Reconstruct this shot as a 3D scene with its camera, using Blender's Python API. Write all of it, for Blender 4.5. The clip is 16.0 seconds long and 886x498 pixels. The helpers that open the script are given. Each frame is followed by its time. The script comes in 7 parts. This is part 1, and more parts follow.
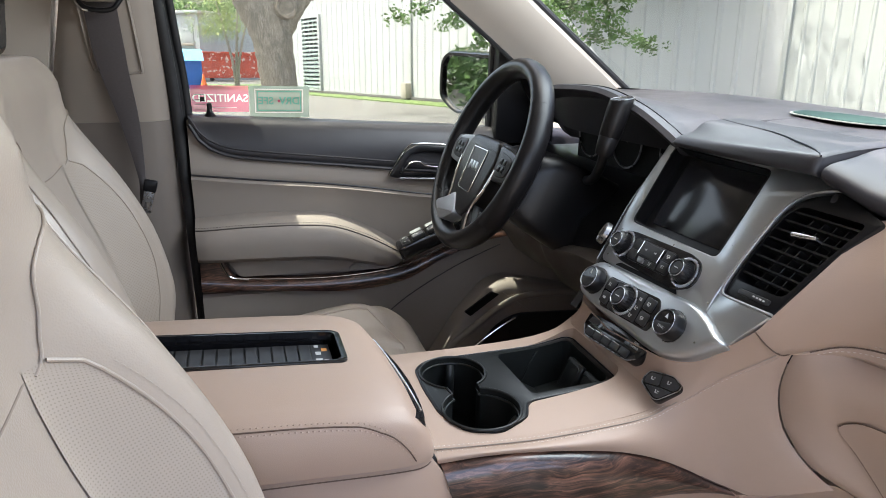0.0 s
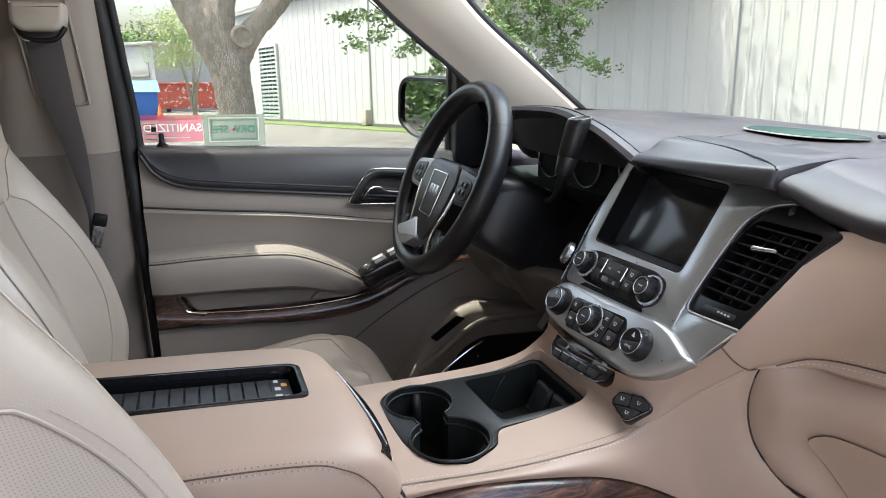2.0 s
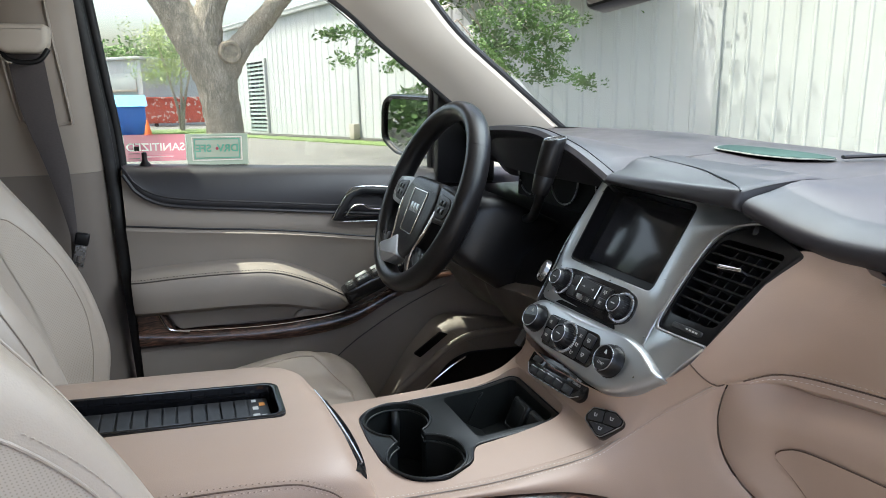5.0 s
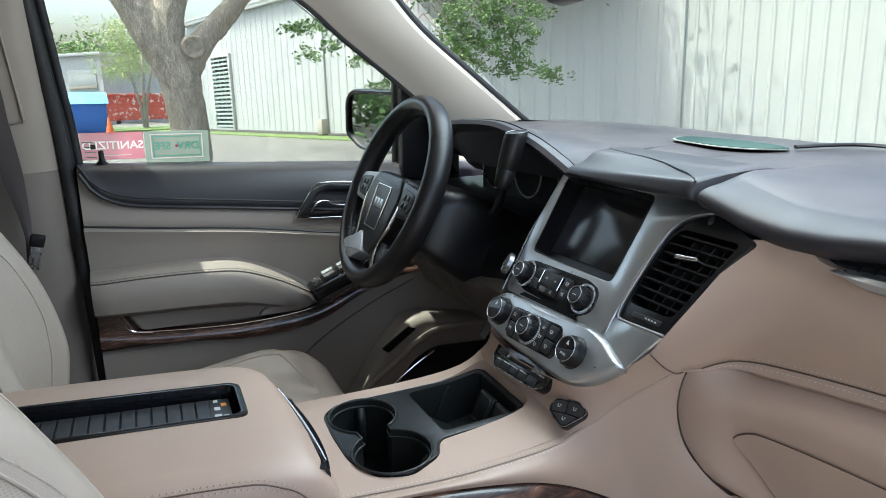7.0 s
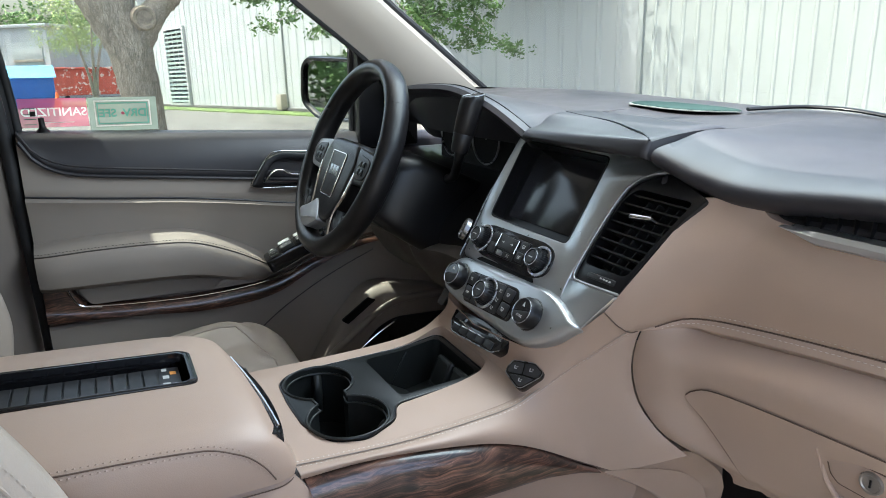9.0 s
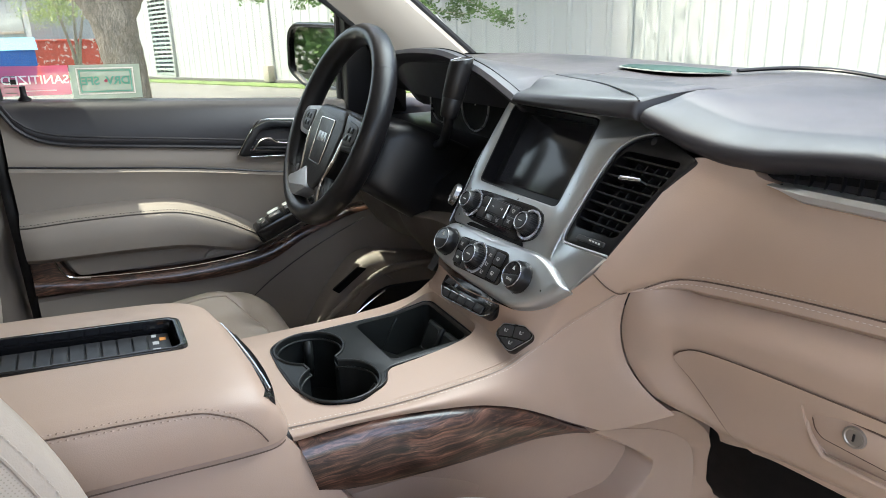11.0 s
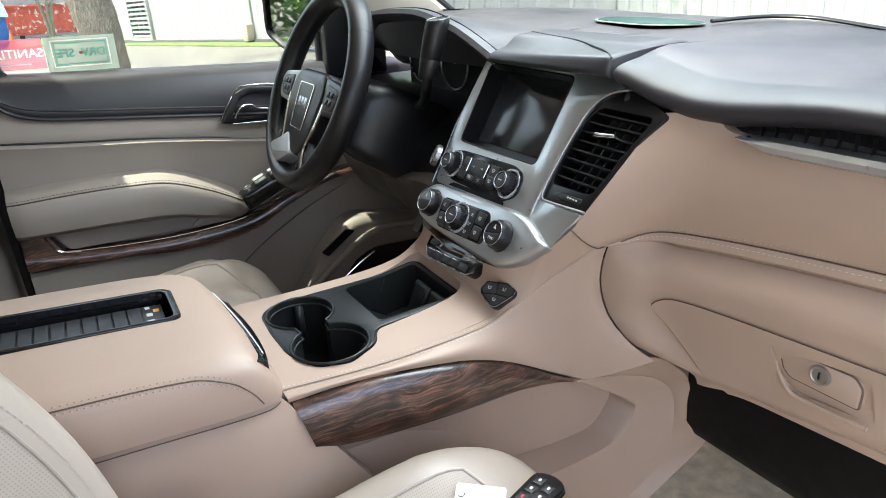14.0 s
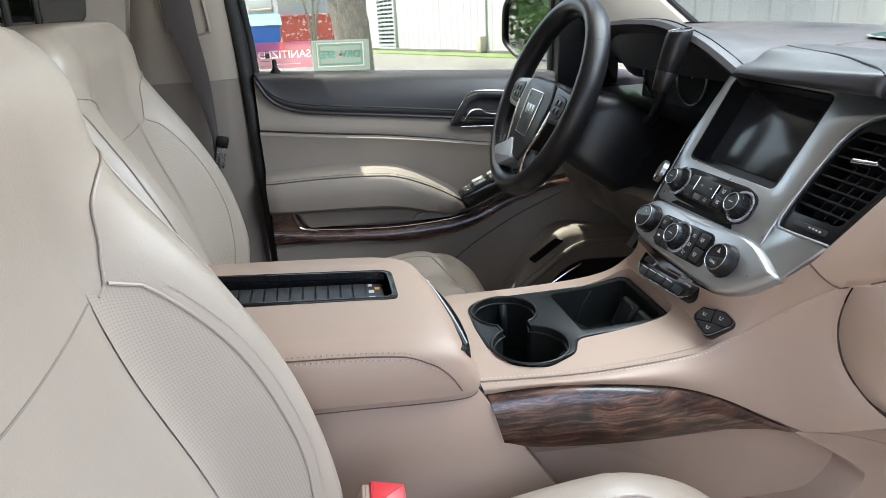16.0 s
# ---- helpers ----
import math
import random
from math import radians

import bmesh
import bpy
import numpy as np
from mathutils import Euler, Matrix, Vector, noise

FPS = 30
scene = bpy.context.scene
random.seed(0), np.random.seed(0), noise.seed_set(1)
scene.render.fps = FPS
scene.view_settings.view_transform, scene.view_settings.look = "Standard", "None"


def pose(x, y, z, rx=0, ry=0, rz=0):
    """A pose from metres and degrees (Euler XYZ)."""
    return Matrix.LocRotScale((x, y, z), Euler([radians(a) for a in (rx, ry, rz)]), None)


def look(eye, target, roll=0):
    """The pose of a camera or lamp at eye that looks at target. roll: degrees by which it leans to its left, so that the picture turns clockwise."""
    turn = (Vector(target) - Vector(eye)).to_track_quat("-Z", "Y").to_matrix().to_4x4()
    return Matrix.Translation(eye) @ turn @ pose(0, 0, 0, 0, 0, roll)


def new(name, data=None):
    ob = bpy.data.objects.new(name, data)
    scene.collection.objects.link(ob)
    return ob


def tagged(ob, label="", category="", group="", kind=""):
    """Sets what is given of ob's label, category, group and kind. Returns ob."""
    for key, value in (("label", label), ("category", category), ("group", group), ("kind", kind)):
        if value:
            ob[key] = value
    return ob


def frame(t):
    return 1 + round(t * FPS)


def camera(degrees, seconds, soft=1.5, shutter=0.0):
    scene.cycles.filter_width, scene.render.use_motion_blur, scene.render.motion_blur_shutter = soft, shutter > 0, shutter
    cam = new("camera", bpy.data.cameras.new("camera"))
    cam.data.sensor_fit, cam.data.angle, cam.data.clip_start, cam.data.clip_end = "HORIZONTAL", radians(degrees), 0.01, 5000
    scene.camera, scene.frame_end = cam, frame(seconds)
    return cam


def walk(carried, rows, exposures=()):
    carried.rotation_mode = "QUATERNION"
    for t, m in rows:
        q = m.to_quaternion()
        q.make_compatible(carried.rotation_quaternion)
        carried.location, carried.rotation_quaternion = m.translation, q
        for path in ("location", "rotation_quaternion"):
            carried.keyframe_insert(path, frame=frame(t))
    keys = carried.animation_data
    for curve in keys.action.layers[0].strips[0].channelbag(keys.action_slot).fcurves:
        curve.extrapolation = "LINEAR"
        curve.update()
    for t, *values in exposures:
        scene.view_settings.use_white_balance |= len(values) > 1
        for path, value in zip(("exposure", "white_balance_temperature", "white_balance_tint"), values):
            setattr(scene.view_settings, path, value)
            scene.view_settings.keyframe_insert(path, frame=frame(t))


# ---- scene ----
cam = camera(67.8, 16.0, soft=0.7)
PATH = [
    (0, (-0.497, -0.737, 1.442), (0.069, 1.085, 0.841), 0.9),
    (0.5, (-0.482, -0.735, 1.448), (0.114, 1.095, 0.904), -0.1),
    (1, (-0.47, -0.735, 1.444), (0.177, 1.08, 0.907), -0.6),
    (1.5, (-0.475, -0.725, 1.44), (0.217, 1.074, 0.908), -0.2),
    (2, (-0.487, -0.721, 1.438), (0.185, 1.086, 0.908), -0.2),
    (2.5, (-0.486, -0.723, 1.439), (0.168, 1.091, 0.906), -0.1),
    (3, (-0.483, -0.727, 1.443), (0.182, 1.082, 0.909), -0.6),
    (3.5, (-0.482, -0.728, 1.445), (0.188, 1.08, 0.912), -0.5),
    (4, (-0.48, -0.731, 1.45), (0.201, 1.078, 0.936), -0.5),
    (6.5, (-0.468, -0.746, 1.449), (0.292, 1.039, 0.963), -0.4),
    (7, (-0.465, -0.743, 1.45), (0.32, 1.025, 0.941), -0.7),
    (7.5, (-0.465, -0.743, 1.447), (0.342, 1.011, 0.923), -0.7),
    (8, (-0.462, -0.743, 1.446), (0.369, 1.0, 0.924), -0.4),
    (8.5, (-0.459, -0.743, 1.441), (0.392, 0.985, 0.903), -0.4),
    (9, (-0.453, -0.741, 1.43), (0.423, 0.962, 0.852), -0.4),
    (11.5, (-0.452, -0.745, 1.418), (0.434, 0.92, 0.752), -0.6),
    (12, (-0.451, -0.747, 1.415), (0.435, 0.913, 0.737), -0.4),
    (12.5, (-0.444, -0.747, 1.41), (0.437, 0.904, 0.704), -0.5),
    (13, (-0.441, -0.748, 1.411), (0.433, 0.884, 0.654), -0.3),
    (13.5, (-0.447, -0.758, 1.417), (0.43, 0.86, 0.633), -1.6),
    (14, (-0.45, -0.763, 1.433), (0.433, 0.852, 0.65), -2.8),
    (14.5, (-0.423, -0.762, 1.428), (0.365, 0.898, 0.639), -3.3),
    (15, (-0.382, -0.759, 1.424), (0.119, 1.025, 0.671), -3.2),
    (15.5, (-0.411, -0.756, 1.423), (-0.077, 1.07, 0.679), -3.6),
    (16, (-0.464, -0.769, 1.427), (-0.144, 1.069, 0.706), -2.7),
]
walk(cam, [(t, look(eye, target, roll)) for t, eye, target, roll in PATH], [(0, 3.08, 6820, 11), (4, 3.06, 6820, 10), (6.3, 2.91, 6350, 4), (8.5, 2.91, 6350, 4), (9.2, 2.99, 6450, 5), (11.3, 3.25, 6880, 7), (14.5, 3.39, 6780, 6), (16, 3.24, 6720, 7)])

# ---- light ----
world = bpy.data.worlds.new("sky")
scene.world = world
world.use_nodes = True
wn = world.node_tree
wn.nodes.clear()
sky = wn.nodes.new("ShaderNodeTexSky")
sky.sky_type = "NISHITA"
sky.sun_disc = False
sky.dust_density, sky.air_density, sky.ozone_density = 6.0, 0.8, 0.6
SUN_EL, SUN_AZ = 70.0, -65.6          # elevation; azimuth clockwise from +y
sky.sun_elevation, sky.sun_rotation = radians(SUN_EL), radians(SUN_AZ)
bg = wn.nodes.new("ShaderNodeBackground")
bg.inputs["Strength"].default_value = 0.15
wo = wn.nodes.new("ShaderNodeOutputWorld")
wn.links.new(sky.outputs[0], bg.inputs[0])
wn.links.new(bg.outputs[0], wo.inputs[0])
sun = new("sun", bpy.data.lights.new("sun", "SUN"))
sun.data.energy, sun.data.angle, sun.data.color = 2.4, radians(0.6), (1.0, 0.965, 0.91)
sd = Vector((math.sin(radians(SUN_AZ)) * math.cos(radians(SUN_EL)), math.cos(radians(SUN_AZ)) * math.cos(radians(SUN_EL)), math.sin(radians(SUN_EL))))
sun.matrix_world = look(sd * 50, (0, 0, 0))
# added fill lamp for sky light, in the windscreen opening above sight line
for nm, eye, tgt, sx, sy, watt in (("windscreen_fill", (0.24, 0.0, 1.735), (-0.35, 0.0, 1.0), 0.95, 0.34, 2.0),):
    lp_ = new(nm, bpy.data.lights.new(nm, "AREA"))
    lp_.data.shape, lp_.data.size, lp_.data.size_y, lp_.data.energy, lp_.data.color = "RECTANGLE", sx, sy, watt, (0.82, 0.91, 1.0)
    lp_.matrix_world = look(eye, tgt)

# ---- materials ----
def mat(name, base, rough=0.5, metal=0.0, spread=0.12, scale=8.0, bump=0.0, bump_scale=200.0, kind="noise", coat=0.0, spec=0.5, dist=0.001, axes=(1, 1, 1)):
    m = bpy.data.materials.new(name)
    m.use_nodes = True
    nt = m.node_tree
    N, L = nt.nodes, nt.links
    p = N["Principled BSDF"]
    p.inputs["Roughness"].default_value = rough
    p.inputs["Metallic"].default_value = metal
    p.inputs["Coat Weight"].default_value = coat
    p.inputs["Coat Roughness"].default_value = 0.06
    p.inputs["Specular IOR Level"].default_value = spec
    tc = N.new("ShaderNodeTexCoord")
    mp = N.new("ShaderNodeMapping")
    mp.inputs["Scale"].default_value = axes
    L.new(tc.outputs["Object"], mp.inputs["Vector"])
    n1 = N.new("ShaderNodeTexNoise")
    n1.inputs["Scale"].default_value = scale
    n1.inputs["Detail"].default_value = 5
    L.new(mp.outputs[0], n1.inputs["Vector"])
    ramp = N.new("ShaderNodeValToRGB")
    lo = [c * (1 - spread) for c in base]
    hi = [min(1, c * (1 + spread)) for c in base]
    ramp.color_ramp.elements[0].color = (*lo, 1)
    ramp.color_ramp.elements[1].color = (*hi, 1)
    ramp.color_ramp.elements[0].position, ramp.color_ramp.elements[1].position = 0.3, 0.7
    L.new(n1.outputs["Fac"], ramp.inputs["Fac"])
    L.new(ramp.outputs["Color"], p.inputs["Base Color"])
    # gloss varies with wear
    n3 = N.new("ShaderNodeTexNoise")
    n3.inputs["Scale"].default_value = scale * 2.7
    L.new(mp.outputs[0], n3.inputs["Vector"])
    mr = N.new("ShaderNodeMapRange")
    mr.inputs["To Min"].default_value, mr.inputs["To Max"].default_value = max(0.02, rough * 0.82), min(1, rough * 1.18)
    L.new(n3.outputs["Fac"], mr.inputs["Value"])
    L.new(mr.outputs[0], p.inputs["Roughness"])
    if bump:
        b = N.new("ShaderNodeBump")
        b.inputs["Strength"].default_value = bump
        b.inputs["Distance"].default_value = dist
        if kind == "voronoi":
            n2 = N.new("ShaderNodeTexVoronoi")
            n2.inputs["Scale"].default_value = bump_scale
            L.new(tc.outputs["Object"], n2.inputs["Vector"])
            L.new(n2.outputs["Distance"], b.inputs["Height"])
        else:
            n2 = N.new("ShaderNodeTexNoise")
            n2.inputs["Scale"].default_value = bump_scale
            n2.inputs["Detail"].default_value = 4
            L.new(mp.outputs[0], n2.inputs["Vector"])
            L.new(n2.outputs["Fac"], b.inputs["Height"])
        L.new(b.outputs[0], p.inputs["Normal"])
    return m


M_TAN = mat("tan_vinyl", (0.357, 0.260, 0.201), 0.45, spread=0.05, scale=6, bump=0.10, bump_scale=900, kind="voronoi", spec=0.42)
M_DOOR = mat("door_vinyl", (0.240, 0.206, 0.178), 0.58, spread=0.05, scale=6, bump=0.10, bump_scale=900, kind="voronoi", spec=0.35)
M_KNEE = mat("dark_brown_plastic", (0.055, 0.046, 0.040), 0.55, spread=0.06, scale=6, bump=0.10, bump_scale=900, kind="voronoi", spec=0.3)
M_SEAT = mat("seat_leather", (0.362, 0.307, 0.257), 0.31, spread=0.06, scale=5, bump=0.16, bump_scale=650, kind="voronoi", spec=0.5)
# darker copy of the leather, crease shade drawn as coloured tubes
M_FOLD = mat("fold_shade_leather", (0.26, 0.215, 0.178), 0.5, spread=0.06, scale=9, spec=0.3)
M_COCOA = mat("dark_cocoa_vinyl", (0.0205, 0.0195, 0.0230), 0.43, spread=0.08, scale=7, bump=0.05, bump_scale=900, kind="voronoi", spec=0.45)
M_BLACK = mat("black_plastic", (0.005, 0.005, 0.006), 0.30, spread=0.15, scale=20, bump=0.05, bump_scale=1200, spec=0.35)
M_GLOSS = mat("gloss_black", (0.008, 0.008, 0.009), 0.12, spread=0.1, scale=20)
# near black: slot and cluster shade put into colour; also the footwell cover's black
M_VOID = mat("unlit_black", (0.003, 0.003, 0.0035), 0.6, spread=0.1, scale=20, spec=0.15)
M_RUBBER = mat("black_rubber", (0.012, 0.012, 0.013), 0.65, spread=0.15, scale=30)
M_SILVER = mat("satin_silver", (0.47, 0.49, 0.50), 0.30, metal=0.85, spread=0.03, scale=30)
M_SATIN = mat("dark_satin_metal", (0.30, 0.30, 0.31), 0.28, metal=0.9, spread=0.04, scale=40)
M_CHROME = mat("chrome", (0.75, 0.75, 0.75), 0.12, metal=1.0, spread=0.02, scale=30)
M_BTN = mat("button_plastic", (0.018, 0.018, 0.019), 0.45, spread=0.1, scale=40)
M_SCREEN = mat("display_glass", (0.012, 0.012, 0.014), 0.14, spread=0.2, scale=14)
M_LIGHT = mat("pillar_plastic", (0.39, 0.345, 0.295), 0.6, spread=0.04, scale=7, bump=0.05, bump_scale=1100)
# pillar plastic with the shade on the pillar darkened into its colour
M_PILLAR = mat("shaded_pillar_plastic", (0.25, 0.212, 0.180), 0.6, spread=0.04, scale=7, bump=0.05, bump_scale=1100)
# lower trim: a darker tone of its own, plus shade in the colour
M_TRIM_SHADE = mat("shaded_lower_trim_plastic", (0.150, 0.126, 0.108), 0.6, spread=0.05, scale=7, bump=0.05, bump_scale=1100)
M_LINER = mat("headliner_cloth", (0.55, 0.50, 0.44), 0.9, spread=0.06, scale=60, bump=0.2, bump_scale=1500)
M_CARPET = mat("beige_carpet", (0.60, 0.50, 0.36), 0.95, spread=0.25, scale=35, bump=0.9, bump_scale=420)
M_BELT = mat("belt_webbing", (0.055, 0.046, 0.046), 0.7, spread=0.12, scale=200, bump=0.3, bump_scale=900, axes=(1, 1, 4))
M_HIDE = mat("black_leather", (0.007, 0.0065, 0.007), 0.30, spread=0.12, scale=12, bump=0.12, bump_scale=800, kind="voronoi", spec=0.35)
# darkened tan that puts the shade of seams and gaps into the tubes
M_GROOVE = mat("seam_shade_brown", (0.13, 0.092, 0.072), 0.8, spread=0.1, scale=60, spec=0.1)
M_PAINT = mat("silver_paint", (0.37, 0.38, 0.39), 0.36, metal=0.35, spread=0.03, scale=30)
M_CUP = mat("cup_holder_plastic", (0.0105, 0.012, 0.0115), 0.36, spread=0.12, scale=25, bump=0.04, bump_scale=1100, spec=0.3)
M_STITCH = mat("cream_thread", (0.50, 0.415, 0.345), 0.8, spread=0.1, scale=300)
M_WHITE = mat("white_print", (0.8, 0.8, 0.78), 0.5, spread=0.03, scale=30)
M_MARK = mat("grey_print", (0.42, 0.42, 0.41), 0.5, spread=0.03, scale=30)
M_RED = mat("red_plastic", (0.6, 0.03, 0.04), 0.4, spread=0.08, scale=30)


def wood_mat():
    m = bpy.data.materials.new("burl_wood")
    m.use_nodes = True
    N, L = m.node_tree.nodes, m.node_tree.links
    p = N["Principled BSDF"]
    p.inputs["Roughness"].default_value = 0.3
    p.inputs["Coat Weight"].default_value = 0.7
    p.inputs["Coat Roughness"].default_value = 0.04
    tc = N.new("ShaderNodeTexCoord")
    sw = N.new("ShaderNodeTexNoise")
    sw.inputs["Scale"].default_value, sw.inputs["Detail"].default_value = 13, 2
    L.new(tc.outputs["Object"], sw.inputs["Vector"])
    sh = N.new("ShaderNodeVectorMath")
    sh.operation = "MULTIPLY_ADD"
    sh.inputs[1].default_value = (0.045, 0.03, 0.026)
    L.new(sw.outputs["Color"], sh.inputs[0])
    L.new(tc.outputs["Object"], sh.inputs[2])
    mp = N.new("ShaderNodeMapping")
    mp.inputs["Scale"].default_value = (11, 110, 210)
    L.new(sh.outputs[0], mp.inputs["Vector"])
    w = N.new("ShaderNodeTexNoise")
    w.inputs["Scale"].default_value, w.inputs["Detail"].default_value, w.inputs["Roughness"].default_value, w.inputs["Distortion"].default_value = 1.0, 9, 0.7, 0.9
    L.new(mp.outputs[0], w.inputs["Vector"])
    bl = N.new("ShaderNodeTexNoise")
    bl.inputs["Scale"].default_value, bl.inputs["Detail"].default_value = 26, 3
    L.new(sh.outputs[0], bl.inputs["Vector"])
    mx = N.new("ShaderNodeMix")
    mx.inputs["Factor"].default_value = 0.28
    L.new(w.outputs["Fac"], mx.inputs["A"])
    L.new(bl.outputs["Fac"], mx.inputs["B"])
    r = N.new("ShaderNodeValToRGB")
    e = r.color_ramp.elements
    e[0].color, e[0].position = (0.006, 0.003, 0.002, 1), 0.40
    e[1].color, e[1].position = (0.36, 0.20, 0.13, 1), 0.72
    k = e.new(0.495)
    k.color = (0.045, 0.022, 0.016, 1)
    k = e.new(0.595)
    k.color = (0.15, 0.072, 0.048, 1)
    L.new(mx.outputs["Result"], r.inputs["Fac"])
    L.new(r.outputs["Color"], p.inputs["Base Color"])
    return m


M_WOOD = wood_mat()


def perf_mat():
    """Seat leather with rows of small punched holes."""
    m = mat("perforated_leather", (0.37, 0.317, 0.265), 0.5, spread=0.06, scale=5, spec=0.35)
    N, L = m.node_tree.nodes, m.node_tree.links
    p = N["Principled BSDF"]
    tc = N.new("ShaderNodeTexCoord")
    vals = []
    sep = N.new("ShaderNodeSeparateXYZ")
    L.new(tc.outputs["UV"], sep.inputs[0])
    for ax in ("X", "Y"):
        s = N.new("ShaderNodeMath")
        s.operation = "MULTIPLY"
        s.inputs[1].default_value = 2 * math.pi / 0.0029
        L.new(sep.outputs[ax], s.inputs[0])
        c = N.new("ShaderNodeMath")
        c.operation = "COSINE"
        L.new(s.outputs[0], c.inputs[0])
        vals.append(c)
    a = N.new("ShaderNodeMath")
    a.operation = "ADD"
    L.new(vals[0].outputs[0], a.inputs[0])
    L.new(vals[1].outputs[0], a.inputs[1])
    g = N.new("ShaderNodeMapRange")
    g.inputs["From Min"].default_value, g.inputs["From Max"].default_value = 1.0, 1.5
    L.new(a.outputs[0], g.inputs["Value"])
    mix = N.new("ShaderNodeMix")
    mix.data_type = "RGBA"
    old = p.inputs["Base Color"].links[0].from_socket
    L.new(g.outputs[0], mix.inputs["Factor"])
    L.new(old, mix.inputs["A"])
    mix.inputs["B"].default_value = (0.27, 0.22, 0.18, 1)
    L.new(mix.outputs["Result"], p.inputs["Base Color"])
    return m


M_PERF = perf_mat()


def glass_mat(name, tint, shine=0.03):
    m = bpy.data.materials.new(name)
    m.use_nodes = True
    N, L = m.node_tree.nodes, m.node_tree.links
    N.clear()
    out = N.new("ShaderNodeOutputMaterial")
    tr = N.new("ShaderNodeBsdfTransparent")
    tr.inputs[0].default_value = (*tint, 1)
    gl = N.new("ShaderNodeBsdfGlossy")
    gl.inputs["Roughness"].default_value = 0.02
    mx = N.new("ShaderNodeMixShader")
    mx.inputs[0].default_value = shine
    L.new(tr.outputs[0], mx.inputs[1])
    L.new(gl.outputs[0], mx.inputs[2])
    L.new(mx.outputs[0], out.inputs[0])
    return m


M_GLASS = glass_mat("clear_glass", (0.66, 0.69, 0.67))
M_WIND = glass_mat("windscreen_glass", (0.52, 0.555, 0.54), 0.05)
M_TINT = glass_mat("tinted_glass", (0.06, 0.066, 0.062))

# ---- mesh tools ----
def part(name, bm, material, parent=None, label="", smooth=40, kind=""):
    me = bpy.data.meshes.new(name)
    bmesh.ops.recalc_face_normals(bm, faces=bm.faces)
    bm.to_mesh(me)
    bm.free()
    return dress(new(name, me), material, parent, label, smooth, kind)


def dress(ob, material, parent=None, label="", smooth=40, kind=""):
    me = ob.data
    me.materials.clear()
    me.materials.append(material)
    if smooth:
        me.shade_smooth()
        me.set_sharp_from_angle(angle=radians(smooth))
    else:
        me.shade_flat()
    if parent is not None:
        ob.parent = parent
    tagged(ob, label=label, kind=kind)
    return ob


def thing(name, label, category, group="", kind="", m=None):
    ob = new(name)
    ob.empty_display_size = 0.05
    if m is not None:
        ob.matrix_world = m
    return tagged(ob, label, category, group, kind)


def cr(points, n=8, closed=False):
    """A smooth curve through the points (Catmull-Rom), n samples a span."""
    P = np.array(points, float)
    k = len(P)
    out = []
    for i in range(k if closed else k - 1):
        if closed:
            a, b, c, d = P[i - 1], P[i], P[(i + 1) % k], P[(i + 2) % k]
        else:
            a, b, c, d = P[max(i - 1, 0)], P[i], P[i + 1], P[min(i + 2, k - 1)]
        for s in np.linspace(0, 1, n, endpoint=False):
            out.append(0.5 * (2 * b + (c - a) * s + (2 * a - 5 * b + 4 * c - d) * s**2 + (3 * b - a - 3 * c + d) * s**3))
    if not closed:
        out.append(P[-1])
    return np.array(out)


def resample(P, n, closed=False):
    P = np.array(P, float)
    Q = np.vstack([P, P[:1]]) if closed else P
    d = np.r_[0, np.cumsum(np.linalg.norm(np.diff(Q, axis=0), axis=1))]
    s = np.linspace(0, d[-1], n + 1)[:-1] if closed else np.linspace(0, d[-1], n)
    return np.stack([np.interp(s, d, Q[:, i]) for i in range(Q.shape[1])], 1)


def rounded(poly, r, n=4):
    """A closed outline with its corners rounded. r: one radius, or one a corner."""
    P = np.array(poly, float)
    out = []
    for i in range(len(P)):
        ri = r[i] if isinstance(r, (list, tuple)) else r
        a, b, c = P[i - 1], P[i], P[(i + 1) % len(P)]
        u, v = (a - b), (c - b)
        lu, lv = np.linalg.norm(u), np.linalg.norm(v)
        k = min(ri, lu * 0.49, lv * 0.49)
        p, q = b + u / lu * k, b + v / lv * k
        for s in np.linspace(0, 1, n + 1):
            out.append((1 - s) ** 2 * p + 2 * s * (1 - s) * b + s**2 * q)
    return np.array(out)


def loft(rings, closed_ring=True, caps=True, bm=None):
    """A skin over rings of equal count. rings: (m, n, 3)."""
    R = np.array(rings, float)
    bm = bm or bmesh.new()
    V = [[bm.verts.new(p) for p in ring] for ring in R]
    m, n = len(V), len(V[0])
    for i in range(m - 1):
        for j in range(n if closed_ring else n - 1):
            k = (j + 1) % n
            try:
                bm.faces.new((V[i][j], V[i][k], V[i + 1][k], V[i + 1][j]))
            except ValueError:
                pass
    if caps and closed_ring:
        for ring in (V[0], V[-1]):
            try:
                bm.faces.new(ring)
            except ValueError:
                pass
    return bm


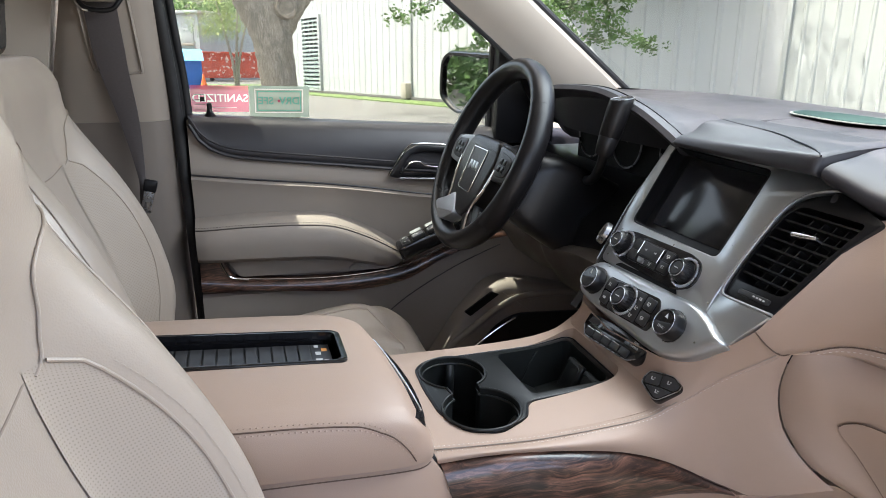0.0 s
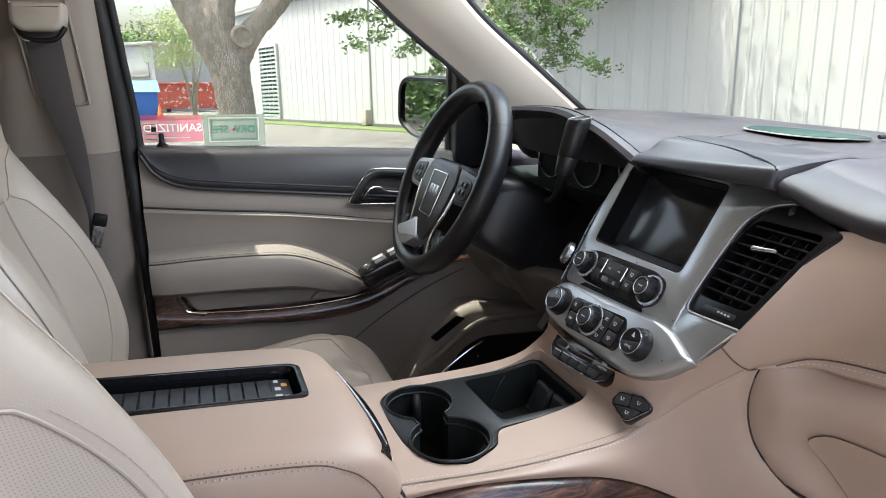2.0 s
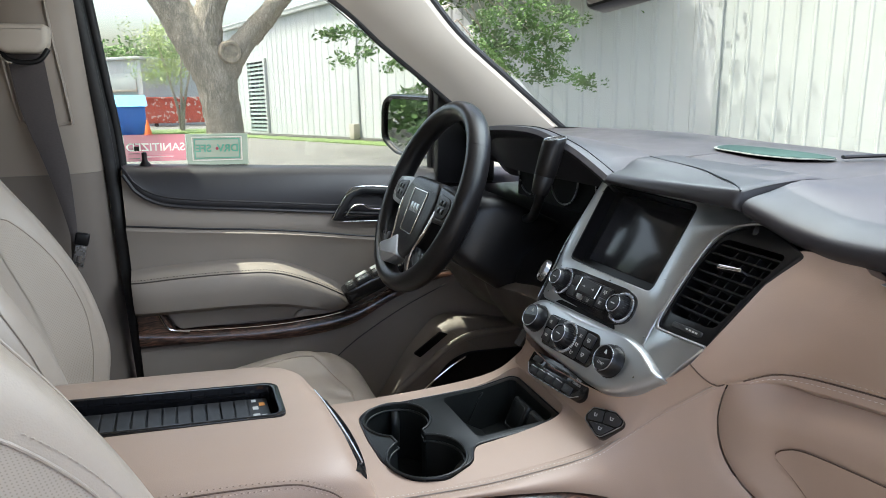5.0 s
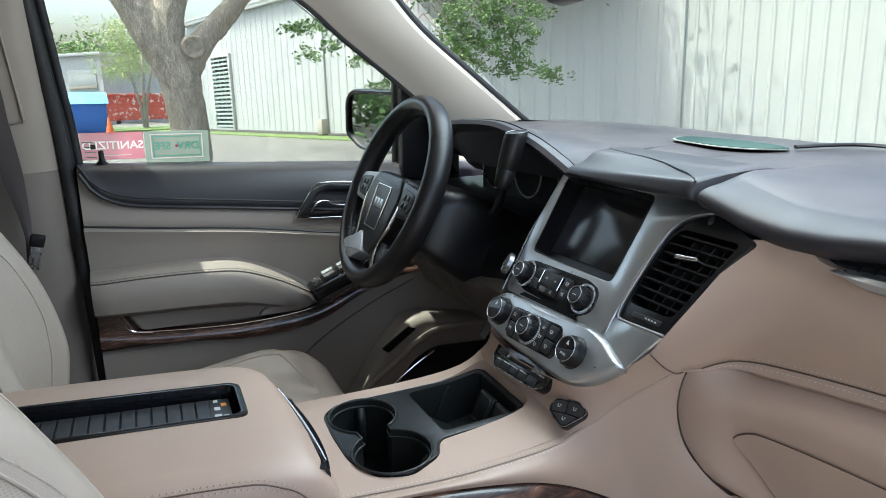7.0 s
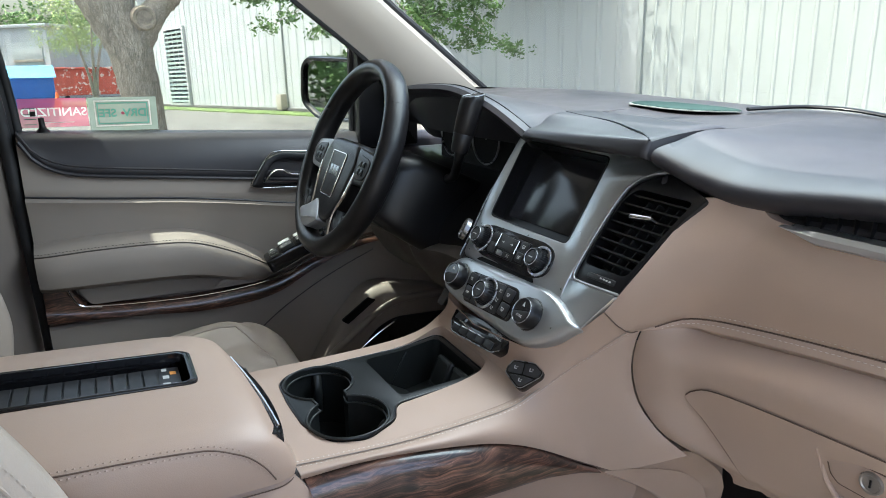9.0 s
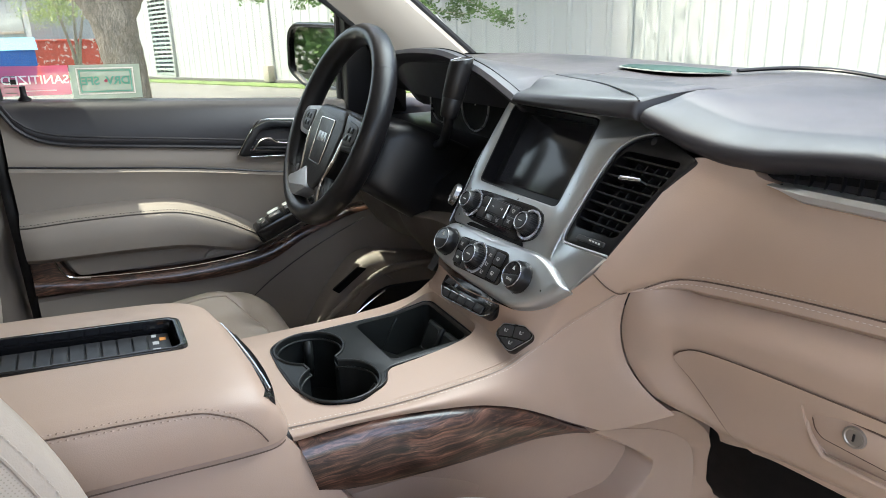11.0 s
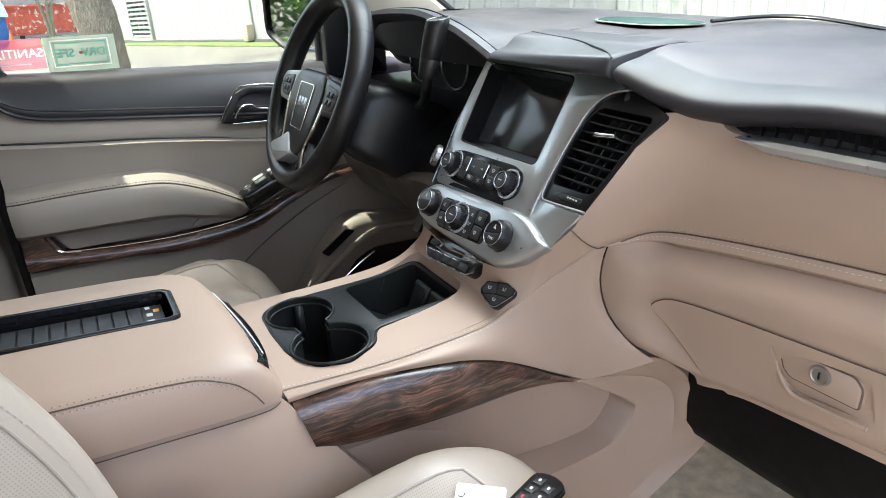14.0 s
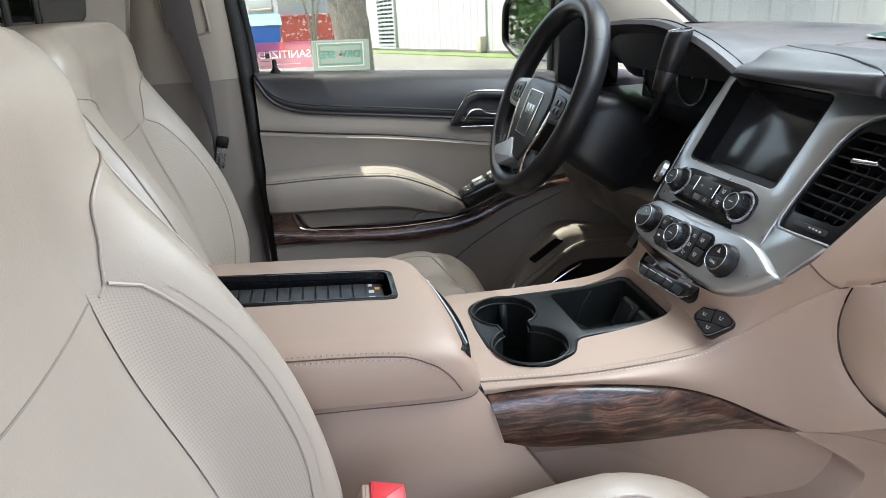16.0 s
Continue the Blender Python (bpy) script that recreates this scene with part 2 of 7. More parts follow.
def prism(outline, lo, hi, axis="z", bevel=0.0, seg=2, bm=None):
    """An outline drawn in the two other axes (in cyclic order xy, yz, xz) and extruded from lo to hi along axis, its rims bevelled by insets."""
    O = np.array(outline, float)
    c = O.mean(0)
    levels = [(lo, 0.0), (hi, 0.0)]
    if bevel:
        levels = []
        for s in np.linspace(0, 1, seg + 1):
            levels.append((lo + (hi - lo) / abs(hi - lo) * bevel * (1 - math.cos(s * math.pi / 2)), bevel * (1 - math.sin(s * math.pi / 2))))
        levels += [(lo + hi - a, b) for a, b in reversed(levels)]
    rings = []
    nrm = None
    if bevel:
        e = np.roll(O, -1, 0) - np.roll(O, 1, 0)
        e /= np.linalg.norm(e, axis=1)[:, None] + 1e-9
        nrm = np.stack([-e[:, 1], e[:, 0]], 1)
        area = 0.5 * np.sum(O[:, 0] * np.roll(O[:, 1], -1) - np.roll(O[:, 0], -1) * O[:, 1])
        if area < 0:
            nrm = -nrm
    for h, inset in levels:
        q = O if not inset else O + nrm * inset
        z = np.full((len(O), 1), h)
        if axis == "z":
            rings.append(np.hstack([q, z]))
        elif axis == "x":
            rings.append(np.hstack([z, q]))
        else:
            rings.append(np.hstack([q[:, :1], z, q[:, 1:]]))
    return loft(rings, bm=bm)


def rect(x0, y0, x1, y1, r=0.0, n=4):
    P = [(x0, y0), (x1, y0), (x1, y1), (x0, y1)]
    return rounded(P, r, n) if r else np.array(P, float)


def circle(cx, cy, r, n=32, ry=None):
    a = np.linspace(0, 2 * math.pi, n, endpoint=False)
    return np.stack([cx + r * np.cos(a), cy + (ry or r) * np.sin(a)], 1)


def block(x0, y0, z0, x1, y1, z1, bevel=0.004, r=None, bm=None):
    return prism(rect(x0, y0, x1, y1, r or bevel or 0.0, 3), z0, z1, "z", bevel, 2, bm)


def revolve(profile, n=40, bm=None):
    """A profile of (radius, height) turned about local z."""
    rings = []
    for r, h in profile:
        a = np.linspace(0, 2 * math.pi, n, endpoint=False)
        rings.append(np.stack([r * np.cos(a), r * np.sin(a), np.full(n, h)], 1))
    return loft(rings, bm=bm)


def tube(path, radius, n=10, closed=False, bm=None, flat=1.0):
    """A round bar along a path. radius: one or one a point."""
    P = np.array(path, float)
    k = len(P)
    rad = np.full(k, radius) if np.isscalar(radius) else np.array(radius, float)
    T = (np.roll(P, -1, 0) - np.roll(P, 1, 0)) if closed else np.gradient(P, axis=0)
    T /= np.linalg.norm(T, axis=1)[:, None] + 1e-12
    up = np.array([0, 0, 1.0]) if abs(T[0][2]) < 0.9 else np.array([1.0, 0, 0])
    rings = []
    u = np.cross(T[0], up)
    for i in range(k):
        u = u - T[i] * (u @ T[i])
        u /= np.linalg.norm(u) + 1e-12
        v = np.cross(T[i], u)
        a = np.linspace(0, 2 * math.pi, n, endpoint=False)
        rings.append(P[i] + rad[i] * (np.cos(a)[:, None] * u + flat * np.sin(a)[:, None] * v))
    if closed:
        rings.append(rings[0])
    return loft(rings, caps=not closed, bm=bm)


def move(bm, m):
    bmesh.ops.transform(bm, matrix=m, verts=bm.verts)
    return bm


def cut(bm, *cutters):
    """Takes the cutters' volume away from bm, as a new bmesh."""
    bmesh.ops.recalc_face_normals(bm, faces=bm.faces)
    me = bpy.data.meshes.new("t")
    bm.to_mesh(me)
    bm.free()
    ob = new("t", me)
    gone = []
    for c in cutters:
        bmesh.ops.recalc_face_normals(c, faces=c.faces)
        cm = bpy.data.meshes.new("c")
        c.to_mesh(cm)
        c.free()
        co = new("c", cm)
        md = ob.modifiers.new("b", "BOOLEAN")
        md.operation, md.object, md.solver = "DIFFERENCE", co, "EXACT"
        gone.append((co, cm))
    dg = bpy.context.evaluated_depsgraph_get()
    dg.update()
    out = bmesh.new()
    out.from_mesh(ob.evaluated_get(dg).to_mesh())
    bpy.data.objects.remove(ob)
    bpy.data.meshes.remove(me)
    for co, cm in gone:
        bpy.data.objects.remove(co)
        bpy.data.meshes.remove(cm)
    return out


def star(outline, centre, n=96):
    """The outline met by n rays from a centre inside it."""
    O = np.array(outline, float) - centre
    out = []
    for a in np.linspace(0, 2 * math.pi, n, endpoint=False):
        d = np.array((math.cos(a), math.sin(a)))
        best = None
        for p, q in zip(O, np.roll(O, -1, 0)):
            e = q - p
            den = d[0] * e[1] - d[1] * e[0]
            if abs(den) < 1e-12:
                continue
            k = (p[0] * e[1] - p[1] * e[0]) / den
            u = (p[0] * d[1] - p[1] * d[0]) / den
            if k > 0 and -1e-9 <= u <= 1 + 1e-9 and (best is None or k > best):
                best = k
        out.append(d * best + centre)
    return np.array(out)


def dashes(path, length=0.0032, gap=0.0018, width=0.0009, lift=(0, 0, 1), bm=None):
    """A row of thread stitches along a path, lying on the side that lift points to."""
    P = np.array(path, float)
    d = np.r_[0, np.cumsum(np.linalg.norm(np.diff(P, axis=0), axis=1))]
    bm = bm or bmesh.new()
    up = np.array(lift, float)
    up /= np.linalg.norm(up)
    s = 0.0
    at = lambda q: np.array([np.interp(q, d, P[:, i]) for i in range(3)])
    while s + length < d[-1]:
        a, b = at(s), at(s + length)
        t = (b - a) / (np.linalg.norm(b - a) + 1e-9)
        w = np.cross(t, up) * width / 2
        h = up * width * 0.6
        m = (a + b) / 2
        v = [bm.verts.new(p) for p in (a - w * 0.6, a + w * 0.6, m + w + h, m - w + h, b + w * 0.6, b - w * 0.6)]
        for f in ((0, 1, 2, 3), (3, 2, 4, 5)):
            bm.faces.new([v[i] for i in f])
        s += length + gap
    return bm

# ---- outdoors: the lot slopes a little away from the car ----
OUT = Matrix.Rotation(radians(-2.2), 4, "X")
M_ASPH = mat("lot_concrete", (0.115, 0.113, 0.108), 0.9, spec=0.15, spread=0.15, scale=0.7, bump=0.3, bump_scale=60)
M_GRASS = mat("grass", (0.075, 0.115, 0.03), 0.9, spread=0.35, scale=4, bump=0.6, bump_scale=40)
M_METAL = mat("white_siding", (0.43, 0.44, 0.435), 0.5, spread=0.05, scale=1.2, axes=(1, 1, 0.15))
M_METAL2 = mat("grey_siding", (0.40, 0.42, 0.40), 0.5, spread=0.05, scale=1.2, axes=(1, 1, 0.15))


def bark():
    """Grey bark in upright ridged plates with dark fissures between them."""
    m = mat("oak_bark", (0.43, 0.375, 0.31), 0.95, spread=0.22, scale=9, axes=(1, 1, 0.5))
    N, L = m.node_tree.nodes, m.node_tree.links
    p = N["Principled BSDF"]
    tc = N.new("ShaderNodeTexCoord")
    wob = N.new("ShaderNodeTexNoise")
    wob.inputs["Scale"].default_value, wob.inputs["Detail"].default_value = 7, 4
    L.new(tc.outputs["Object"], wob.inputs["Vector"])
    add = N.new("ShaderNodeVectorMath")
    add.operation = "MULTIPLY_ADD"
    add.inputs[1].default_value = (0.11, 0.11, 0.24)
    L.new(wob.outputs["Color"], add.inputs[0])
    L.new(tc.outputs["Object"], add.inputs[2])
    mp = N.new("ShaderNodeMapping")
    mp.inputs["Scale"].default_value = (1, 1, 0.30)
    L.new(add.outputs[0], mp.inputs["Vector"])
    v = N.new("ShaderNodeTexVoronoi")
    v.feature = "DISTANCE_TO_EDGE"
    v.inputs["Scale"].default_value = 30
    L.new(mp.outputs[0], v.inputs["Vector"])
    f = N.new("ShaderNodeMapRange")
    f.inputs["From Min"].default_value, f.inputs["From Max"].default_value = 0.0, 0.16
    L.new(v.outputs["Distance"], f.inputs["Value"])
    x = N.new("ShaderNodeMix")
    x.data_type = "RGBA"
    L.new(f.outputs[0], x.inputs["Factor"])
    x.inputs["A"].default_value = (0.25, 0.215, 0.175, 1)
    L.new(p.inputs["Base Color"].links[0].from_socket, x.inputs["B"])
    L.new(x.outputs["Result"], p.inputs["Base Color"])
    bp = N.new("ShaderNodeBump")
    bp.inputs["Strength"].default_value, bp.inputs["Distance"].default_value = 0.8, 0.02
    L.new(f.outputs[0], bp.inputs["Height"])
    L.new(bp.outputs[0], p.inputs["Normal"])
    return m


M_BARK = bark()
M_LEAF = mat("oak_leaves", (0.095, 0.17, 0.045), 0.6, spread=0.45, scale=3)
M_LEAF2 = mat("myrtle_leaves", (0.33, 0.39, 0.15), 0.6, spread=0.4, scale=2)
M_BLUE = mat("blue_paint", (0.03, 0.13, 0.44), 0.5, spread=0.12, scale=2)
M_SKYBLUE = mat("light_blue_tarp", (0.10, 0.42, 0.72), 0.5, spread=0.1, scale=2)
M_RUST = mat("red_flaking_paint", (0.52, 0.10, 0.060), 0.7, spread=0.2, scale=3)
M_DARKV = mat("louver_grey", (0.30, 0.36, 0.34), 0.6, spread=0.08, scale=6)

# flaked white patches on the red skip
def flake(m, colour, scale, at):
    N, L = m.node_tree.nodes, m.node_tree.links
    p = N["Principled BSDF"]
    old = p.inputs["Base Color"].links[0].from_socket
    tc = N.new("ShaderNodeTexCoord")
    n = N.new("ShaderNodeTexNoise")
    n.inputs["Scale"].default_value, n.inputs["Detail"].default_value = scale, 8
    L.new(tc.outputs["Object"], n.inputs["Vector"])
    r = N.new("ShaderNodeMapRange")
    r.inputs["From Min"].default_value, r.inputs["From Max"].default_value = at, at + 0.03
    L.new(n.outputs["Fac"], r.inputs["Value"])
    x = N.new("ShaderNodeMix")
    x.data_type = "RGBA"
    L.new(r.outputs[0], x.inputs["Factor"])
    L.new(old, x.inputs["A"])
    x.inputs["B"].default_value = (*colour, 1)
    L.new(x.outputs["Result"], p.inputs["Base Color"])


flake(M_RUST, (0.66, 0.50, 0.42), 2.6, 0.57)

bm = bmesh.new()
bmesh.ops.create_grid(bm, x_segments=40, y_segments=40, size=900)
g = part("ground", bm, M_ASPH)
g.matrix_world = OUT
tagged(g, "pale concrete parking lot with worn joints", "ground", kind="structure")

# the long metal-sided warehouse: a wall frame with s along, z up, d out of the face
WA, WD = Vector((3.0, 40.8, 0)), Vector((0.295, -0.955, 0))
WN = Vector((-0.955, -0.295, 0))
WALL = OUT @ Matrix(((WD.x, WN.x, 0, WA.x), (WD.y, WN.y, 0, WA.y), (0, 0, 1, 0), (0, 0, 0, 1)))
wh = thing("warehouse", "long white corrugated metal warehouse with a louvered vent", "building", m=WALL)


def siding(s0, s1, z0, z1, pitch, depth, off=0.0, hole=None):
    """Ribbed sheet: raised trapezoid ribs every pitch."""
    prof = []
    s = s0
    while s < s1 - 1e-6:
        e = min(s + pitch, s1)
        prof += [(s, 0), (s + pitch * 0.70, 0), (s + pitch * 0.77, depth), (s + pitch * 0.92, depth)] if e - s > pitch * 0.95 else [(s, 0)]
        s = e
    prof.append((s1, 0))
    b = bmesh.new()
    rows = []
    for z in (z0, z1):
        rows.append([b.verts.new((p, off + d, z)) for p, d in prof])
    for i in range(len(prof) - 1):
        b.faces.new((rows[0][i], rows[0][i + 1], rows[1][i + 1], rows[1][i]))
    back = [b.verts.new(v) for v in ((s0, -0.3, z0), (s1, -0.3, z0), (s1, -0.3, z1), (s0, -0.3, z1))]
    b.faces.new(back)
    return b


part("siding_panel", siding(-1.8, 29.9, 0.15, 6.05, 0.60, 0.030), M_METAL, wh, smooth=0)
part("siding_panel", siding(30.0, 62.0, 0.15, 6.05, 0.36, 0.020, 0.03), M_METAL2, wh, "pale grey ribbed siding", smooth=0)
part("seam_post", block(29.9, 0, 0.1, 30.02, 0.1, 6.05, 0.01), M_METAL2, wh)
part("corner_post", block(13.1, 0.0, 0.1, 13.35, 0.09, 6.0, 0.01), M_METAL, wh)
part("base_curb", block(-1.9, -0.3, -0.05, 62, 0.16, 0.16, 0.02), M_ASPH, wh, "concrete footing")
part("eave_trim", block(-1.95, -0.3, 6.03, 62.0, 0.22, 6.3, 0.02), M_METAL, wh)
part("end_wall", block(-1.95, -14.0, 0.0, -1.8, 0.0, 6.05, 0.01), M_METAL, wh)
part("roof", prism([(0.25, 6.25), (-14, 7.6), (-14, 7.4), (0.2, 6.1)], -2.0, 62.0, "x"), M_METAL2, wh)
lv = part("louver_vent", cut(block(1.45, 0.0, 0.1, 3.95, 0.16, 4.15, 0.01), block(1.62, 0.02, 0.25, 3.78, 0.3, 4.02, 0)), M_METAL, wh, "tall louvered vent in the wall")
part("vent_back", block(1.6, 0.0, 0.2, 3.8, 0.024, 4.05, 0), M_RUBBER, lv)
for i in range(17):
    z = 0.28 + i * 0.22
    part("slat", prism([(0.03, z + 0.05), (0.15, z), (0.15, z + 0.09), (0.03, z + 0.15)], 1.62, 3.78, "x"), M_DARKV, lv)
part("meter_box", block(13.0, 0.1, 0.1, 13.4, 0.4, 0.75, 0.02), M_LIGHT, wh)
strip = tagged(part("lawn", block(-6, 0.2, -0.3, 26, 1.6, 0.05, 0.02), M_GRASS), "narrow grass verge along the wall", "lawn", kind="structure")
strip.matrix_world = WALL
far = thing("far_building", "low white metal building with roll-up doors", "building", m=OUT @ pose(-3.7, 75, 0, 0, 0, -41))
part("wall", move(siding(-40, 0, 0, 6.75, 0.9, 0.03), Matrix.Diagonal((1, -1, 1, 1))), M_METAL, far, smooth=0)
part("wall", move(siding(0, 40, 0, 6.75, 0.9, 0.03), Matrix.Rotation(radians(90), 4, "Z") @ Matrix.Diagonal((1, -1, 1, 1))), M_METAL2, far, smooth=0)
part("roof", block(-40.4, -0.35, 6.7, 0.35, 40, 7.0, 0.02), M_METAL, far, "pale roof edge")
for i in range(4):
    d = part("door", block(-4.2 - i * 4.9, -0.10, 3.6, -0.7 - i * 4.9, 0.05, 5.35, 0.02), M_METAL2, far, "half-raised roll-up door")
    part("door_frame", cut(block(-4.55 - i * 4.9, -0.14, 0, -0.35 - i * 4.9, 0.03, 5.7, 0.02), block(-4.2 - i * 4.9, -0.3, -0.2, -0.7 - i * 4.9, 0.2, 5.35, 0)), M_METAL, d)
    # flat grey sheet stands in for the shade inside the doorway
    part("opening", block(-4.2 - i * 4.9, -0.06, 0, -0.7 - i * 4.9, -0.03, 3.6, 0), M_DARKV, d, "shaded doorway")
    part("bottom_rail", block(-4.2 - i * 4.9, -0.16, 3.5, -0.7 - i * 4.9, -0.05, 3.75, 0.02), M_BARK, d, "rusty bottom rail")
bed = tagged(part("lawn", block(-2.6, 45.5, -0.2, 5.2, 54, 0.12, 0.04), M_GRASS), "grass island round the young tree", "lawn", kind="structure")
bed.matrix_world = OUT
skip = thing("red_skip", "red roll-off container with flaking paint", "container", m=OUT @ pose(-3.2, 70, 0, 0, 0, 6))
part("body", block(-0.6, 0, 0.35, 9, 2.4, 2.72, 0.03), M_RUST, skip, smooth=0)
for i in range(10):
    part("rib", block(-0.4 + i, -0.12, 0.35, -0.28 + i, 0, 2.70, 0.01), M_RUST, skip)
part("top_rail", block(-0.65, -0.14, 2.66, 9.05, 0.0, 2.84, 0.02), M_RUST, skip)
for i in (0.6, 7.8):
    part("wheel", move(revolve([(0.02, -0.1), (0.2, -0.1), (0.2, 0.1), (0.02, 0.1)], 16), pose(i, 0.2, 0.2, 90)), M_RUBBER, skip)
tub = thing("blue_container", "blue container under a light blue cover", "container", m=OUT @ pose(-7.4, 46.5, 0, 0, 0, 10))
part("body", block(-3.0, 0, 0.0, 4.95, 2.2, 1.82, 0.04), M_BLUE, tub)
part("cover", prism([(-0.1, 1.80), (2.3, 1.80), (1.6, 2.52), (0.6, 2.52)], -3.1, 5.1, "x"), M_SKYBLUE, tub)
cone = thing("traffic_cone", "orange traffic cone on the pavement", "cone", m=OUT @ pose(-2.35, 44, 0))
part("body", revolve([(0.02, 0.95), (0.05, 0.95), (0.24, 0.05), (0.24, 0.0), (0.02, 0.0)], 16), mat("orange_plastic", (0.8, 0.16, 0.04), 0.5), cone)


def limb(b, pts, rads, n=14):
    tube(cr(pts, 5), np.interp(np.linspace(0, 1, (len(pts) - 1) * 5 + 1), np.linspace(0, 1, len(pts)), rads), n, bm=b)


def leaves(b, centres, count, spread, size, rng):
    for c in centres:
        for _ in range(count):
            p = Vector(c) + Vector(rng.normal(0, 1, 3)) * spread
            q = Euler(rng.uniform(0, 6.28, 3)).to_matrix()
            s = size * rng.uniform(0.6, 1.3)
            v = [b.verts.new(p + q @ Vector(k) * s) for k in ((0, -1, 0), (0.42, 0, 0.1), (0, 1, 0), (-0.42, 0, 0.1))]
            b.faces.new(v)


rng = np.random.default_rng(5)
oak = thing("oak_tree", "old oak with ridged grey bark and a pruned knot", "tree", m=pose(0, 12.6, -0.48))
b = bmesh.new()
limb(b, [(0.33, 0, -0.3), (0.30, 0, 0.4), (0.295, 0, 1.17), (0.21, 0, 2.0), (-0.08, 0.02, 2.62), (-0.50, 0.05, 3.4), (-1.0, 0.1, 4.4), (-1.6, 0.2, 6.0)], [0.47, 0.37, 0.335, 0.365, 0.355, 0.30, 0.24, 0.15], 36)
limb(b, [(0.28, 0, 1.75), (0.42, -0.02, 2.2), (0.72, -0.05, 2.60), (1.36, -0.08, 3.32), (1.95, -0.1, 4.0), (2.9, 0.0, 5.6)], [0.22, 0.25, 0.215, 0.185, 0.16, 0.1], 22)
limb(b, [(0.12, 0, 2.0), (0.08, 0.04, 2.7), (0.27, 0.06, 3.37), (0.67, 0.1, 4.2), (0.9, 0.3, 6.0)], [0.3, 0.31, 0.25, 0.2, 0.12], 22)
for v in b.verts:
    q = v.co
    k = noise.fractal(Vector((q.x * 6, q.y * 6, q.z * 2.2)), 1.0, 2.0, 4) * 0.022
    c_ = Vector((noise.noise(q * 1.3), noise.noise(q * 1.3 + Vector((5, 5, 5))), 0)) * 0.03
    v.co = q + c_ + Vector((k, k, 0))
bmesh.ops.subdivide_edges(b, edges=b.edges, cuts=2, use_grid_fill=True)
for v in b.verts:
    q = v.co
    ridge = abs(noise.noise(Vector((q.x * 13, q.y * 13, q.z * 4)))) + 0.5 * abs(noise.noise(Vector((q.x * 30, q.y * 30, q.z * 9))))
    v.co = q + v.normal * (0.045 * (ridge - 0.35))
part("trunk", b, M_BARK, oak, smooth=80)
part("knot", move(revolve([(0.02, 0.03), (0.12, 0.03), (0.145, 0.055), (0.185, 0.055), (0.21, 0.01), (0.23, -0.12)], 30), pose(0.50, -0.27, 2.47, 84, 0, 6)), mat("knot_wood", (0.26, 0.22, 0.175), 0.9, spread=0.35, scale=10, bump=0.8, bump_scale=40), oak, "healed round branch scar")
b = bmesh.new()
# unseen leaf clusters added to shade car and wall, with a sun gap
gap_o, gap_d = Vector((-0.22, 0.77, 1.03)), sd
cs = []
for k in range(2000):
    z = rng.uniform(6.2, 9.5)
    if k < 300:
        c = Vector((rng.uniform(-4.6, 2.2), rng.uniform(-5.0, 5.2), z))
    elif k >= 760:
        q_ = rng.uniform(20.0, 29.0)
        c = Vector((3.0 + 0.295 * q_ - rng.uniform(0.9, 2.6), 40.8 - 0.955 * q_ + rng.uniform(0.2, 1.2), rng.uniform(4.4, 7.5)))
    else:
        c = Vector((rng.uniform(2.0, 10.5), rng.uniform(7, 22), rng.uniform(4.6, 8.5)))
    t_ = (c - gap_o).dot(gap_d)
    if (c - gap_o - gap_d * t_).length > 0.85:
        cs.append(c - Vector((0, 12.6, -0.48)))
leaves(b, cs, 46, 0.36, 0.085, rng)
part("crown", b, M_LEAF, oak, smooth=0, kind="stuff")
# low hanging twigs with clusters of leaves in front of the wall
b, tw = bmesh.new(), bmesh.new()
for twig, n_, w_ in (([(3.2, 2.50), (2.24, 2.18), (1.77, 2.11), (1.42, 2.09)], 60, 0.05), ([(3.0, 2.40), (2.56, 2.11), (2.08, 1.94), (1.60, 1.67)], 60, 0.06), ([(3.1, 2.3), (2.73, 2.0), (2.48, 1.78), (2.24, 1.60)], 55, 0.06), ([(3.3, 2.3), (2.98, 1.95), (2.92, 1.70), (2.84, 1.47)], 40, 0.06), ([(3.5, 1.75), (3.1, 1.46), (2.75, 1.36), (2.53, 1.29)], 36, 0.04), ([(3.4, 2.45), (3.9, 2.1), (4.51, 1.80), (5.2, 1.60), (5.62, 1.40)], 120, 0.07), ([(3.6, 2.7), (4.2, 2.40), (4.7, 2.22), (5.26, 2.04)], 90, 0.08), ([(3.3, 2.3), (3.75, 1.90), (4.24, 1.58), (4.88, 1.50)], 90, 0.07), ([(4.0, 2.75), (4.6, 2.50), (5.42, 2.40)], 70, 0.08), ([(3.6, 2.6), (3.9, 2.2), (4.4, 1.82)], 90, 0.10), ([(4.0, 2.6), (4.5, 2.15), (5.0, 1.78)], 90, 0.10), ([(3.5, 2.5), (3.8, 2.0), (4.0, 1.72)], 80, 0.09)):
    pts = cr([(x, 8.4 + 0.12 * math.sin(5 * x), z) for x, z in twig], 6)
    tube(pts, np.linspace(0.013, 0.003, len(pts)), 6, bm=tw)
    for _ in range(n_):
        f = rng.uniform(0.22, 1) * (len(pts) - 1)
        p = np.array([np.interp(f, np.arange(len(pts)), pts[:, i]) for i in range(3)])
        leaves(b, [tuple(p + rng.normal(0, 1, 3) * (w_, 0.12, w_ * 0.8))], 9, 0.034, 0.034, rng)
lowb = thing("hanging_branch", "leafy low oak branch hanging before the wall", "branch", m=pose(0, 0, 0))
part("twigs", tw, M_BARK, lowb)
part("foliage", b, M_LEAF, lowb, smooth=0, kind="stuff")

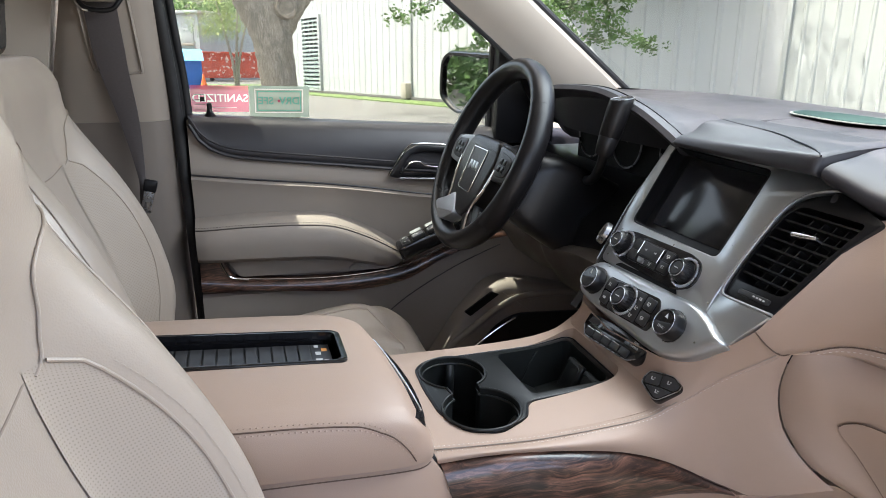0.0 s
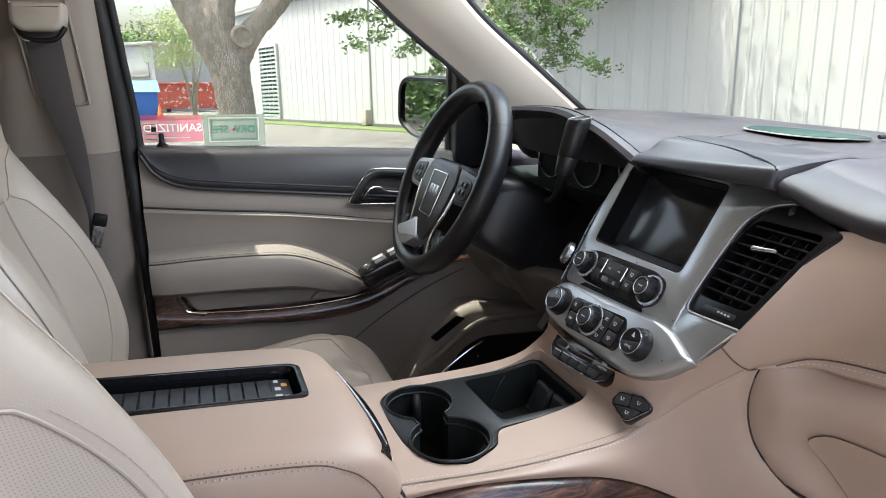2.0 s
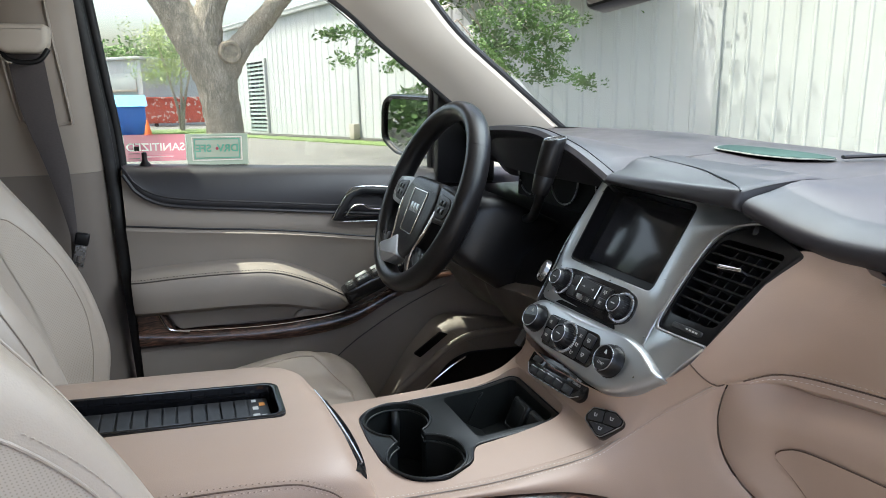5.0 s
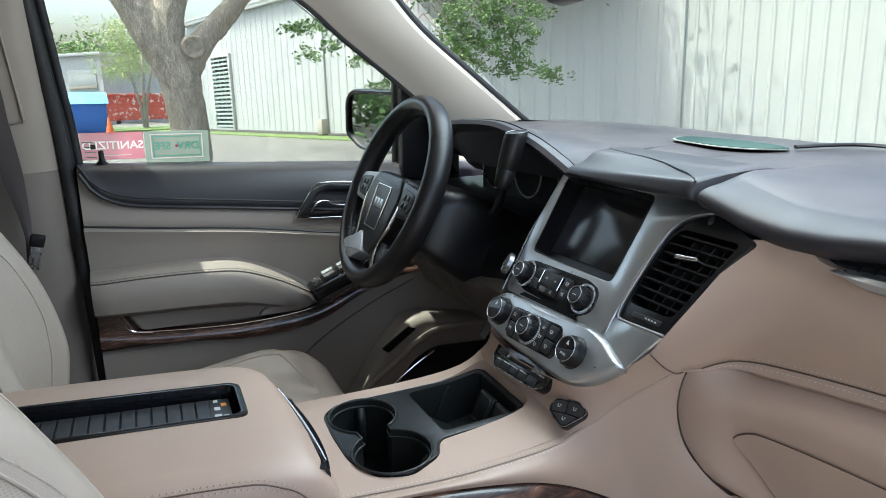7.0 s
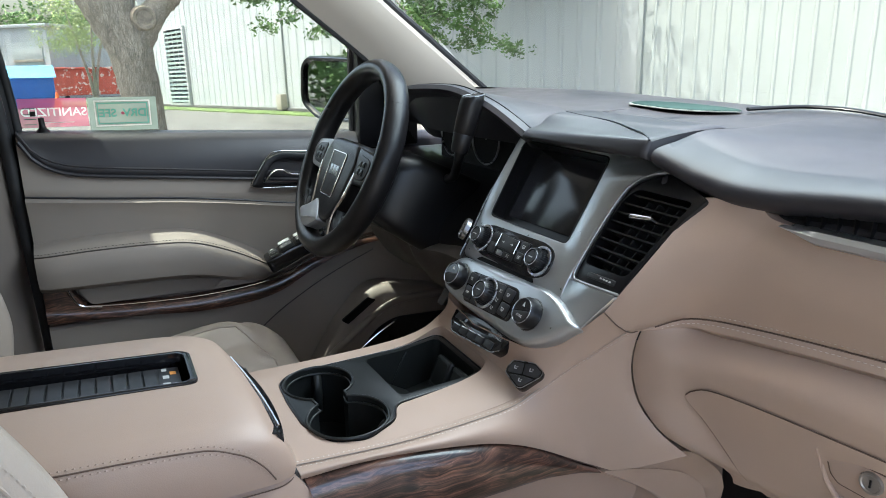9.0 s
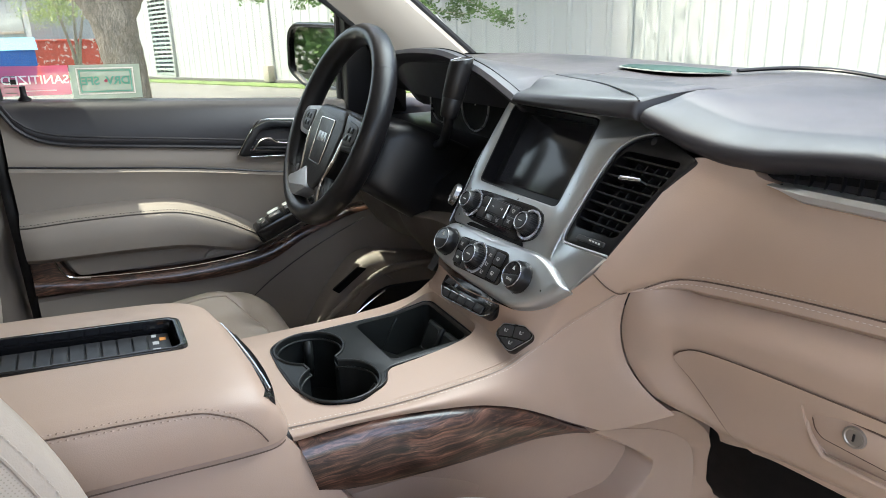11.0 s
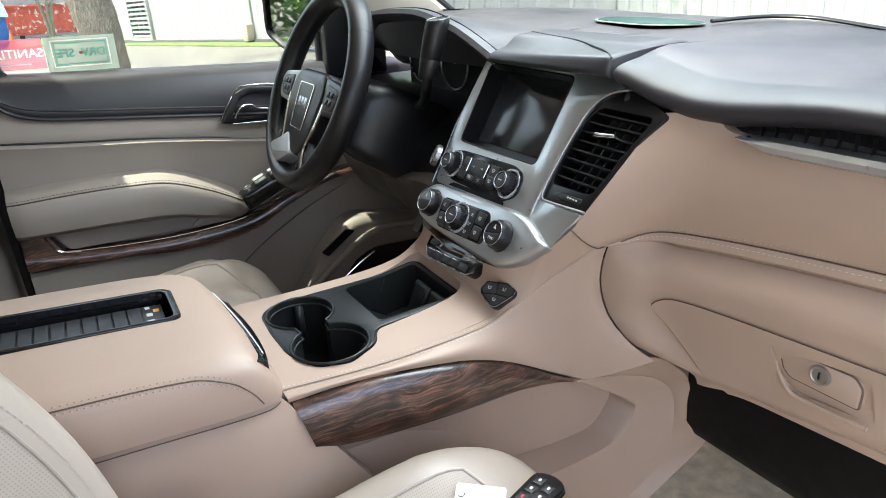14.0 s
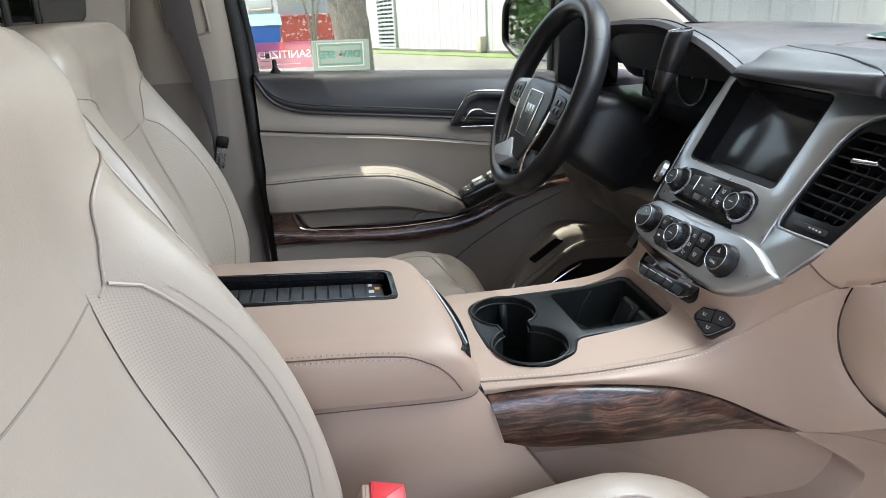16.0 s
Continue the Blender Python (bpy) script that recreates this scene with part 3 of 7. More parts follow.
myr = thing("crape_myrtle", "slim young tree with light green crown", "tree", m=OUT @ pose(-0.35, 50, 0))
b = bmesh.new()
for k in range(5):
    a = k * 1.26
    limb(b, [(0.05 * math.cos(a), 0.05 * math.sin(a), 0), (0.25 * math.cos(a), 0.2 * math.sin(a), 1.8), (0.8 * math.cos(a), 0.8 * math.sin(a), 4.0), (1.3 * math.cos(a), 1.3 * math.sin(a), 6.0)], [0.12, 0.1, 0.07, 0.03], 8)
part("trunk", b, M_BARK, myr)
b = bmesh.new()
leaves(b, [(rng.normal(-0.9, 0.95), rng.normal(0, 0.8), rng.uniform(3.4, 7.2)) for _ in range(125)], 34, 0.26, 0.085, rng)
part("crown", b, M_LEAF2, myr, smooth=0, kind="stuff")

wood = thing("far_trees", "distant green treetops behind the buildings", "trees", kind="stuff", m=OUT @ pose(-30, 130, 4.5))
b = bmesh.new()
leaves(b, [(rng.uniform(-25, 32), rng.uniform(-4, 4), 2.5 + 4 * noise.noise((k * 0.3, 0, 0)) + rng.uniform(0, 5)) for k in range(520)], 22, 1.1, 0.42, rng)
part("crown", b, M_LEAF, wood, smooth=0, kind="stuff")

rear = thing("roadside_trees", "green trees behind the car along the lot", "trees", kind="stuff", m=pose(-22, 10, -0.4))
b = bmesh.new()
leaves(b, [(rng.normal(0, 3), rng.uniform(-14, 22), abs(rng.normal(2.5, 3.4))) for k in range(1000)], 40, 0.8, 0.2, rng)
part("crown", b, M_LEAF, rear, smooth=0, kind="stuff")


def slab(P, off, bm=None):
    """A sheet over the grid P (m, n, 3) given thickness by the vector or grid off."""
    P = np.array(P, float)
    Q = P + np.array(off, float)
    m, n = P.shape[:2]
    bm = bm or bmesh.new()
    A = [[bm.verts.new(p) for p in r] for r in P]
    B = [[bm.verts.new(p) for p in r] for r in Q]
    for i in range(m - 1):
        for j in range(n - 1):
            bm.faces.new((A[i][j], A[i][j + 1], A[i + 1][j + 1], A[i + 1][j]))
            bm.faces.new((B[i][j], B[i + 1][j], B[i + 1][j + 1], B[i][j + 1]))
    rim = [(0, j) for j in range(n)] + [(i, n - 1) for i in range(1, m)] + [(m - 1, j) for j in range(n - 2, -1, -1)] + [(i, 0) for i in range(m - 2, 0, -1)]
    for (a, b), (c, d) in zip(rim, rim[1:] + rim[:1]):
        bm.faces.new((A[a][b], B[a][b], B[c][d], A[c][d]))
    return bm


def sheet(P, bm=None, uv=None):
    """A grid P (m, n, 3) as one sheet, with its UVs in metres if uv is given."""
    P = np.array(P, float)
    m, n = P.shape[:2]
    bm = bm or bmesh.new()
    A = [[bm.verts.new(p) for p in r] for r in P]
    lay = bm.loops.layers.uv.new("uv") if uv is not None else None
    for i in range(m - 1):
        for j in range(n - 1):
            f = bm.faces.new((A[i][j], A[i][j + 1], A[i + 1][j + 1], A[i + 1][j]))
            if lay is not None:
                for lp, (a, b) in zip(f.loops, ((i, j), (i, j + 1), (i + 1, j + 1), (i + 1, j))):
                    lp[lay].uv = uv[a][b]
    return bm


def table(xs, ys):
    xs, ys = np.array(xs, float), np.array(ys, float)
    o = np.argsort(xs)
    return lambda q: np.interp(q, xs[o], ys[o])


def smooth_table(xs, ys):
    C = cr(np.stack([xs, ys], 1), 12)
    return table(C[:, 0], C[:, 1])


# ---- cabin shell ----
tagged(part("floor", block(-2.2, -0.84, 0.50, 0.80, 0.84, 0.60, 0.01), M_CARPET), "beige carpeted cabin floor", "floor", kind="structure")
tagged(part("headliner", slab([[(x, y, 1.80 - 0.05 * (y / 0.7) ** 2) for y in np.linspace(-0.74, 0.74, 13)] for x in (-2.3, -1.2, -0.5, -0.02)], (0, 0, 0.04)), M_LINER), "pale cloth headliner of the cabin roof", "ceiling", kind="structure")
tagged(part("wall_rear", cut(block(-2.34, -0.86, 0.5, -2.24, 0.86, 1.82, 0.01), block(-2.5, -0.66, 1.28, -2.1, 0.66, 1.72, 0)), M_LIGHT), "rear wall with tailgate window opening", "wall", kind="structure")
rg = tagged(part("window_rear", block(-2.30, -0.68, 1.26, -2.29, 0.68, 1.74, 0), M_TINT), "tinted tailgate glass", "window", kind="structure")
rg.visible_shadow = False
for sy in (-1, 1):
    tagged(part("roof_rail", slab([[(x, sy * y, z) for y, z in ((0.68, 1.76), (0.73, 1.735), (0.765, 1.69), (0.79, 1.668), (0.815, 1.663))] for x in (-2.3, -1.0, -0.28, -0.12)], (0, 0, 0.06)), M_LIGHT), "pale trim along the roof edge", "trim", kind="structure")
tagged(part("roof", slab([[(x, y, 1.86 - 0.06 * (y / 0.8) ** 2) for y in np.linspace(-0.85, 0.85, 9)] for x in (-2.36, -1.0, -0.05)], (0, 0, 0.02)), M_GLOSS), "dark painted car roof", "roof", kind="structure")
# right rear side: closed door with its window
tagged(part("wall_right", cut(block(-2.24, -0.90, 0.5, -0.80, -0.82, 1.80, 0.01), block(-1.62, -1.0, 1.30, -0.98, -0.7, 1.70, 0), block(-2.18, -1.0, 1.34, -1.72, -0.7, 1.70, 0)), M_LIGHT), "rear side trim with windows", "wall", kind="structure")
# unseen pillar mirrored from the driver's side, added to block sky light
tagged(part("pillar_right", block(-0.86, -0.90, 0.5, -0.64, -0.80, 1.80, 0.02), M_LIGHT), "unseen pillar blocking side light behind the open doorway", "pillar", kind="structure")
# unseen front door standing open on this side, added to cut side light
DOOR_R = Matrix.Translation((0.44, -0.88, 0)) @ pose(0, 0, 0, 0, 0, 65)
dr = tagged(part("door_right", cut(block(-1.08, -0.10, 0.55, 0.0, 0.0, 1.66, 0.02), prism([(-1.0, 1.27), (-0.08, 1.27), (-0.42, 1.60), (-1.0, 1.60)], -0.2, 0.1, "y")), M_DOOR), "unseen open front door blocking side light", "door", kind="structure")
dr.matrix_world = DOOR_R
tagged(part("wall_front", block(0.62, -0.86, 0.5, 0.74, 0.86, 1.26, 0.02), M_RUBBER), "black firewall ahead of the footwells", "wall", kind="structure")

# left side: B-pillar, rear door, each with openings
pil = thing("pillar_trim", "beige plastic door pillar trim with ridges", "pillar", kind="structure")
for z0, z1, mt, nm in ((1.272, 1.80, M_PILLAR, "upper_trim"), (0.55, 1.2715, M_TRIM_SHADE, "lower_trim")):
    rows = []
    for z in np.linspace(z0, z1, 12):
        lean = -0.10 * max(0, z - 1.25)
        w = table([0.5, 0.85, 1.27, 1.55, 1.8], [-0.86, -0.86, -0.865, -0.80, -0.76])(z)
        prof = [(w, 0.80 + lean), (w + 0.02, 0.785 + lean), (w + 0.05, 0.782 + lean), (-0.72, 0.778 + lean), (-0.67, 0.782 + lean), (-0.645, 0.80 + lean), (-0.635, 0.83 + lean), (-0.632, 0.90 + lean)]
        rows.append([(x, y, z) for x, y in prof])
    part(nm, slab(rows, (0, 0.05, 0)), mt, pil)
part("ridge", tube(cr([(-0.690, 0.742, 1.60), (-0.689, 0.752, 1.55), (-0.6765, 0.767, 1.39), (-0.6800, 0.7695, 1.375), (-0.70, 0.7705, 1.3705), (-0.7308, 0.7705, 1.3705), (-0.757, 0.769, 1.376), (-0.766, 0.767, 1.395), (-0.7795, 0.752, 1.54), (-0.785, 0.745, 1.60)], 6), 0.0055, 8, flat=0.6), M_PILLAR, pil)
part("ridge", tube(cr([(-0.662, 0.770, 1.60), (-0.662, 0.776, 1.50), (-0.660, 0.787, 1.39), (-0.655, 0.79, 1.375)], 5), 0.004, 8, flat=0.6), M_PILLAR, pil)
tagged(part("door_seal", tube(cr([(-0.608, 0.80, 0.62), (-0.612, 0.815, 0.85), (-0.622, 0.825, 1.25), (-0.632, 0.80, 1.45), (-0.645, 0.775, 1.62)], 8), 0.0125, 10), M_RUBBER), "black rubber door seal", "seal", kind="structure")
tagged(part("door_seal", tube(cr([(-0.590, 0.84, 0.62), (-0.594, 0.85, 0.85), (-0.602, 0.865, 1.28), (-0.612, 0.84, 1.45), (-0.625, 0.815, 1.62)], 8), 0.009, 10), M_RUBBER), "black rubber door seal", "seal", kind="structure")
tagged(part("door_edge", slab([[(-0.612, 0.822, 0.60), (-0.591, 0.852, 0.60)], [(-0.615, 0.826, 0.85), (-0.595, 0.862, 0.85)], [(-0.622, 0.834, 1.25), (-0.600, 0.874, 1.25)], [(-0.632, 0.81, 1.45), (-0.610, 0.85, 1.45)], [(-0.645, 0.785, 1.62), (-0.624, 0.825, 1.62)]], (-0.01, 0.012, 0)), M_RUBBER), "black edge of the driver door between its seals", "seal", kind="structure")
rd = thing("rear_door", "closed rear door with beige window frame", "door", kind="structure")
part("panel", block(-1.75, 0.80, 0.55, -0.855, 0.90, 1.36, 0.02), M_LIGHT, rd)
part("window_frame", cut(prism([(-1.75, 1.34), (-0.855, 1.34), (-0.765, 1.82), (-1.75, 1.82)], 0.78, 0.86, "y"), prism(rounded([(-1.62, 1.40), (-0.915, 1.40), (-0.875, 1.74), (-1.62, 1.74)], 0.03), 0.7, 0.95, "y")), M_LIGHT, rd)
part("window_seal", cut(prism(rounded([(-1.60, 1.385), (-0.90, 1.385), (-0.86, 1.76), (-1.60, 1.76)], 0.03), 0.835, 0.85, "y"), prism(rounded([(-1.585, 1.41), (-0.925, 1.41), (-0.89, 1.74), (-1.585, 1.74)], 0.03), 0.8, 0.9, "y")), M_RUBBER, rd)
w = part("window_pane", block(-1.62, 0.842, 1.38, -0.86, 0.846, 1.78, 0), M_TINT, rd)
w.visible_shadow = False
tagged(part("wall_left", cut(block(-2.24, 0.82, 0.5, -1.75, 0.90, 1.80, 0.01), block(-2.18, 0.7, 1.36, -1.82, 1.0, 1.70, 0)), M_LIGHT), "rear quarter trim with window opening", "wall", kind="structure")
bench = thing("rear_bench", "dark second row seat with chrome-tipped headrests", "seat")
part("backrest", prism(rounded([(-1.62, 0.85), (-1.42, 0.85), (-1.55, 1.42), (-1.68, 1.42)], 0.04), -0.62, 0.62, "y", 0.02), M_DOOR, bench)
part("cushion", block(-1.62, -0.62, 0.72, -1.08, 0.62, 0.92, 0.03), M_DOOR, bench)
for yy in (-0.38, 0.38):
    h = part("headrest", block(-1.70, yy - 0.13, 1.45, -1.58, yy + 0.13, 1.62, 0.03), M_BLACK, bench)
    for k in (-0.06, 0.06):
        part("post", tube([(-1.63, yy + k, 1.38), (-1.63, yy + k, 1.47)], 0.008, 10), M_CHROME, h)

# A-pillar trim, windscreen and screen frame, driver side
ap = []
for k, (x0, y0, z0, x1, y1, z1) in enumerate(((0.215, 0.715, 1.325, 0.385, 0.655, 1.335), (0.075, 0.72, 1.44, 0.235, 0.665, 1.455), (-0.045, 0.71, 1.53, 0.115, 0.665, 1.55), (-0.15, 0.69, 1.612, 0.02, 0.65, 1.645), (-0.34, 0.66, 1.72, -0.10, 0.63, 1.76))):
    ap.append([(x0 + 0.024, y0 + 0.034, z0 + 0.022), (x0, y0, z0), (x0 + 0.02, y0 - 0.022, z0 + 0.018), ((x0 + x1) / 2, (y0 + y1) / 2 - 0.03, (z0 + z1) / 2 + 0.012), (x1 - 0.02, y1 - 0.012, z1 - 0.004), (x1, y1, z1), (x1 + 0.01, y1 + 0.03, z1 + 0.01)])
ap = np.array(ap)
ap = np.stack([cr(ap[:, j], 5) for j in range(ap.shape[1])], 1)
tagged(part("pillar_front", slab(ap, (0.004, 0.05, 0.004)), M_LIGHT), "beige plastic windscreen pillar trim", "pillar", kind="structure")
tagged(part("windscreen_seal", tube(ap[:, 5] + (0.000, 0.002, 0.002), 0.0085, 8), M_RUBBER), "black rubber windscreen edge", "seal", kind="structure")
tagged(part("window_seal", tube(ap[:, 1] + (-0.001, 0.008, -0.001), 0.0075, 8), M_RUBBER), "black rubber side window seal", "seal", kind="structure")
ws = []
for s in np.linspace(-1, 1, 15):
    c = 1 - abs(s) ** 2.2
    ws.append([(0.42 + 0.20 * c - k * (0.52 + 0.12 * c), 0.68 * s * (1 - 0.1 * k), 1.31 + 0.47 * k) for k in np.linspace(0, 1, 8)])
wsh = part("windscreen", sheet(ws), M_WIND)
tagged(wsh, "clear raked windscreen glass", "windscreen", kind="structure")
wsh.visible_shadow = False
tagged(part("pillar_front", tube([(0.42, -0.70, 1.30), (-0.10, -0.66, 1.78)], 0.04, 10), M_LIGHT), "beige windscreen pillar beside the open door", "pillar", kind="structure")

# ---- driver door ----
dd = thing("driver_door", "closed driver door with tan panel and wood trim", "door")
DY = smooth_table([-0.62, -0.3, 0.0, 0.2, 0.5], [0.0, 0.0, 0.0, 0.0, -0.01])   # the panel leans in towards the front


def dpt(x, z, y):
    return (x, y + float(DY(x)), z)


SILL = lambda x: 1.2455 - 0.055 * x      # the window line falls to the front
XS = np.linspace(-0.605, 0.50, 40)
crease = smooth_table([-0.62, -0.46, -0.32, -0.19, -0.06, 0.2, 0.5], [1.152, 1.133, 1.119, 1.101, 1.080, 1.05, 1.02])
part("upper_panel", slab([[dpt(x, float(crease(x)) * (1 - k) + (SILL(x) - 0.012) * k, y) for x in XS] for k, y in ((1.0, 0.87), (1.0, 0.83), (0.8, 0.818), (0.4, 0.812), (0.15, 0.806), (0.03, 0.804), (0.0, 0.806), (-0.01, 0.812))], (0, 0.05, 0)), M_DOOR, dd)
part("middle_panel", slab([[dpt(x, float(crease(x)) * (1 - k) + 0.86 * k, y) for x in XS] for k, y in ((-0.01, 0.825), (0.005, 0.808), (0.010, 0.792), (0.022, 0.787), (0.05, 0.790), (0.15, 0.798), (0.5, 0.80), (1.0, 0.80))], (0, 0.05, 0)), M_DOOR, dd)
part("gap", tube([dpt(x, float(crease(x)) + 0.001, 0.802) for x in XS], 0.002, 6), M_COCOA, dd)
low_t = smooth_table([-0.605, -0.2, -0.12, -0.03, 0.06, 0.15, 0.25, 0.5], [0.872, 0.872, 0.880, 0.926, 0.957, 0.970, 0.974, 0.975])
part("lower_panel", slab([[dpt(x, float(low_t(x)) * k + 0.55 * (1 - k), y) for x in XS] for k, y in ((1.0, 0.79), (0.98, 0.783), (0.88, 0.78), (0.6, 0.782), (0.2, 0.79), (0.0, 0.80))], (0, 0.05, 0)), M_DOOR, dd)
# dark upper insert with a padded lower lip
up = []
for x in np.linspace(-0.60, 0.48, 60):
    lowz = float(smooth_table([-0.60, -0.585, -0.56, -0.52, -0.45, -0.3, -0.1, 0.2, 0.5], [1.266, 1.236, 1.212, 1.195, 1.184, 1.168, 1.146, 1.115, 1.085])(x))
    up.append([dpt(x, z, y) for z, y in ((SILL(x) - 0.003, 0.866), (SILL(x), 0.850), (SILL(x) - 0.004, 0.828), (max(SILL(x) - 0.021, lowz + 0.004), 0.812), (lowz * 0.6 + (SILL(x) - 0.021) * 0.4, 0.806), (lowz + 0.010, 0.802), (lowz + 0.002, 0.803), (lowz - 0.004, 0.808))])
up = np.array(up)
part("upper_insert", slab(up, (0, 0.012, 0)), M_COCOA, dd, "dark brown padded upper door insert")
part("piping", tube(up[:, 6] + (0, 0.001, -0.006), 0.0042, 8), M_COCOA, dd)
part("piping", tube(up[:, 5] + (0, 0.001, 0.004), 0.0022, 8), M_COCOA, dd)
part("thread", dashes(up[:, 5] + (0, -0.002, 0.006), 0.004, 0.0025, 0.0012, (0, -1, 0.2)), M_BELT, dd)
part("lock_pin", move(revolve([(0.001, 0.030), (0.0055, 0.028), (0.0055, 0.014), (0.007, 0.008), (0.012, 0.003), (0.013, 0)], 16), pose(-0.556, 0.848, 1.2745)), M_BLACK, dd)
# arm rest
xs = np.linspace(-0.605, -0.125, 34)
topz = smooth_table([-0.605, -0.5, -0.38, -0.30, -0.22, -0.15, -0.125], [1.040, 1.044, 1.042, 1.033, 1.000, 0.958, 0.938])
botz = smooth_table([-0.605, -0.5, -0.38, -0.30, -0.22, -0.16, -0.125], [0.958, 0.956, 0.952, 0.945, 0.924, 0.910, 0.918])
outy = smooth_table([-0.605, -0.55, -0.3, -0.2, -0.15, -0.125], [0.745, 0.735, 0.733, 0.742, 0.752, 0.775])
rows = []
for x in xs:
    t, bz, o = float(topz(x)), float(botz(x)), float(outy(x))
    rows.append([dpt(x, z, y) for z, y in ((t + 0.012, 0.81), (t + 0.015, 0.792), (t + 0.009, o + 0.036), (t + 0.001, o + 0.014), (t - 0.012, o + 0.001), ((t + bz) / 2, o - 0.003), (bz + 0.012, o + 0.004), (bz, o + 0.022), (bz - 0.002, 0.79), (bz + 0.01, 0.82))])
rows = np.array(rows)
part("arm_rest", loft(rows), M_DOOR, dd, "padded leather arm rest")
seamp = rows[:, 3] * 0.6 + rows[:, 4] * 0.4
part("seam", tube(seamp + (0, -0.0004, 0), 0.0016, 6), M_KNEE, dd)
part("thread", dashes(seamp + (0, 0.0012, 0.0052), 0.004, 0.0025, 0.0013, (0, -1, 0.5)), M_KNEE, dd)
part("thread", dashes(seamp + (0, -0.0016, -0.0052), 0.004, 0.0025, 0.0013, (0, -1, 0.5)), M_KNEE, dd)
# wood band: a swept strip that climbs towards the front, round the pocket
band_t = smooth_table([-0.605, -0.5, -0.4, -0.3, -0.2, -0.12, -0.03, 0.06, 0.15, 0.25, 0.32], [0.925, 0.908, 0.899, 0.895, 0.899, 0.912, 0.948, 0.972, 0.985, 0.985, 0.98])
band_b = smooth_table([-0.605, -0.5, -0.4, -0.3, -0.2, -0.12, -0.03, 0.06, 0.15, 0.25, 0.32], [0.884, 0.876, 0.867, 0.857, 0.858, 0.873, 0.917, 0.950, 0.966, 0.970, 0.968])
P = []
for x in np.linspace(-0.604, 0.32, 50):
    t, bz = float(band_t(x)), float(band_b(x))
    P.append([dpt(x, z, y) for z, y in ((t, 0.795), (t - 0.002, 0.775), (t * 0.75 + bz * 0.25, 0.7675), (t * 0.5 + bz * 0.5, 0.7645), (t * 0.25 + bz * 0.75, 0.7635), (bz + 0.003, 0.767), (bz, 0.795))])
P = np.array(P)
wd = part("wood_trim", slab(P, (0, 0.02, 0)), M_WOOD, dd, "glossy burl wood strip")
part("chrome_line", tube(P[3:, 1] + (0, -0.002, 0.002), 0.0016, 6), M_CHROME, wd)
part("wood_block", prism(rounded([(-0.604, 0.885), (-0.545, 0.883), (-0.515, 0.895), (-0.535, 0.920), (-0.562, 0.976), (-0.604, 0.980)], 0.008), 0.768, 0.80, "y", 0.003), M_WOOD, wd)
part("chrome_line", tube(cr([dpt(-0.565, 0.977, 0.765), dpt(-0.553, 0.940, 0.764), dpt(-0.538, 0.918, 0.764), dpt(-0.50, 0.908, 0.765)], 6), 0.002, 6), M_CHROME, wd)
part("pocket", prism(rounded([(-0.545, 0.955), (-0.52, 0.912), (-0.2, 0.905), (-0.14, 0.93), (-0.20, 0.945)], 0.01), 0.776, 0.83, "y", 0.003), M_DOOR, dd)
part("pull_cup", prism(rounded([(-0.27, 0.908), (-0.17, 0.908), (-0.15, 0.925), (-0.20, 0.935), (-0.255, 0.925)], 0.01), 0.766, 0.83, "y", 0.003), M_DOOR, dd)
# switch panel on the front of the arm rest
SW = Matrix.Translation((-0.087, 0.733, 1.000)) @ pose(0, 0, 0, 0, -24, -4)
swp = part("switch_panel", move(block(-0.075, -0.035, -0.03, 0.115, 0.03, 0.004, 0.005, 0.012), SW), M_GLOSS, dd, "black window switch panel")
for x0, x1, z1 in ((-0.062, -0.040, 0.0075), (-0.034, 0.000, 0.0125), (0.006, 0.040, 0.0125)):
    for y0 in (-0.027, 0.001):
        part("switch", move(block(x0, y0, 0.002, x1, y0 + 0.024, z1, 0.002, 0.004), SW), M_BTN, swp)
        part("switch_cap", move(block(x0 + 0.003, y0 + 0.003, z1 - 0.002, x1 - 0.004, y0 + 0.021, z1 + 0.0012, 0.001, 0.003), SW), M_PAINT if z1 > 0.01 else M_BTN, swp)
        part("mark", move(block((x0 + x1) / 2 - 0.003, y0 + 0.010, z1 + 0.0010, (x0 + x1) / 2 + 0.003, y0 + 0.0125, z1 + 0.0016, 0), SW), M_WHITE, swp)
part("mirror_knob", move(revolve([(0.001, 0.016), (0.011, 0.015), (0.013, 0.003), (0.016, 0.002), (0.017, 0)], 20), SW @ pose(0.075, 0, 0.003)), M_BTN, swp)
# inner door handle
hd = part("handle_bezel", cut(prism(rounded([(-0.162, 1.130), (-0.118, 1.195), (-0.085, 1.207), (0.025, 1.195), (0.025, 1.115), (-0.13, 1.124)], 0.012), 0.788, 0.83, "y", 0.005), prism(rounded([(-0.137, 1.138), (-0.107, 1.184), (-0.08, 1.192), (0.015, 1.182), (0.015, 1.126), (-0.12, 1.134)], 0.010), 0.77, 0.822, "y")), M_BLACK, dd, "black recessed door handle bezel")
part("chrome_frame", tube(cr([dpt(0.02, 1.200, 0.787), dpt(-0.085, 1.209, 0.787), dpt(-0.12, 1.197, 0.787), dpt(-0.163, 1.132, 0.787)], 6), 0.0013, 6), M_CHROME, hd)
part("chrome_frame", tube([dpt(-0.135, 1.127, 0.787), dpt(0.02, 1.119, 0.787)], 0.0010, 6), M_SATIN, hd)
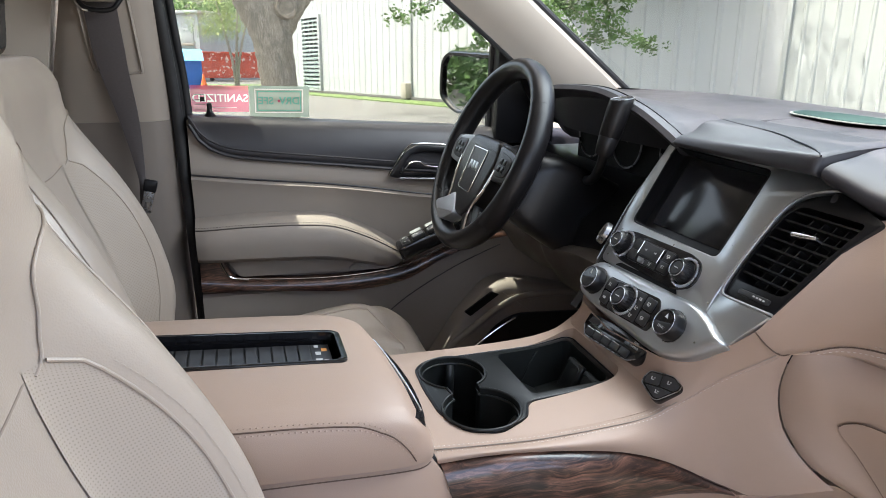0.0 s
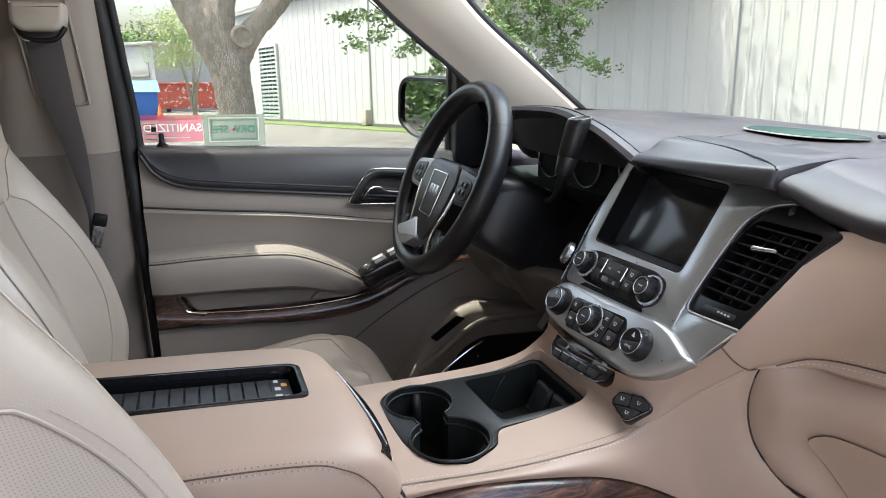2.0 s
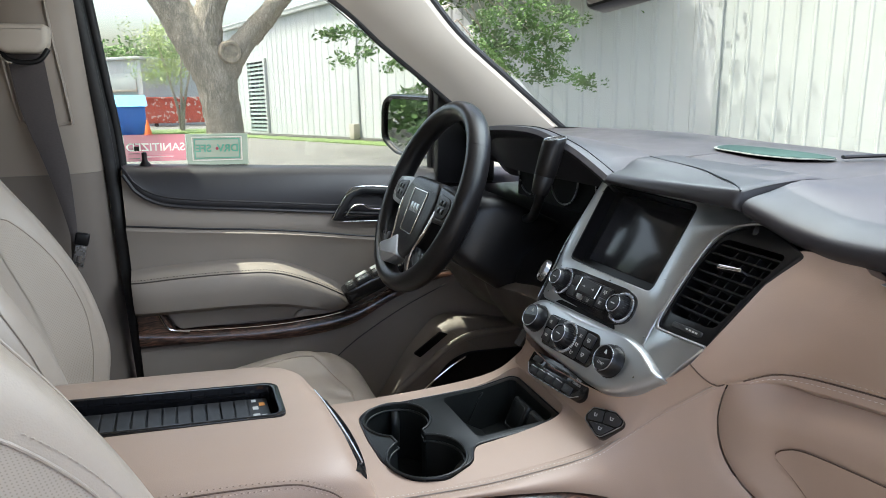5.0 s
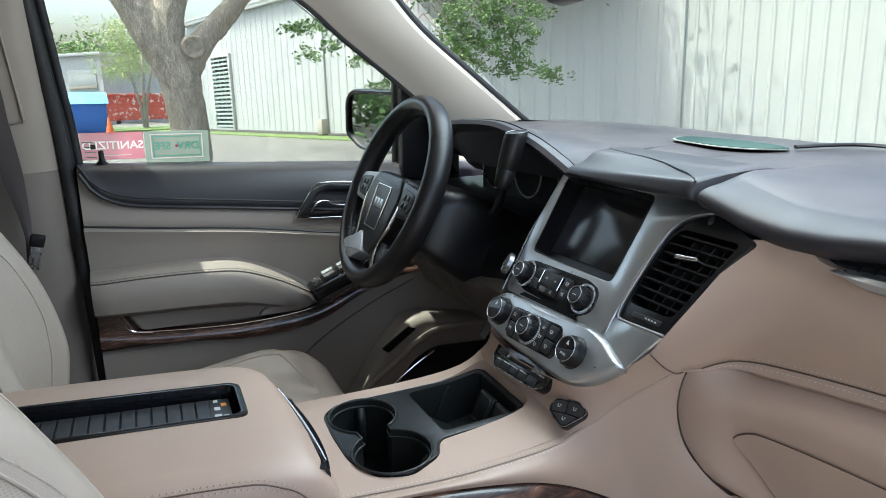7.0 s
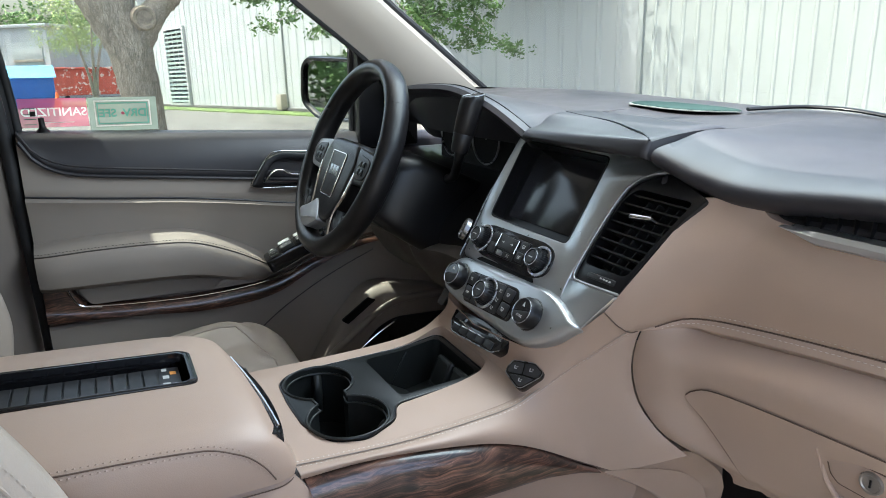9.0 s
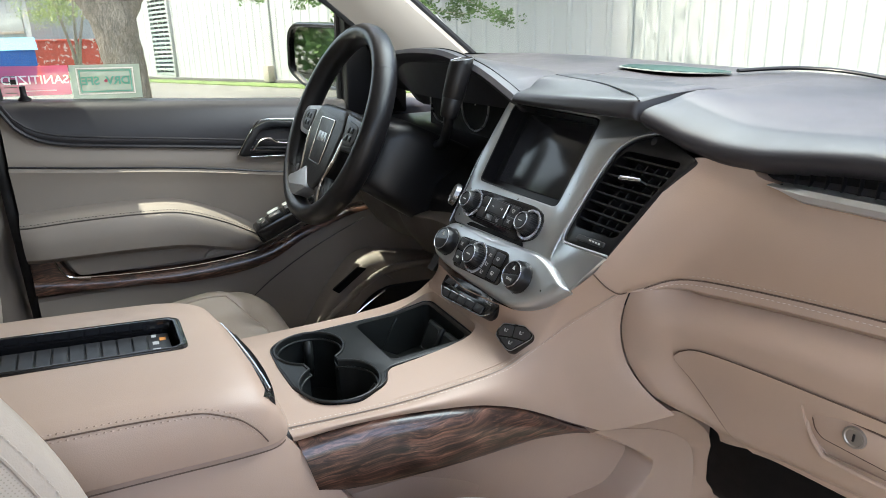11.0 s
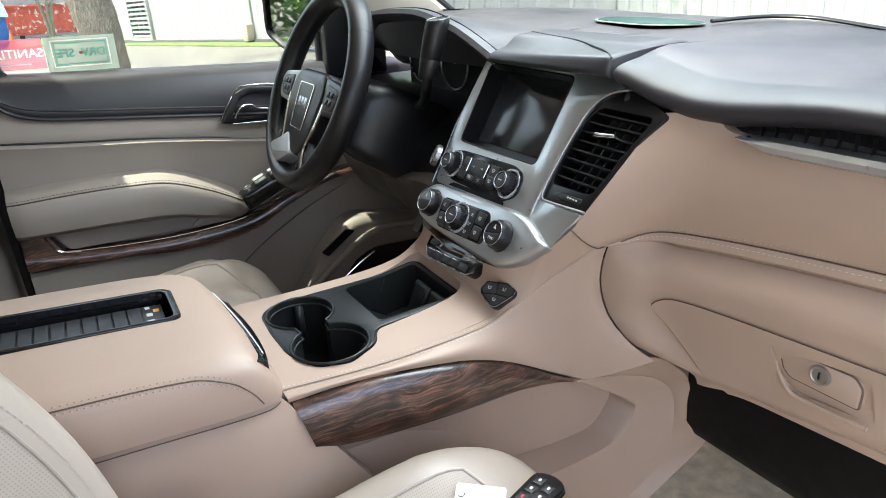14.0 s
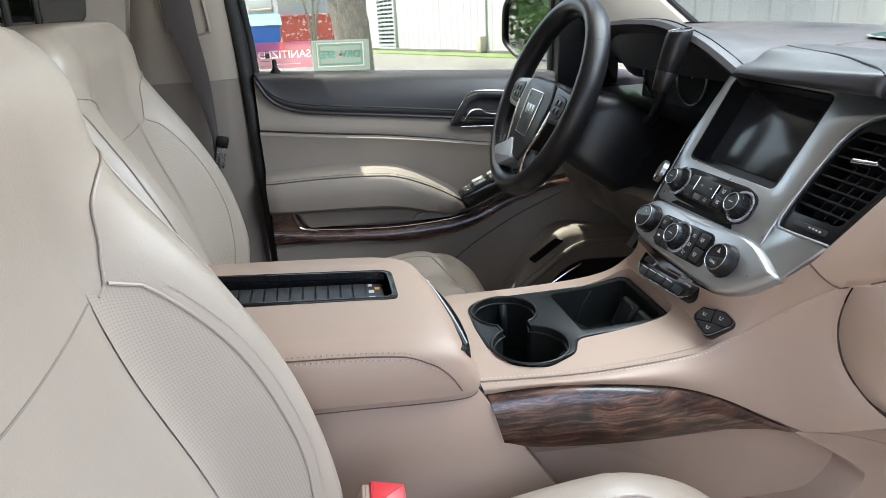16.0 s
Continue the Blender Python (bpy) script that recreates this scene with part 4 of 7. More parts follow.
part("door_handle", tube(cr([dpt(-0.128, 1.140, 0.79), dpt(-0.110, 1.163, 0.784), dpt(-0.088, 1.166, 0.780), dpt(-0.07, 1.156, 0.779), dpt(-0.02, 1.150, 0.782), dpt(0.02, 1.15, 0.79)], 6), 0.007, 8, flat=0.45), M_CHROME, hd, "chrome door handle")
# lower front: map pocket and speaker
KICK = Matrix.Translation((-0.005, -0.010, 0.005))
part("map_pocket", move(prism(rounded([(-0.07, 0.63), (0.02, 0.775), (0.09, 0.85), (0.14, 0.86), (0.40, 0.80), (0.42, 0.60), (0.0, 0.58)], 0.03, 6), 0.722, 0.83, "y", 0.024, 6), KICK), M_DOOR, dd, "moulded lower pocket")
part("pocket_rim", move(tube(cr([(-0.10, 0.728, 0.60), (-0.02, 0.722, 0.695), (0.05, 0.717, 0.752), (0.105, 0.715, 0.792), (0.175, 0.715, 0.818), (0.32, 0.722, 0.815)], 6), 0.009, 10), KICK), M_DOOR, dd)
part("speaker", move(prism(rounded([(0.01, 0.62), (0.10, 0.745), (0.155, 0.772), (0.36, 0.76), (0.36, 0.6)], 0.03), 0.712, 0.73, "y", 0.004), KICK), M_BLACK, dd)
part("trim_line", move(tube(cr([(-0.02, 0.708, 0.635), (0.035, 0.704, 0.694), (0.10, 0.701, 0.742), (0.148, 0.700, 0.768)], 5), 0.0018, 6), KICK), M_CHROME, dd)
# black plate laid on the pocket paints the shade inside its slot
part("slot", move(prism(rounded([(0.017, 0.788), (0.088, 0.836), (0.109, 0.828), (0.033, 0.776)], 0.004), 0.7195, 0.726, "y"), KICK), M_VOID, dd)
# dark tube draws the shade along the panel's crease
part("edge_fold_shade", tube(cr([(-0.20, 0.777, 0.76), (-0.12, 0.775, 0.825), (0.0, 0.77, 0.895), (0.12, 0.76, 0.95)], 5), 0.0013, 6), M_KNEE, dd)
part("outer_skin", slab([[(x, 0.93 - (0.02 if z < 1.1 else 0), z) for x in np.linspace(-0.62, 0.6, 4)] for z in (0.45, 0.7, 1.0, 1.195)], (0, 0.02, 0)), M_GLOSS, dd, "dark outer door skin")
gl = part("window_pane", slab([[(-0.598, 0.872, 1.235), (0.13, 0.872, 1.235), (0.13, 0.872, 1.235)], [(-0.625, 0.83, 1.5), (0.03, 0.83, 1.5), (0.1, 0.84, 1.44)], [(-0.65, 0.80, 1.68), (-0.22, 0.80, 1.68), (-0.2, 0.8, 1.67)]], (0, 0.004, 0)), M_GLASS, dd, "clear side window glass")
part("mirror_sail", prism(rounded([(0.112, 1.20), (0.114, 1.445), (0.27, 1.325), (0.27, 1.20)], 0.006), 0.80, 0.87, "y", 0.004), M_BLACK, dd, "black plastic mirror sail panel")
part("division_bar", tube([(0.110, 0.85, 1.20), (0.113, 0.84, 1.46)], 0.009, 8), M_RUBBER, dd)

# stickers on the window glass: read from outside, so the words are mirrored in here
M_PINK = mat("pink_film", (0.60, 0.12, 0.21), 0.5, spread=0.04, scale=20)
M_PALE = mat("pale_film", (0.36, 0.42, 0.38), 0.5, spread=0.04, scale=20)
M_PINKPALE = mat("pale_pink_ink", (0.95, 0.86, 0.86), 0.5, spread=0.03, scale=20)
M_TEAL = mat("green_ink", (0.16, 0.46, 0.38), 0.5, spread=0.05, scale=20)
for m_ in (M_PINK, M_PALE, M_PINKPALE, M_TEAL):
    N_, L_ = m_.node_tree.nodes, m_.node_tree.links
    p_ = N_["Principled BSDF"]
    tl = N_.new("ShaderNodeBsdfTranslucent")
    ad = N_.new("ShaderNodeMixShader")
    ad.inputs[0].default_value = 0.75
    L_.new(p_.inputs["Base Color"].links[0].from_socket, tl.inputs[0])
    L_.new(p_.outputs[0], ad.inputs[1])
    L_.new(tl.outputs[0], ad.inputs[2])
    tp_ = N_.new("ShaderNodeBsdfTransparent")
    cl_ = N_.new("ShaderNodeMixShader")
    cl_.inputs[0].default_value = 0.34
    L_.new(ad.outputs[0], cl_.inputs[1])
    L_.new(tp_.outputs[0], cl_.inputs[2])
    L_.new(cl_.outputs[0], N_["Material Output"].inputs[0])


def lettering(text, size, m, material, parent, name="lettering", bold=0.0, thick=0.0002):
    cu = bpy.data.curves.new("t", "FONT")
    cu.body, cu.size, cu.align_x, cu.align_y, cu.extrude, cu.offset = text, size, "CENTER", "CENTER", thick, bold
    ob = new("t", cu)
    me = bpy.data.meshes.new_from_object(ob.evaluated_get(bpy.context.evaluated_depsgraph_get()))
    bpy.data.objects.remove(ob)
    o = dress(new(name, me), material, parent, smooth=0)
    o.matrix_local = m
    return o


STK = Matrix.Translation((-0.467, 0.860, 1.3100)) @ Matrix.Rotation(radians(9.6), 4, "X") @ pose(0, 0, 0, 90, 0, 180) @ pose(0, 0, 0, 0, 0, 1.0)
st = thing("window_sticker", "pink sanitized sticker on the window glass", "sticker", m=STK)
# local x runs to the rear, y up, z inwards away from the eye: seen mirrored from the cabin
ink = lettering("SANITIZED", 0.0245, pose(0, 0, 0), M_PINKPALE, st, bold=0.0004, thick=0.0)
src = bmesh.new()
src.from_mesh(ink.data)
move(src, Matrix.Translation((0.064, 0.001, -0.0003)))
src.to_mesh(ink.data)
bmesh.ops.remove_doubles(src, verts=src.verts, dist=1e-6)
fb = bmesh.new()
twin = {}
def film_vert(v):
    if v not in twin:
        twin[v] = fb.verts.new(v.co)
    return twin[v]
for e_ in src.edges:
    if len(e_.link_faces) == 1:
        fb.edges.new((film_vert(e_.verts[0]), film_vert(e_.verts[1])))
cn = [fb.verts.new((x, y, -0.0003)) for x, y in ((0.003, -0.030), (0.127, -0.030), (0.127, 0.030), (0.003, 0.030))]
for a_, b_ in zip(cn, cn[1:] + cn[:1]):
    fb.edges.new((a_, b_))
bmesh.ops.triangle_fill(fb, use_beauty=True, edges=fb.edges[:])
src.free()
part("film", fb, M_PINK, st, smooth=0)
part("badge", block(0.098, -0.006, -0.0014, 0.108, 0.004, -0.0008, 0), M_BLACK, st)
for k in range(4):
    part("text_bar", block(0.098, -0.024 + k * 0.011, -0.0014, 0.120, -0.0225 + k * 0.011, -0.0008, 0), M_BELT, st)
part("text_bar", block(0.03, -0.021, -0.0014, 0.085, -0.019, -0.0008, 0), M_PINKPALE, st)
s2 = thing("window_sticker", "pale green and pink sticker on the window glass", "sticker", m=STK)
part("film", block(-0.132, -0.042, -0.0006, 0.001, 0.030, 0.0, 0), M_PALE, s2)
fr = cut(block(-0.119, -0.032, -0.0012, -0.010, 0.024, -0.0008, 0), block(-0.1165, -0.0295, -0.003, -0.0125, 0.0215, 0.003, 0))
part("border", fr, M_PINKPALE, s2)
part("border", cut(block(-0.114, -0.027, -0.0012, -0.015, 0.019, -0.0008, 0), block(-0.1115, -0.0245, -0.003, -0.0175, 0.0165, 0.003, 0)), M_TEAL, s2)
lettering("DRV  SFE", 0.0235, pose(-0.0645, -0.004, -0.0012), M_TEAL, s2, bold=0.0007)
part("dot", prism(circle(-0.0640, -0.004, 0.0034, 12), -0.0014, -0.0008), M_PINK, s2)

# outside mirror: local x along the glass from its outer to its inner edge, y out of the glass to the rear
MIR = Matrix(((0.391, -0.920, 0, 0.070), (-0.920, -0.391, 0, 1.10), (0, 0, 1, 1.33), (0, 0, 0, 1)))
om = thing("side_mirror", "dark side mirror reflecting green trees", "mirror", m=MIR)
mo = rounded([(-0.012, -0.04), (0.05, -0.080), (0.235, -0.085), (0.24, 0.082), (0.02, 0.088), (-0.006, 0.06)], 0.022, 5)
mi = rounded([(0.002, -0.034), (0.055, -0.068), (0.222, -0.073), (0.226, 0.070), (0.026, 0.075), (0.006, 0.052)], 0.016, 5)
part("housing", prism(mo, -0.09, -0.004, "y", 0.003, 2), M_GLOSS, om, "gloss black housing")
cm_ = np.array((0.12, 0.0))
so, si = star(mo, cm_, 80), star(mi, cm_, 80)
yr = lambda p, y: np.stack([p[:, 0], np.full(len(p), y), p[:, 1]], 1)
part("rim", loft([yr(so, -0.008), yr(so, 0.004), yr(so * 0.7 + si * 0.3, 0.012), yr(si * 0.8 + so * 0.2, 0.010), yr(si, -0.003)], caps=False), M_GLOSS, om)
part("glass", prism(mi, -0.0035, 0.001, "y"), mat("mirror_silver", (0.72, 0.74, 0.74), 0.02, metal=1.0, spread=0.0), om, "mirror glass")
part("arm", tube([(0.20, -0.03, -0.06), (0.30, -0.03, -0.07)], 0.025, 10), M_BLACK, om)

# ---- dashboard ----
dash = thing("dashboard", "dark brown dashboard with tan leather lower panels", "dashboard")
# top pad: one sheet from the front lip to the windscreen
lipx = table([-0.84, -0.5, -0.33, -0.27, -0.22, -0.189, -0.185, 0.0, 0.074, 0.086, 0.62, 0.66, 0.84], [0.15, 0.125, 0.119, 0.115, 0.103, 0.0925, 0.165, 0.165, 0.165, 0.215, 0.225, 0.20, 0.25])
crown = smooth_table([-0.84, -0.5, -0.2, 0.0, 0.2, 0.4, 0.66, 0.84], [1.318, 1.328, 1.341, 1.342, 1.345, 1.350, 1.345, 1.33])
rows = []
for y in np.r_[np.linspace(-0.82, -0.36, 14), np.linspace(-0.34, -0.195, 14), -0.1885, -0.184, np.linspace(-0.15, 0.065, 22), 0.073, 0.0765, 0.08, 0.088, np.linspace(0.10, 0.18, 8), np.linspace(0.20, 0.76, 20)]:
    lx, cz = float(lipx(y)), float(crown(y))
    dl = float(np.interp(y, [-0.6, -0.42, -0.37, -0.33, -0.29, -0.27, -0.24, -0.21, -0.19, -0.184, 0.07, 0.085], [0.022, 0.019, 0.012, 0.006, 0.004, 0.006, 0.014, 0.027, 0.035, 0.020, 0.020, 0]))
    fx = 0.56 - 0.20 * (abs(y) / 0.75) ** 2.4
    row = [(lx + 0.03, 1.262 + dl), (lx + 0.008, 1.268 + dl), (lx - 0.004, 1.277 + dl), (lx - 0.004, 1.288 + 0.9 * dl), (lx + 0.006, 1.297 + 0.82 * dl), (lx + 0.035, 1.310 + 0.60 * dl), (lx + 0.08, cz - 0.017 + 0.45 * dl), (lx + 0.14, cz - 0.005), (lx * 0.35 + fx * 0.65, cz), (fx - 0.04, cz - 0.004), (fx, cz - 0.016), (fx + 0.01, 1.25)]
    if -0.186 < y <= 0.078:
        row[:6] = [(x, z - 0.008) for x, z in row[:6]]
    if y > 0.078:
        row[:8] = [(lx + 0.03, 1.262), (lx + 0.008, 1.29), (lx, 1.31), (lx + 0.002, cz - 0.016), (lx + 0.012, cz - 0.010), (lx + 0.05, cz - 0.008), (lx + 0.08, cz - 0.006), (lx + 0.14, cz - 0.003)]
    rows.append([(x, y, z) for x, z in cr(row, 3)])
rows = np.array(rows)
part("top_pad", slab(rows, (0.02, 0, -0.03)), M_COCOA, dash, "dark brown grained dash top")
# the brow over the display
br = []
for s in np.sin(np.linspace(-1, 1, 41) * math.pi / 2):
    y = -0.0548 - 0.1318 * s
    e = abs(s) ** 40
    q = (s + 1) / 2                       # 0 at the driver's end, 1 at the other: the front face grows deeper
    zl, zc = 1.3045 + 0.006 * q, 1.3185 + 0.015 * q
    fx = 0.087 + 0.010 * (1 - q) ** 4 + 0.006 * e
    br.append([(x, y, z - 0.003 * e) for x, z in ((0.155, zl), (fx + 0.020, zl - 0.002), (fx + 0.004, zl), (fx, zl + 0.004), (fx + 0.001, (zl + zc) / 2), (fx + 0.005, zc - 0.003), (fx + 0.011, zc), (fx + 0.030, zc + 0.005 - 0.002 * q), (0.150, 1.3375 + 0.002 * q), (0.190, 1.3415), (0.214, 1.3405), (0.222, 1.334), (0.2, 1.31))])
br = np.array([cr(np.vstack([r, r[:1]]), 4)[:-1] for r in np.array(br)])
part("display_brow", loft(br), M_COCOA, dash, "padded brow over the display")
brow_z = lambda x: float(np.interp(x, [0.088, 0.098, 0.117, 0.15, 0.19, 0.214], [1.319, 1.325, 1.3305, 1.3378, 1.3418, 1.3408]))
arc_ = cr([(0.172, 0.066), (0.163, 0.02), (0.155, -0.03), (0.143, -0.08), (0.127, -0.12), (0.110, -0.160), (0.096, -0.1845)], 7)
part("seam", tube(np.array([(x, y, brow_z(x) + 0.0004 + 0.007 * min(1.0, max(0.0, (0.077 - y) / 0.264)) * min(1.0, max(0.0, (0.16 - x) / 0.05))) for x, y in arc_]), 0.0011, 6), M_BLACK, dash)
# cluster hood
hood = []
hx = smooth_table([0.082, 0.15, 0.20, 0.27, 0.33, 0.42, 0.5, 0.62, 0.70], [0.116, 0.104, 0.097, 0.088, 0.078, 0.074, 0.085, 0.125, 0.17])
hz = smooth_table([0.082, 0.15, 0.20, 0.27, 0.33, 0.42, 0.5, 0.62, 0.70], [1.304, 1.337, 1.354, 1.369, 1.371, 1.366, 1.356, 1.325, 1.29])
for y in np.linspace(0.083, 0.70, 44):
    xb, z = float(hx(y)), float(hz(y))
    bx = 0.26 + 0.06 * (y - 0.15)
    kb = min(1.0, max(0.0, (y - 0.083) / 0.05))
    zb_ = 1.295 + (float(crown(y)) - 0.010 - 1.295) * kb * kb * (3 - 2 * kb)
    hood.append([(xb + 0.035, y, z - 0.022), (xb + 0.006, y, z - 0.016), (xb - 0.002, y, z - 0.006), (xb + 0.004, y, z + 0.001), (xb + 0.016, y, z + 0.0015), (xb * 0.6 + bx * 0.4, y, max(z * 0.6 + zb_ * 0.4, zb_)), (bx, y, zb_), (bx, y, 1.28), (xb + 0.06, y, min(1.28, z - 0.03))])
part("cluster_hood", loft(hood, caps=True), M_COCOA, dash, "dark hood over the instrument cluster")
part("hood_seam", tube(np.array([(float(hx(y)) + 0.020, y, float(hz(y)) + 0.0012) for y in np.linspace(0.09, 0.6, 44)]), 0.0013, 6), M_BLACK, dash)
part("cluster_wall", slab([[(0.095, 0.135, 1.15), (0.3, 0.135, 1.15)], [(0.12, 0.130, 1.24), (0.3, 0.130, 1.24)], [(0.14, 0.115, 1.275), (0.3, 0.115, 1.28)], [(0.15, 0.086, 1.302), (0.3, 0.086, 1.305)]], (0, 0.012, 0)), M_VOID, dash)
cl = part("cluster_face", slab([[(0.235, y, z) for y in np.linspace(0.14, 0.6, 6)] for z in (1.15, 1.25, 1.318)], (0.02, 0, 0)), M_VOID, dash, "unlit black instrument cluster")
for yy in (0.235, 0.40, 0.54):
    part("gauge_ring", move(tube(np.c_[circle(0, 0, 0.052, 36), np.zeros(36)], 0.002, 6, True), pose(0.231, yy, 1.26, 0, -90, 0)), M_SATIN, cl)
    part("gauge_mark", move(prism(rect(-0.012, -0.002, 0.012, 0.002), 0, 0.001), pose(0.233, yy, 1.27, 0, -90, 0)), M_MARK, cl)
# right-hand side of the dash: leather middle panel, seam, roll and glovebox
seam_x = smooth_table([-0.84, -0.6, -0.47, -0.33, -0.25, -0.215, -0.19], [0.17, 0.162, 0.152, 0.138, 0.122, 0.092, 0.066])
seam_z = smooth_table([-0.84, -0.6, -0.47, -0.33, -0.25, -0.215, -0.19], [1.175, 1.168, 1.160, 1.146, 1.134, 1.120, 1.104])
Y = np.r_[np.linspace(0, 0.25, 16), np.linspace(0.27, 1, 22)]
bot = resample(cr([(0.027, -0.207, 1.144), (0.048, -0.206, 1.124), (0.068, -0.208, 1.112), (0.090, -0.220, 1.118), (0.122, -0.25, 1.134), (0.138, -0.33, 1.146), (0.152, -0.47, 1.160), (0.162, -0.6, 1.168), (0.17, -0.83, 1.175)], 14), 70)
tpe = resample(cr([(0.1085, -0.255, 1.277), (0.118, -0.275, 1.279), (0.125, -0.315, 1.275), (0.126, -0.345, 1.2660), (0.127, -0.5, 1.269), (0.13, -0.83, 1.270)], 12), 70)
mid = []
for k in np.linspace(0, 1, 14):
    bl_ = 0.010 * math.sin(math.pi * k) * np.clip(np.linspace(0, 12, 70), 0, 1)
    mid.append(tpe * (1 - k) + bot * k - np.stack([bl_, 0 * bl_, 0 * bl_], 1))
mid = np.array(mid)
part("middle_panel", slab(mid, (0.03, 0, 0)), M_TAN, dash, "tan leather middle panel")
# leather that climbs from the console to the stack
for sg in (1, -1):
    T_ = cr([(-0.026, 0.0, 1.064), (-0.020, -0.084 * sg, 1.070), (-0.0145, -0.13 * sg, 1.077), (0.0, -0.162 * sg, 1.098), (0.0105, -0.187 * sg, 1.119), (0.026, -0.208 * sg, 1.145)], 6)
    B_ = cr([(-0.026, 0.0, 1.0275), (-0.027, -0.09 * sg, 1.027), (-0.034, -0.135 * sg, 1.021), (-0.016, -0.153 * sg, 1.033), (0.022, -0.172 * sg, 1.068), (0.068, -0.204 * sg, 1.110)], 6)
    if sg < 0:
        T_ = cr([(-0.026, 0.0, 1.064), (-0.020, 0.075, 1.070), (-0.014, 0.094, 1.076), (0.0, 0.104, 1.088)], 6)
        B_ = cr([(-0.026, 0.0, 1.0275), (-0.027, 0.085, 1.027), (-0.022, 0.112, 1.029), (0.0, 0.120, 1.045)], 6)
    dent_ = np.interp(np.linspace(0, 1, len(T_)), [0, 0.6, 1], [1, 1, 0])[:, None]
    G_ = [T_ * (1 - k) + B_ * k + np.array((0.004, 0.003 * sg, -0.003)) * dent_ * math.sin(math.pi * k) for k in np.linspace(0, 1, 10)]
    part("stack_skirt", slab(np.array(G_), (0.015, 0.012 * sg, -0.01)), M_TAN, dash)
line = mid[-1]
part("seam", tube(cr([(0.026, -0.2085, 1.1445), (0.047, -0.2075, 1.1245), (0.067, -0.2085, 1.1115), (0.085, -0.2075, 1.1115)], 6) + (-0.001, -0.0005, 0), 0.0008, 6), M_GROOVE, dash)
part("seam", tube(line[8:] + (-0.0008, 0, -0.001), 0.0008, 6), M_GROOVE, dash)
roll_ = resample(line[6:], 60)
tap_ = np.clip(np.linspace(0, 7, 60), 0.05, 1)[:, None]
part("seam_roll", slab(np.array([roll_ + np.array(q) * tap_ for q in ((-0.0008, 0, -0.001), (-0.0035, 0, -0.007), (-0.003, 0, -0.014), (0.006, 0, -0.021))]), (0.02, 0, 0)), M_TAN, dash)
part("thread", dashes(line[9:] + (-0.0022, 0, 0.0046), 0.0034, 0.0024, 0.0012, (-1, 0, 0.3)), M_STITCH, dash)
part("thread", dashes(line[9:] + (-0.0036, 0, -0.0056), 0.0034, 0.0024, 0.0012, (-1, 0, 0.1)), M_STITCH, dash)
ventr = part("slot_vent", slab([[(0.139, y, z) for y in np.linspace(-0.82, -0.335, 20)] for z in (1.25, 1.288)], (0.02, 0, 0)), M_VOID, dash, "slim dark air slot with silver edge")
se = []
for q, y in zip(np.clip(np.linspace(0, 14, 40), 0.12, 1), np.linspace(-0.342, -0.82, 40)):
    rise = float(np.interp(y, [-0.6, -0.342], [0.009, 0.003]))
    se.append([(x, y, rise + 1.2625 + (z - 1.2625) * q * 0.85) for x, z in ((0.132, 1.2645), (0.120, 1.2635), (0.1165, 1.2580), (0.1170, 1.2515), (0.121, 1.2485), (0.132, 1.2475))])
part("silver_edge", slab(np.array(se), (0.004, 0, 0)), M_SILVER, ventr)
for k in range(30):
    part("fin", block(0.132, -0.80 + k * 0.0152, 1.266, 0.1395, -0.7993 + k * 0.0152, 1.284, 0), M_BLACK, ventr)
# roll and glovebox body below the seam
lc_tab = cr([(0.086, -0.206, 1.112), (0.083, -0.200, 1.085), (0.084, -0.198, 1.05), (0.092, -0.207, 1.01), (0.110, -0.230, 0.975), (0.132, -0.255, 0.952), (0.16, -0.30, 0.93)], 8)
lc_x, lc_y = table(lc_tab[:, 2], lc_tab[:, 0]), table(lc_tab[:, 2], lc_tab[:, 1])
rows = []
prof = [(0.0, -0.012, 0.022), (0.05, -0.022, 0.004), (0.12, -0.036, -0.012), (0.22, -0.052, -0.017), (0.35, -0.070, -0.014), (0.5, -0.095, -0.004), (0.68, -0.125, 0.006), (0.85, -0.160, 0.014), (0.95, -0.195, 0.024), (1.0, -0.212, 0.045)]
for _, dz, dx in prof:
    row = []
    for s in Y:
        z0 = float(seam_z(-0.235)) + dz
        y0 = float(lc_y(z0)) + 0.001
        y = y0 + (-0.83 - y0) * s
        e = math.exp(-((y - y0) / 0.032) ** 2)
        x = float(seam_x(min(y, -0.235))) + dx
        row.append((x + (float(lc_x(z0)) + 0.004 - x) * e, y, float(seam_z(min(y, -0.235))) + dz))
    rows.append(row)
low = np.array(rows)
low = np.stack([cr(low[:, j], 4) for j in range(low.shape[1])], 1)
part("lower_panel", slab(low, (0.04, 0, 0)), M_TAN, dash, "tan lower dash roll")


def on_low(y, z):
    """The place on the lower dash face at y, z."""
    c = np.array([[np.interp(-y, -r[:, 1], r[:, 0]), y, np.interp(-y, -r[:, 1], r[:, 2])] for r in low])
    o = np.argsort(c[:, 2])
    return float(np.interp(z, c[o, 2], c[o, 0]))


gb = []
top_l = smooth_table([-0.24, -0.252, -0.266, -0.31, -0.40, -0.50, -0.80], [1.040, 1.050, 1.055, 1.060, 1.063, 1.066, 1.075])
